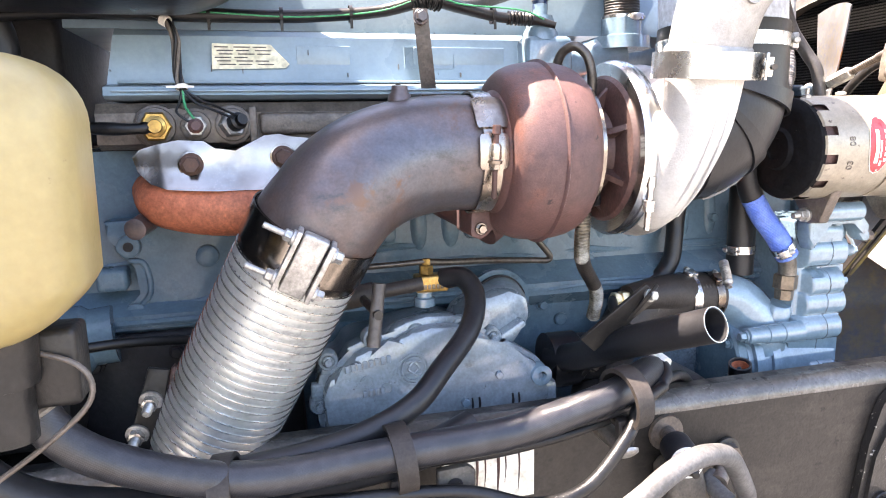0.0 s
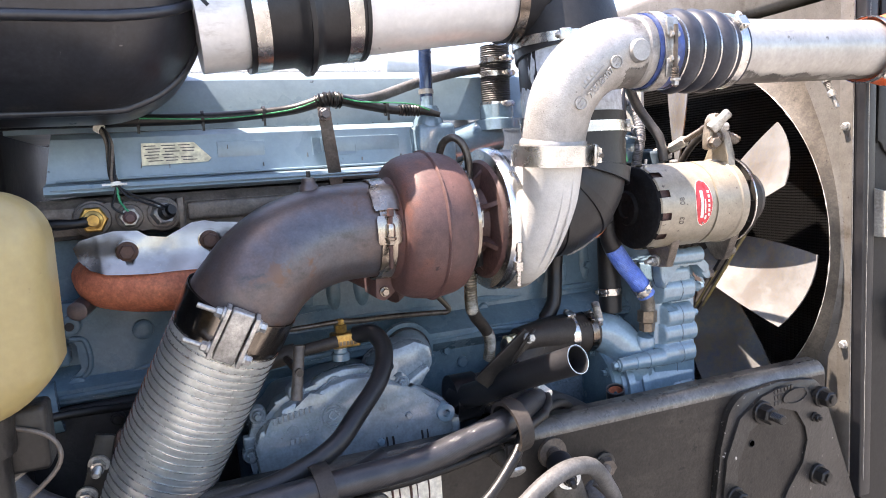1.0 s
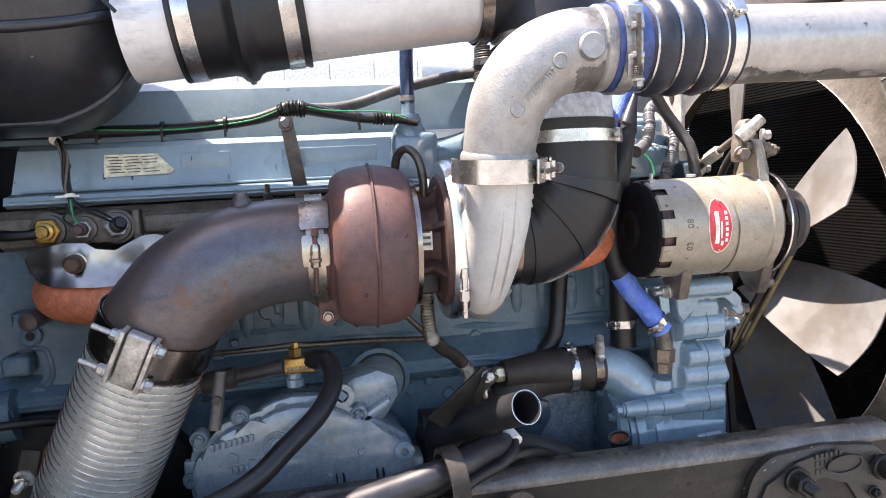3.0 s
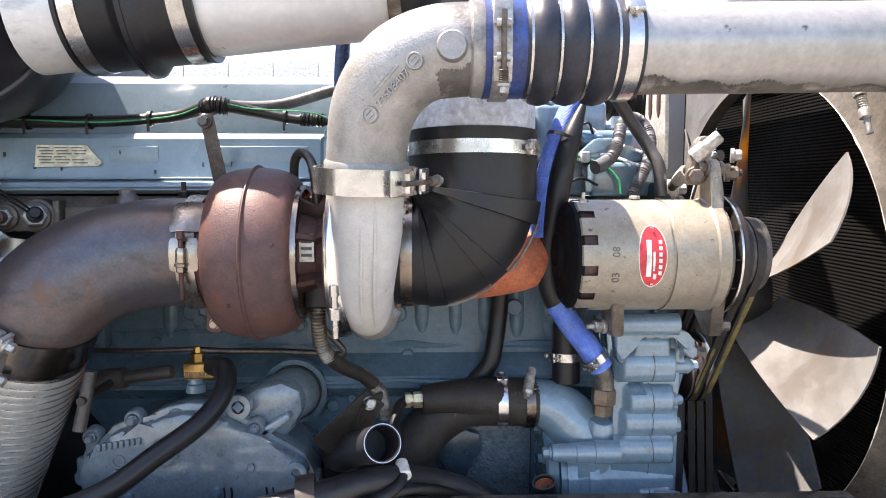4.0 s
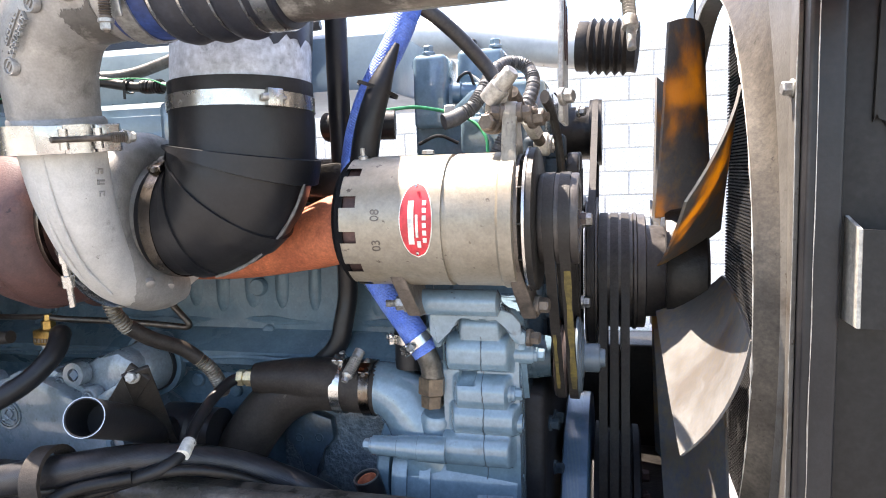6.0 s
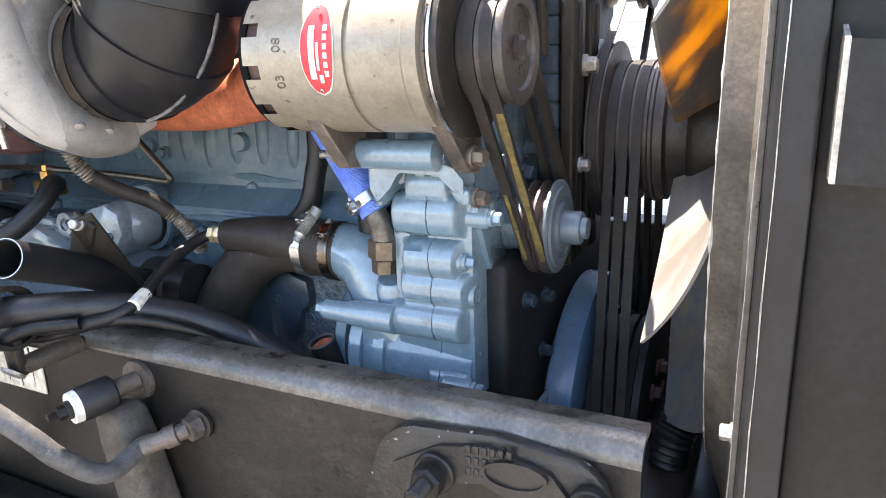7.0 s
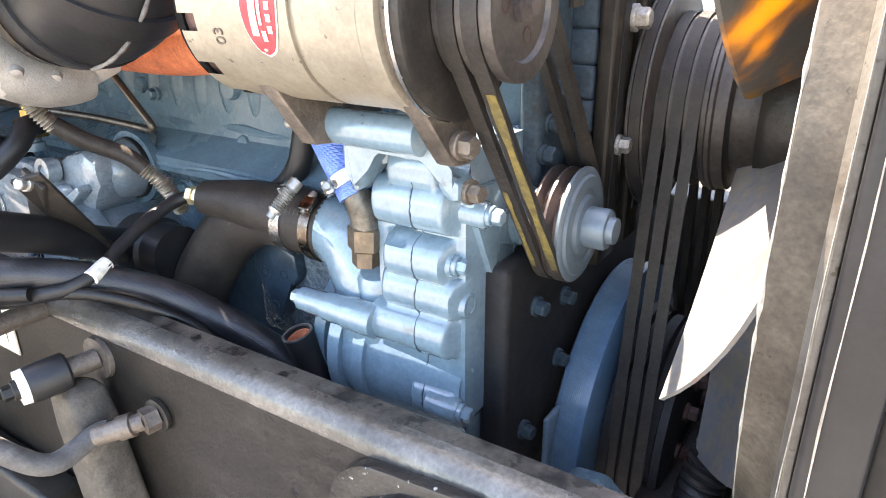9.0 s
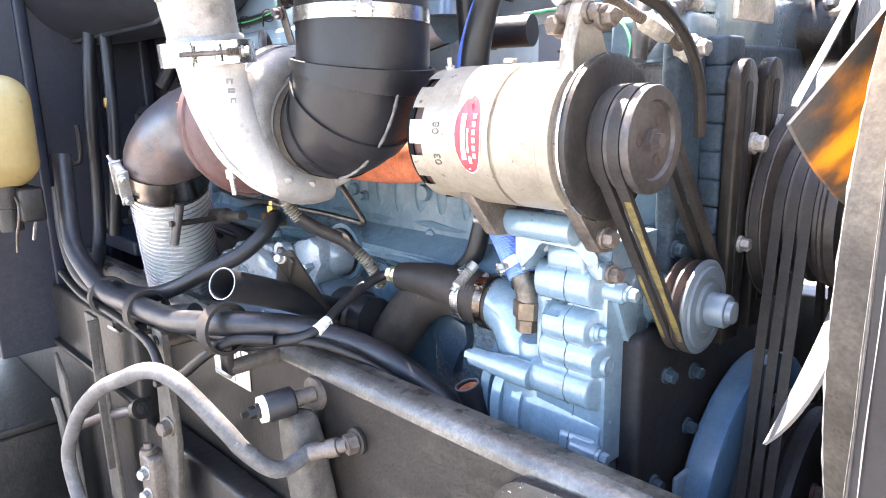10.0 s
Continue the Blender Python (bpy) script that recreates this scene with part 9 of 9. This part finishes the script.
    for k in range(3):
        part("strap", box(bmesh.new(), -0.60 - k * 0.4, -0.56 - k * 0.4, 0.48, 0.498, 0.14, 0.54, 0.003), TAN_LUG, y)
    # unseen cab body, widened to block sky light from the left
    c = thing("cab_side", "unseen dark blue cab body blocking light on the left", "cab", (-1.2, 0.9, 1.1))
    part("sill", box(bmesh.new(), -2.2, -0.63, 0.18, 2.6, 1.02, 3.2, 0.02), CAB_DARK, c)
    # tray added only to darken the ground below the rail
    solo("dark_tray", box(bmesh.new(), -1.9, 1.10, 0.60, 0.95, 0.14, 0.17, 0.006), BLACK_STEEL, "dark tray added low under the rail to cover bright ground", "splash tray")
    # black panel added to fill a gap that would show bright
    solo("dark_filler_panel", box(bmesh.new(), 1.395, 1.45, 0.935, 1.70, 0.15, 0.79, 0.012), BLACK_PLASTIC, "black filler panel added to close the gap below the radiator", "air dam")
    # dark chassis parts below the rail
    k = thing("backing_box", "dark backing box added beside the rail to hide the ground", "box", (-0.35, 0.9, 0.3))
    # dark backing added to hide the bright ground beside the rail
    part("shell", box(bmesh.new(), -1.2, 0.12, 0.84, 0.90, 0.22, 0.93, 0.01), BLACK_STEEL, k)
    part("lid_edge", box(bmesh.new(), -1.2, 0.13, 0.825, 0.86, 0.76, 0.775, 0.003), BLACK_STEEL, k)
    part("upright", slab(bmesh.new(), [(-0.012, 0.50), (0.062, 0.50), (0.045, 0.96), (-0.022, 0.96)], "y", 0.79, 0.80, 0.003), DUSTY, k)
    part("upright_fold", box(bmesh.new(), 0.040, 0.047, 0.775, 0.80, 0.60, 0.955, 0.002), DUSTY, k)
    part("upright", slab(bmesh.new(), [(-0.33, 0.20), (-0.255, 0.20), (-0.27, 0.72), (-0.33, 0.78)], "y", 0.79, 0.80, 0.003), DUSTY, k)
    r = thing("link_rod", "rusty steel link rod with an eye below the rail", "rod", (0.0, 0.8, 0.7))
    part("rod", tube(bmesh.new(), [(-0.19, 0.79, 0.62), (0.0, 0.80, 0.71), (0.20, 0.805, 0.79)], 0.011, 12, 4), RUST_BROWN, r)
    part("eye", ring(bmesh.new(), (0.21, 0.805, 0.795), (0.9, 0.2, 0.4), 0.012, 0.016, 0.010, 20), BLACK_STEEL, r)
    q = thing("drop_plate", "dark drop plate with bolts under the rail", "bracket", (0.33, 0.86, 0.70))
    part("plate", slab(bmesh.new(), [(0.300, 0.60), (0.360, 0.60), (0.398, 0.79), (0.400, 0.84), (0.386, 0.90), (0.388, 1.00), (0.378, 1.008), (0.340, 1.006), (0.334, 0.90), (0.322, 0.76)], "y", 0.80, 0.812, 0.003), DUSTY, q)
    # black ring gives the plate hole its painted shade
    part("plate_hole", lathe(bmesh.new(), (0.361, 0.7995, 0.985), (0, -1, 0), [(0, 0.010), (0.0015, 0.010), (0.0015, 0.007), (-0.004, 0.006)], 18), SHADOW_BLACK, q)
    bolt(q, (0.374, 0.80, 0.818), (0.2, -1, 0), 0.026, TAN_LUG)
    bolt(q, (0.352, 0.80, 0.90), (0.2, -1, 0), 0.014, BLACK_STEEL)
    part("back_block", box(bmesh.new(), 0.10, 0.60, 0.845, 0.90, 0.20, 0.72, 0.01), BLACK_STEEL, q)
    v = thing("level_valve", "grimy levelling valve with two hexagonal bolts", "valve", (0.24, 0.8, 0.63))
    part("body", box(bmesh.new(), 0.262, 0.322, 0.772, 0.812, 0.61, 0.735, 0.008), TAN_LUG, v)
    part("top_lug", lathe(bmesh.new(), (0.288, 0.785, 0.735), (0, 0, 1), [(0, 0.016), (0.010, 0.015), (0.012, 0.009), (0.022, 0.008)], 14), TAN_LUG, v)
    for z in (0.645, 0.692):
        bolt(v, (0.300, 0.772, z + 0.01), (0.3, -1, 0), 0.020, ZINC)
    # stud with a broad washer, and a bent bar, low behind the filler box
    n = thing("stud_mount", "bright stud with a broad washer on a low rubber mount", "mount", (-0.50, 0.66, 0.20))
    part("rubber", lathe(bmesh.new(), (-0.545, 0.69, 0.22), (0, 0, 1), [(0, 0.045), (0.01, 0.05), (0.10, 0.05), (0.11, 0.045)], 24), RUBBER_DUSTY, n)
    part("washer", lathe(bmesh.new(), (-0.545, 0.69, 0.331), (0, 0, 1), [(0, 0.02), (0, 0.056), (0.006, 0.056), (0.009, 0.050), (0.009, 0.02)], 32), ZINC, n, "broad dull washer")
    part("stud", lathe(bmesh.new(), (-0.545, 0.69, 0.340), (0, 0, 1), [(0, 0.020), (0.018, 0.020), (0.019, 0.011)] + [(0.020 + 0.003 * i, 0.0115 if i % 2 else 0.010) for i in range(20)] + [(0.082, 0.008)], 14), STEEL, n, "bright thread")
    b = slab(bmesh.new(), [(-0.372, 0.642), (-0.330, 0.655), (-0.300, 0.61), (-0.262, 0.35), (-0.300, 0.34), (-0.338, 0.60)], "y", 0.775, 0.785, 0.002)
    part("bent_bar", b, DUSTY, k, "dull grey bent flat bar")
    # shaded far side and cross member
    b = box(bmesh.new(), -1.3, 1.45, 1.70, 1.78, 0.75, 1.03, 0.006)
    solo("far_frame_rail", b, BLACK_STEEL, "black chassis rail on the far side", "frame rail")
    b = box(bmesh.new(), 1.30, 1.40, 0.99, 1.70, 0.70, 0.80, 0.010)
    solo("cross_member", b, BLACK_STEEL, "black front cross member under the fan", "cross member")
    hose("corrugated_hose", [(1.352, 1.20, 0.70), (1.364, 1.22, 0.78), (1.372, 1.235, 0.84), (1.390, 1.26, 0.89), (1.42, 1.30, 0.91)], 0.026, RUBBER, "black corrugated hose beside the front cross member", ripple=lambda q: 1 + 0.10 * math.sin(q * 620), n=18)
    m = thing("front_engine_mount", "blue front engine mount beside the damper", "mount", (1.28, 1.05, 0.8))
    part("foot", slab(bmesh.new(), [(1.24, 0.80), (1.33, 0.80), (1.32, 0.86), (1.29, 0.885), (1.25, 0.88)], "y", 1.02, 1.12, 0.008), BLUE, m)
    bolt(m, (1.285, 1.06, 0.886), (0, 0, 1), 0.024, DARK_IRON)


build_setting()
build_rail()
build_block()
build_cover()
build_manifold()
build_turbo()
build_exhaust()
build_charge()
build_intake()
build_alternator()
pump_centre = build_pump()
build_belts(pump_centre)
build_front()
build_fan()
build_radiator()
build_cooler()
build_hoses()
build_wiring()
build_left()
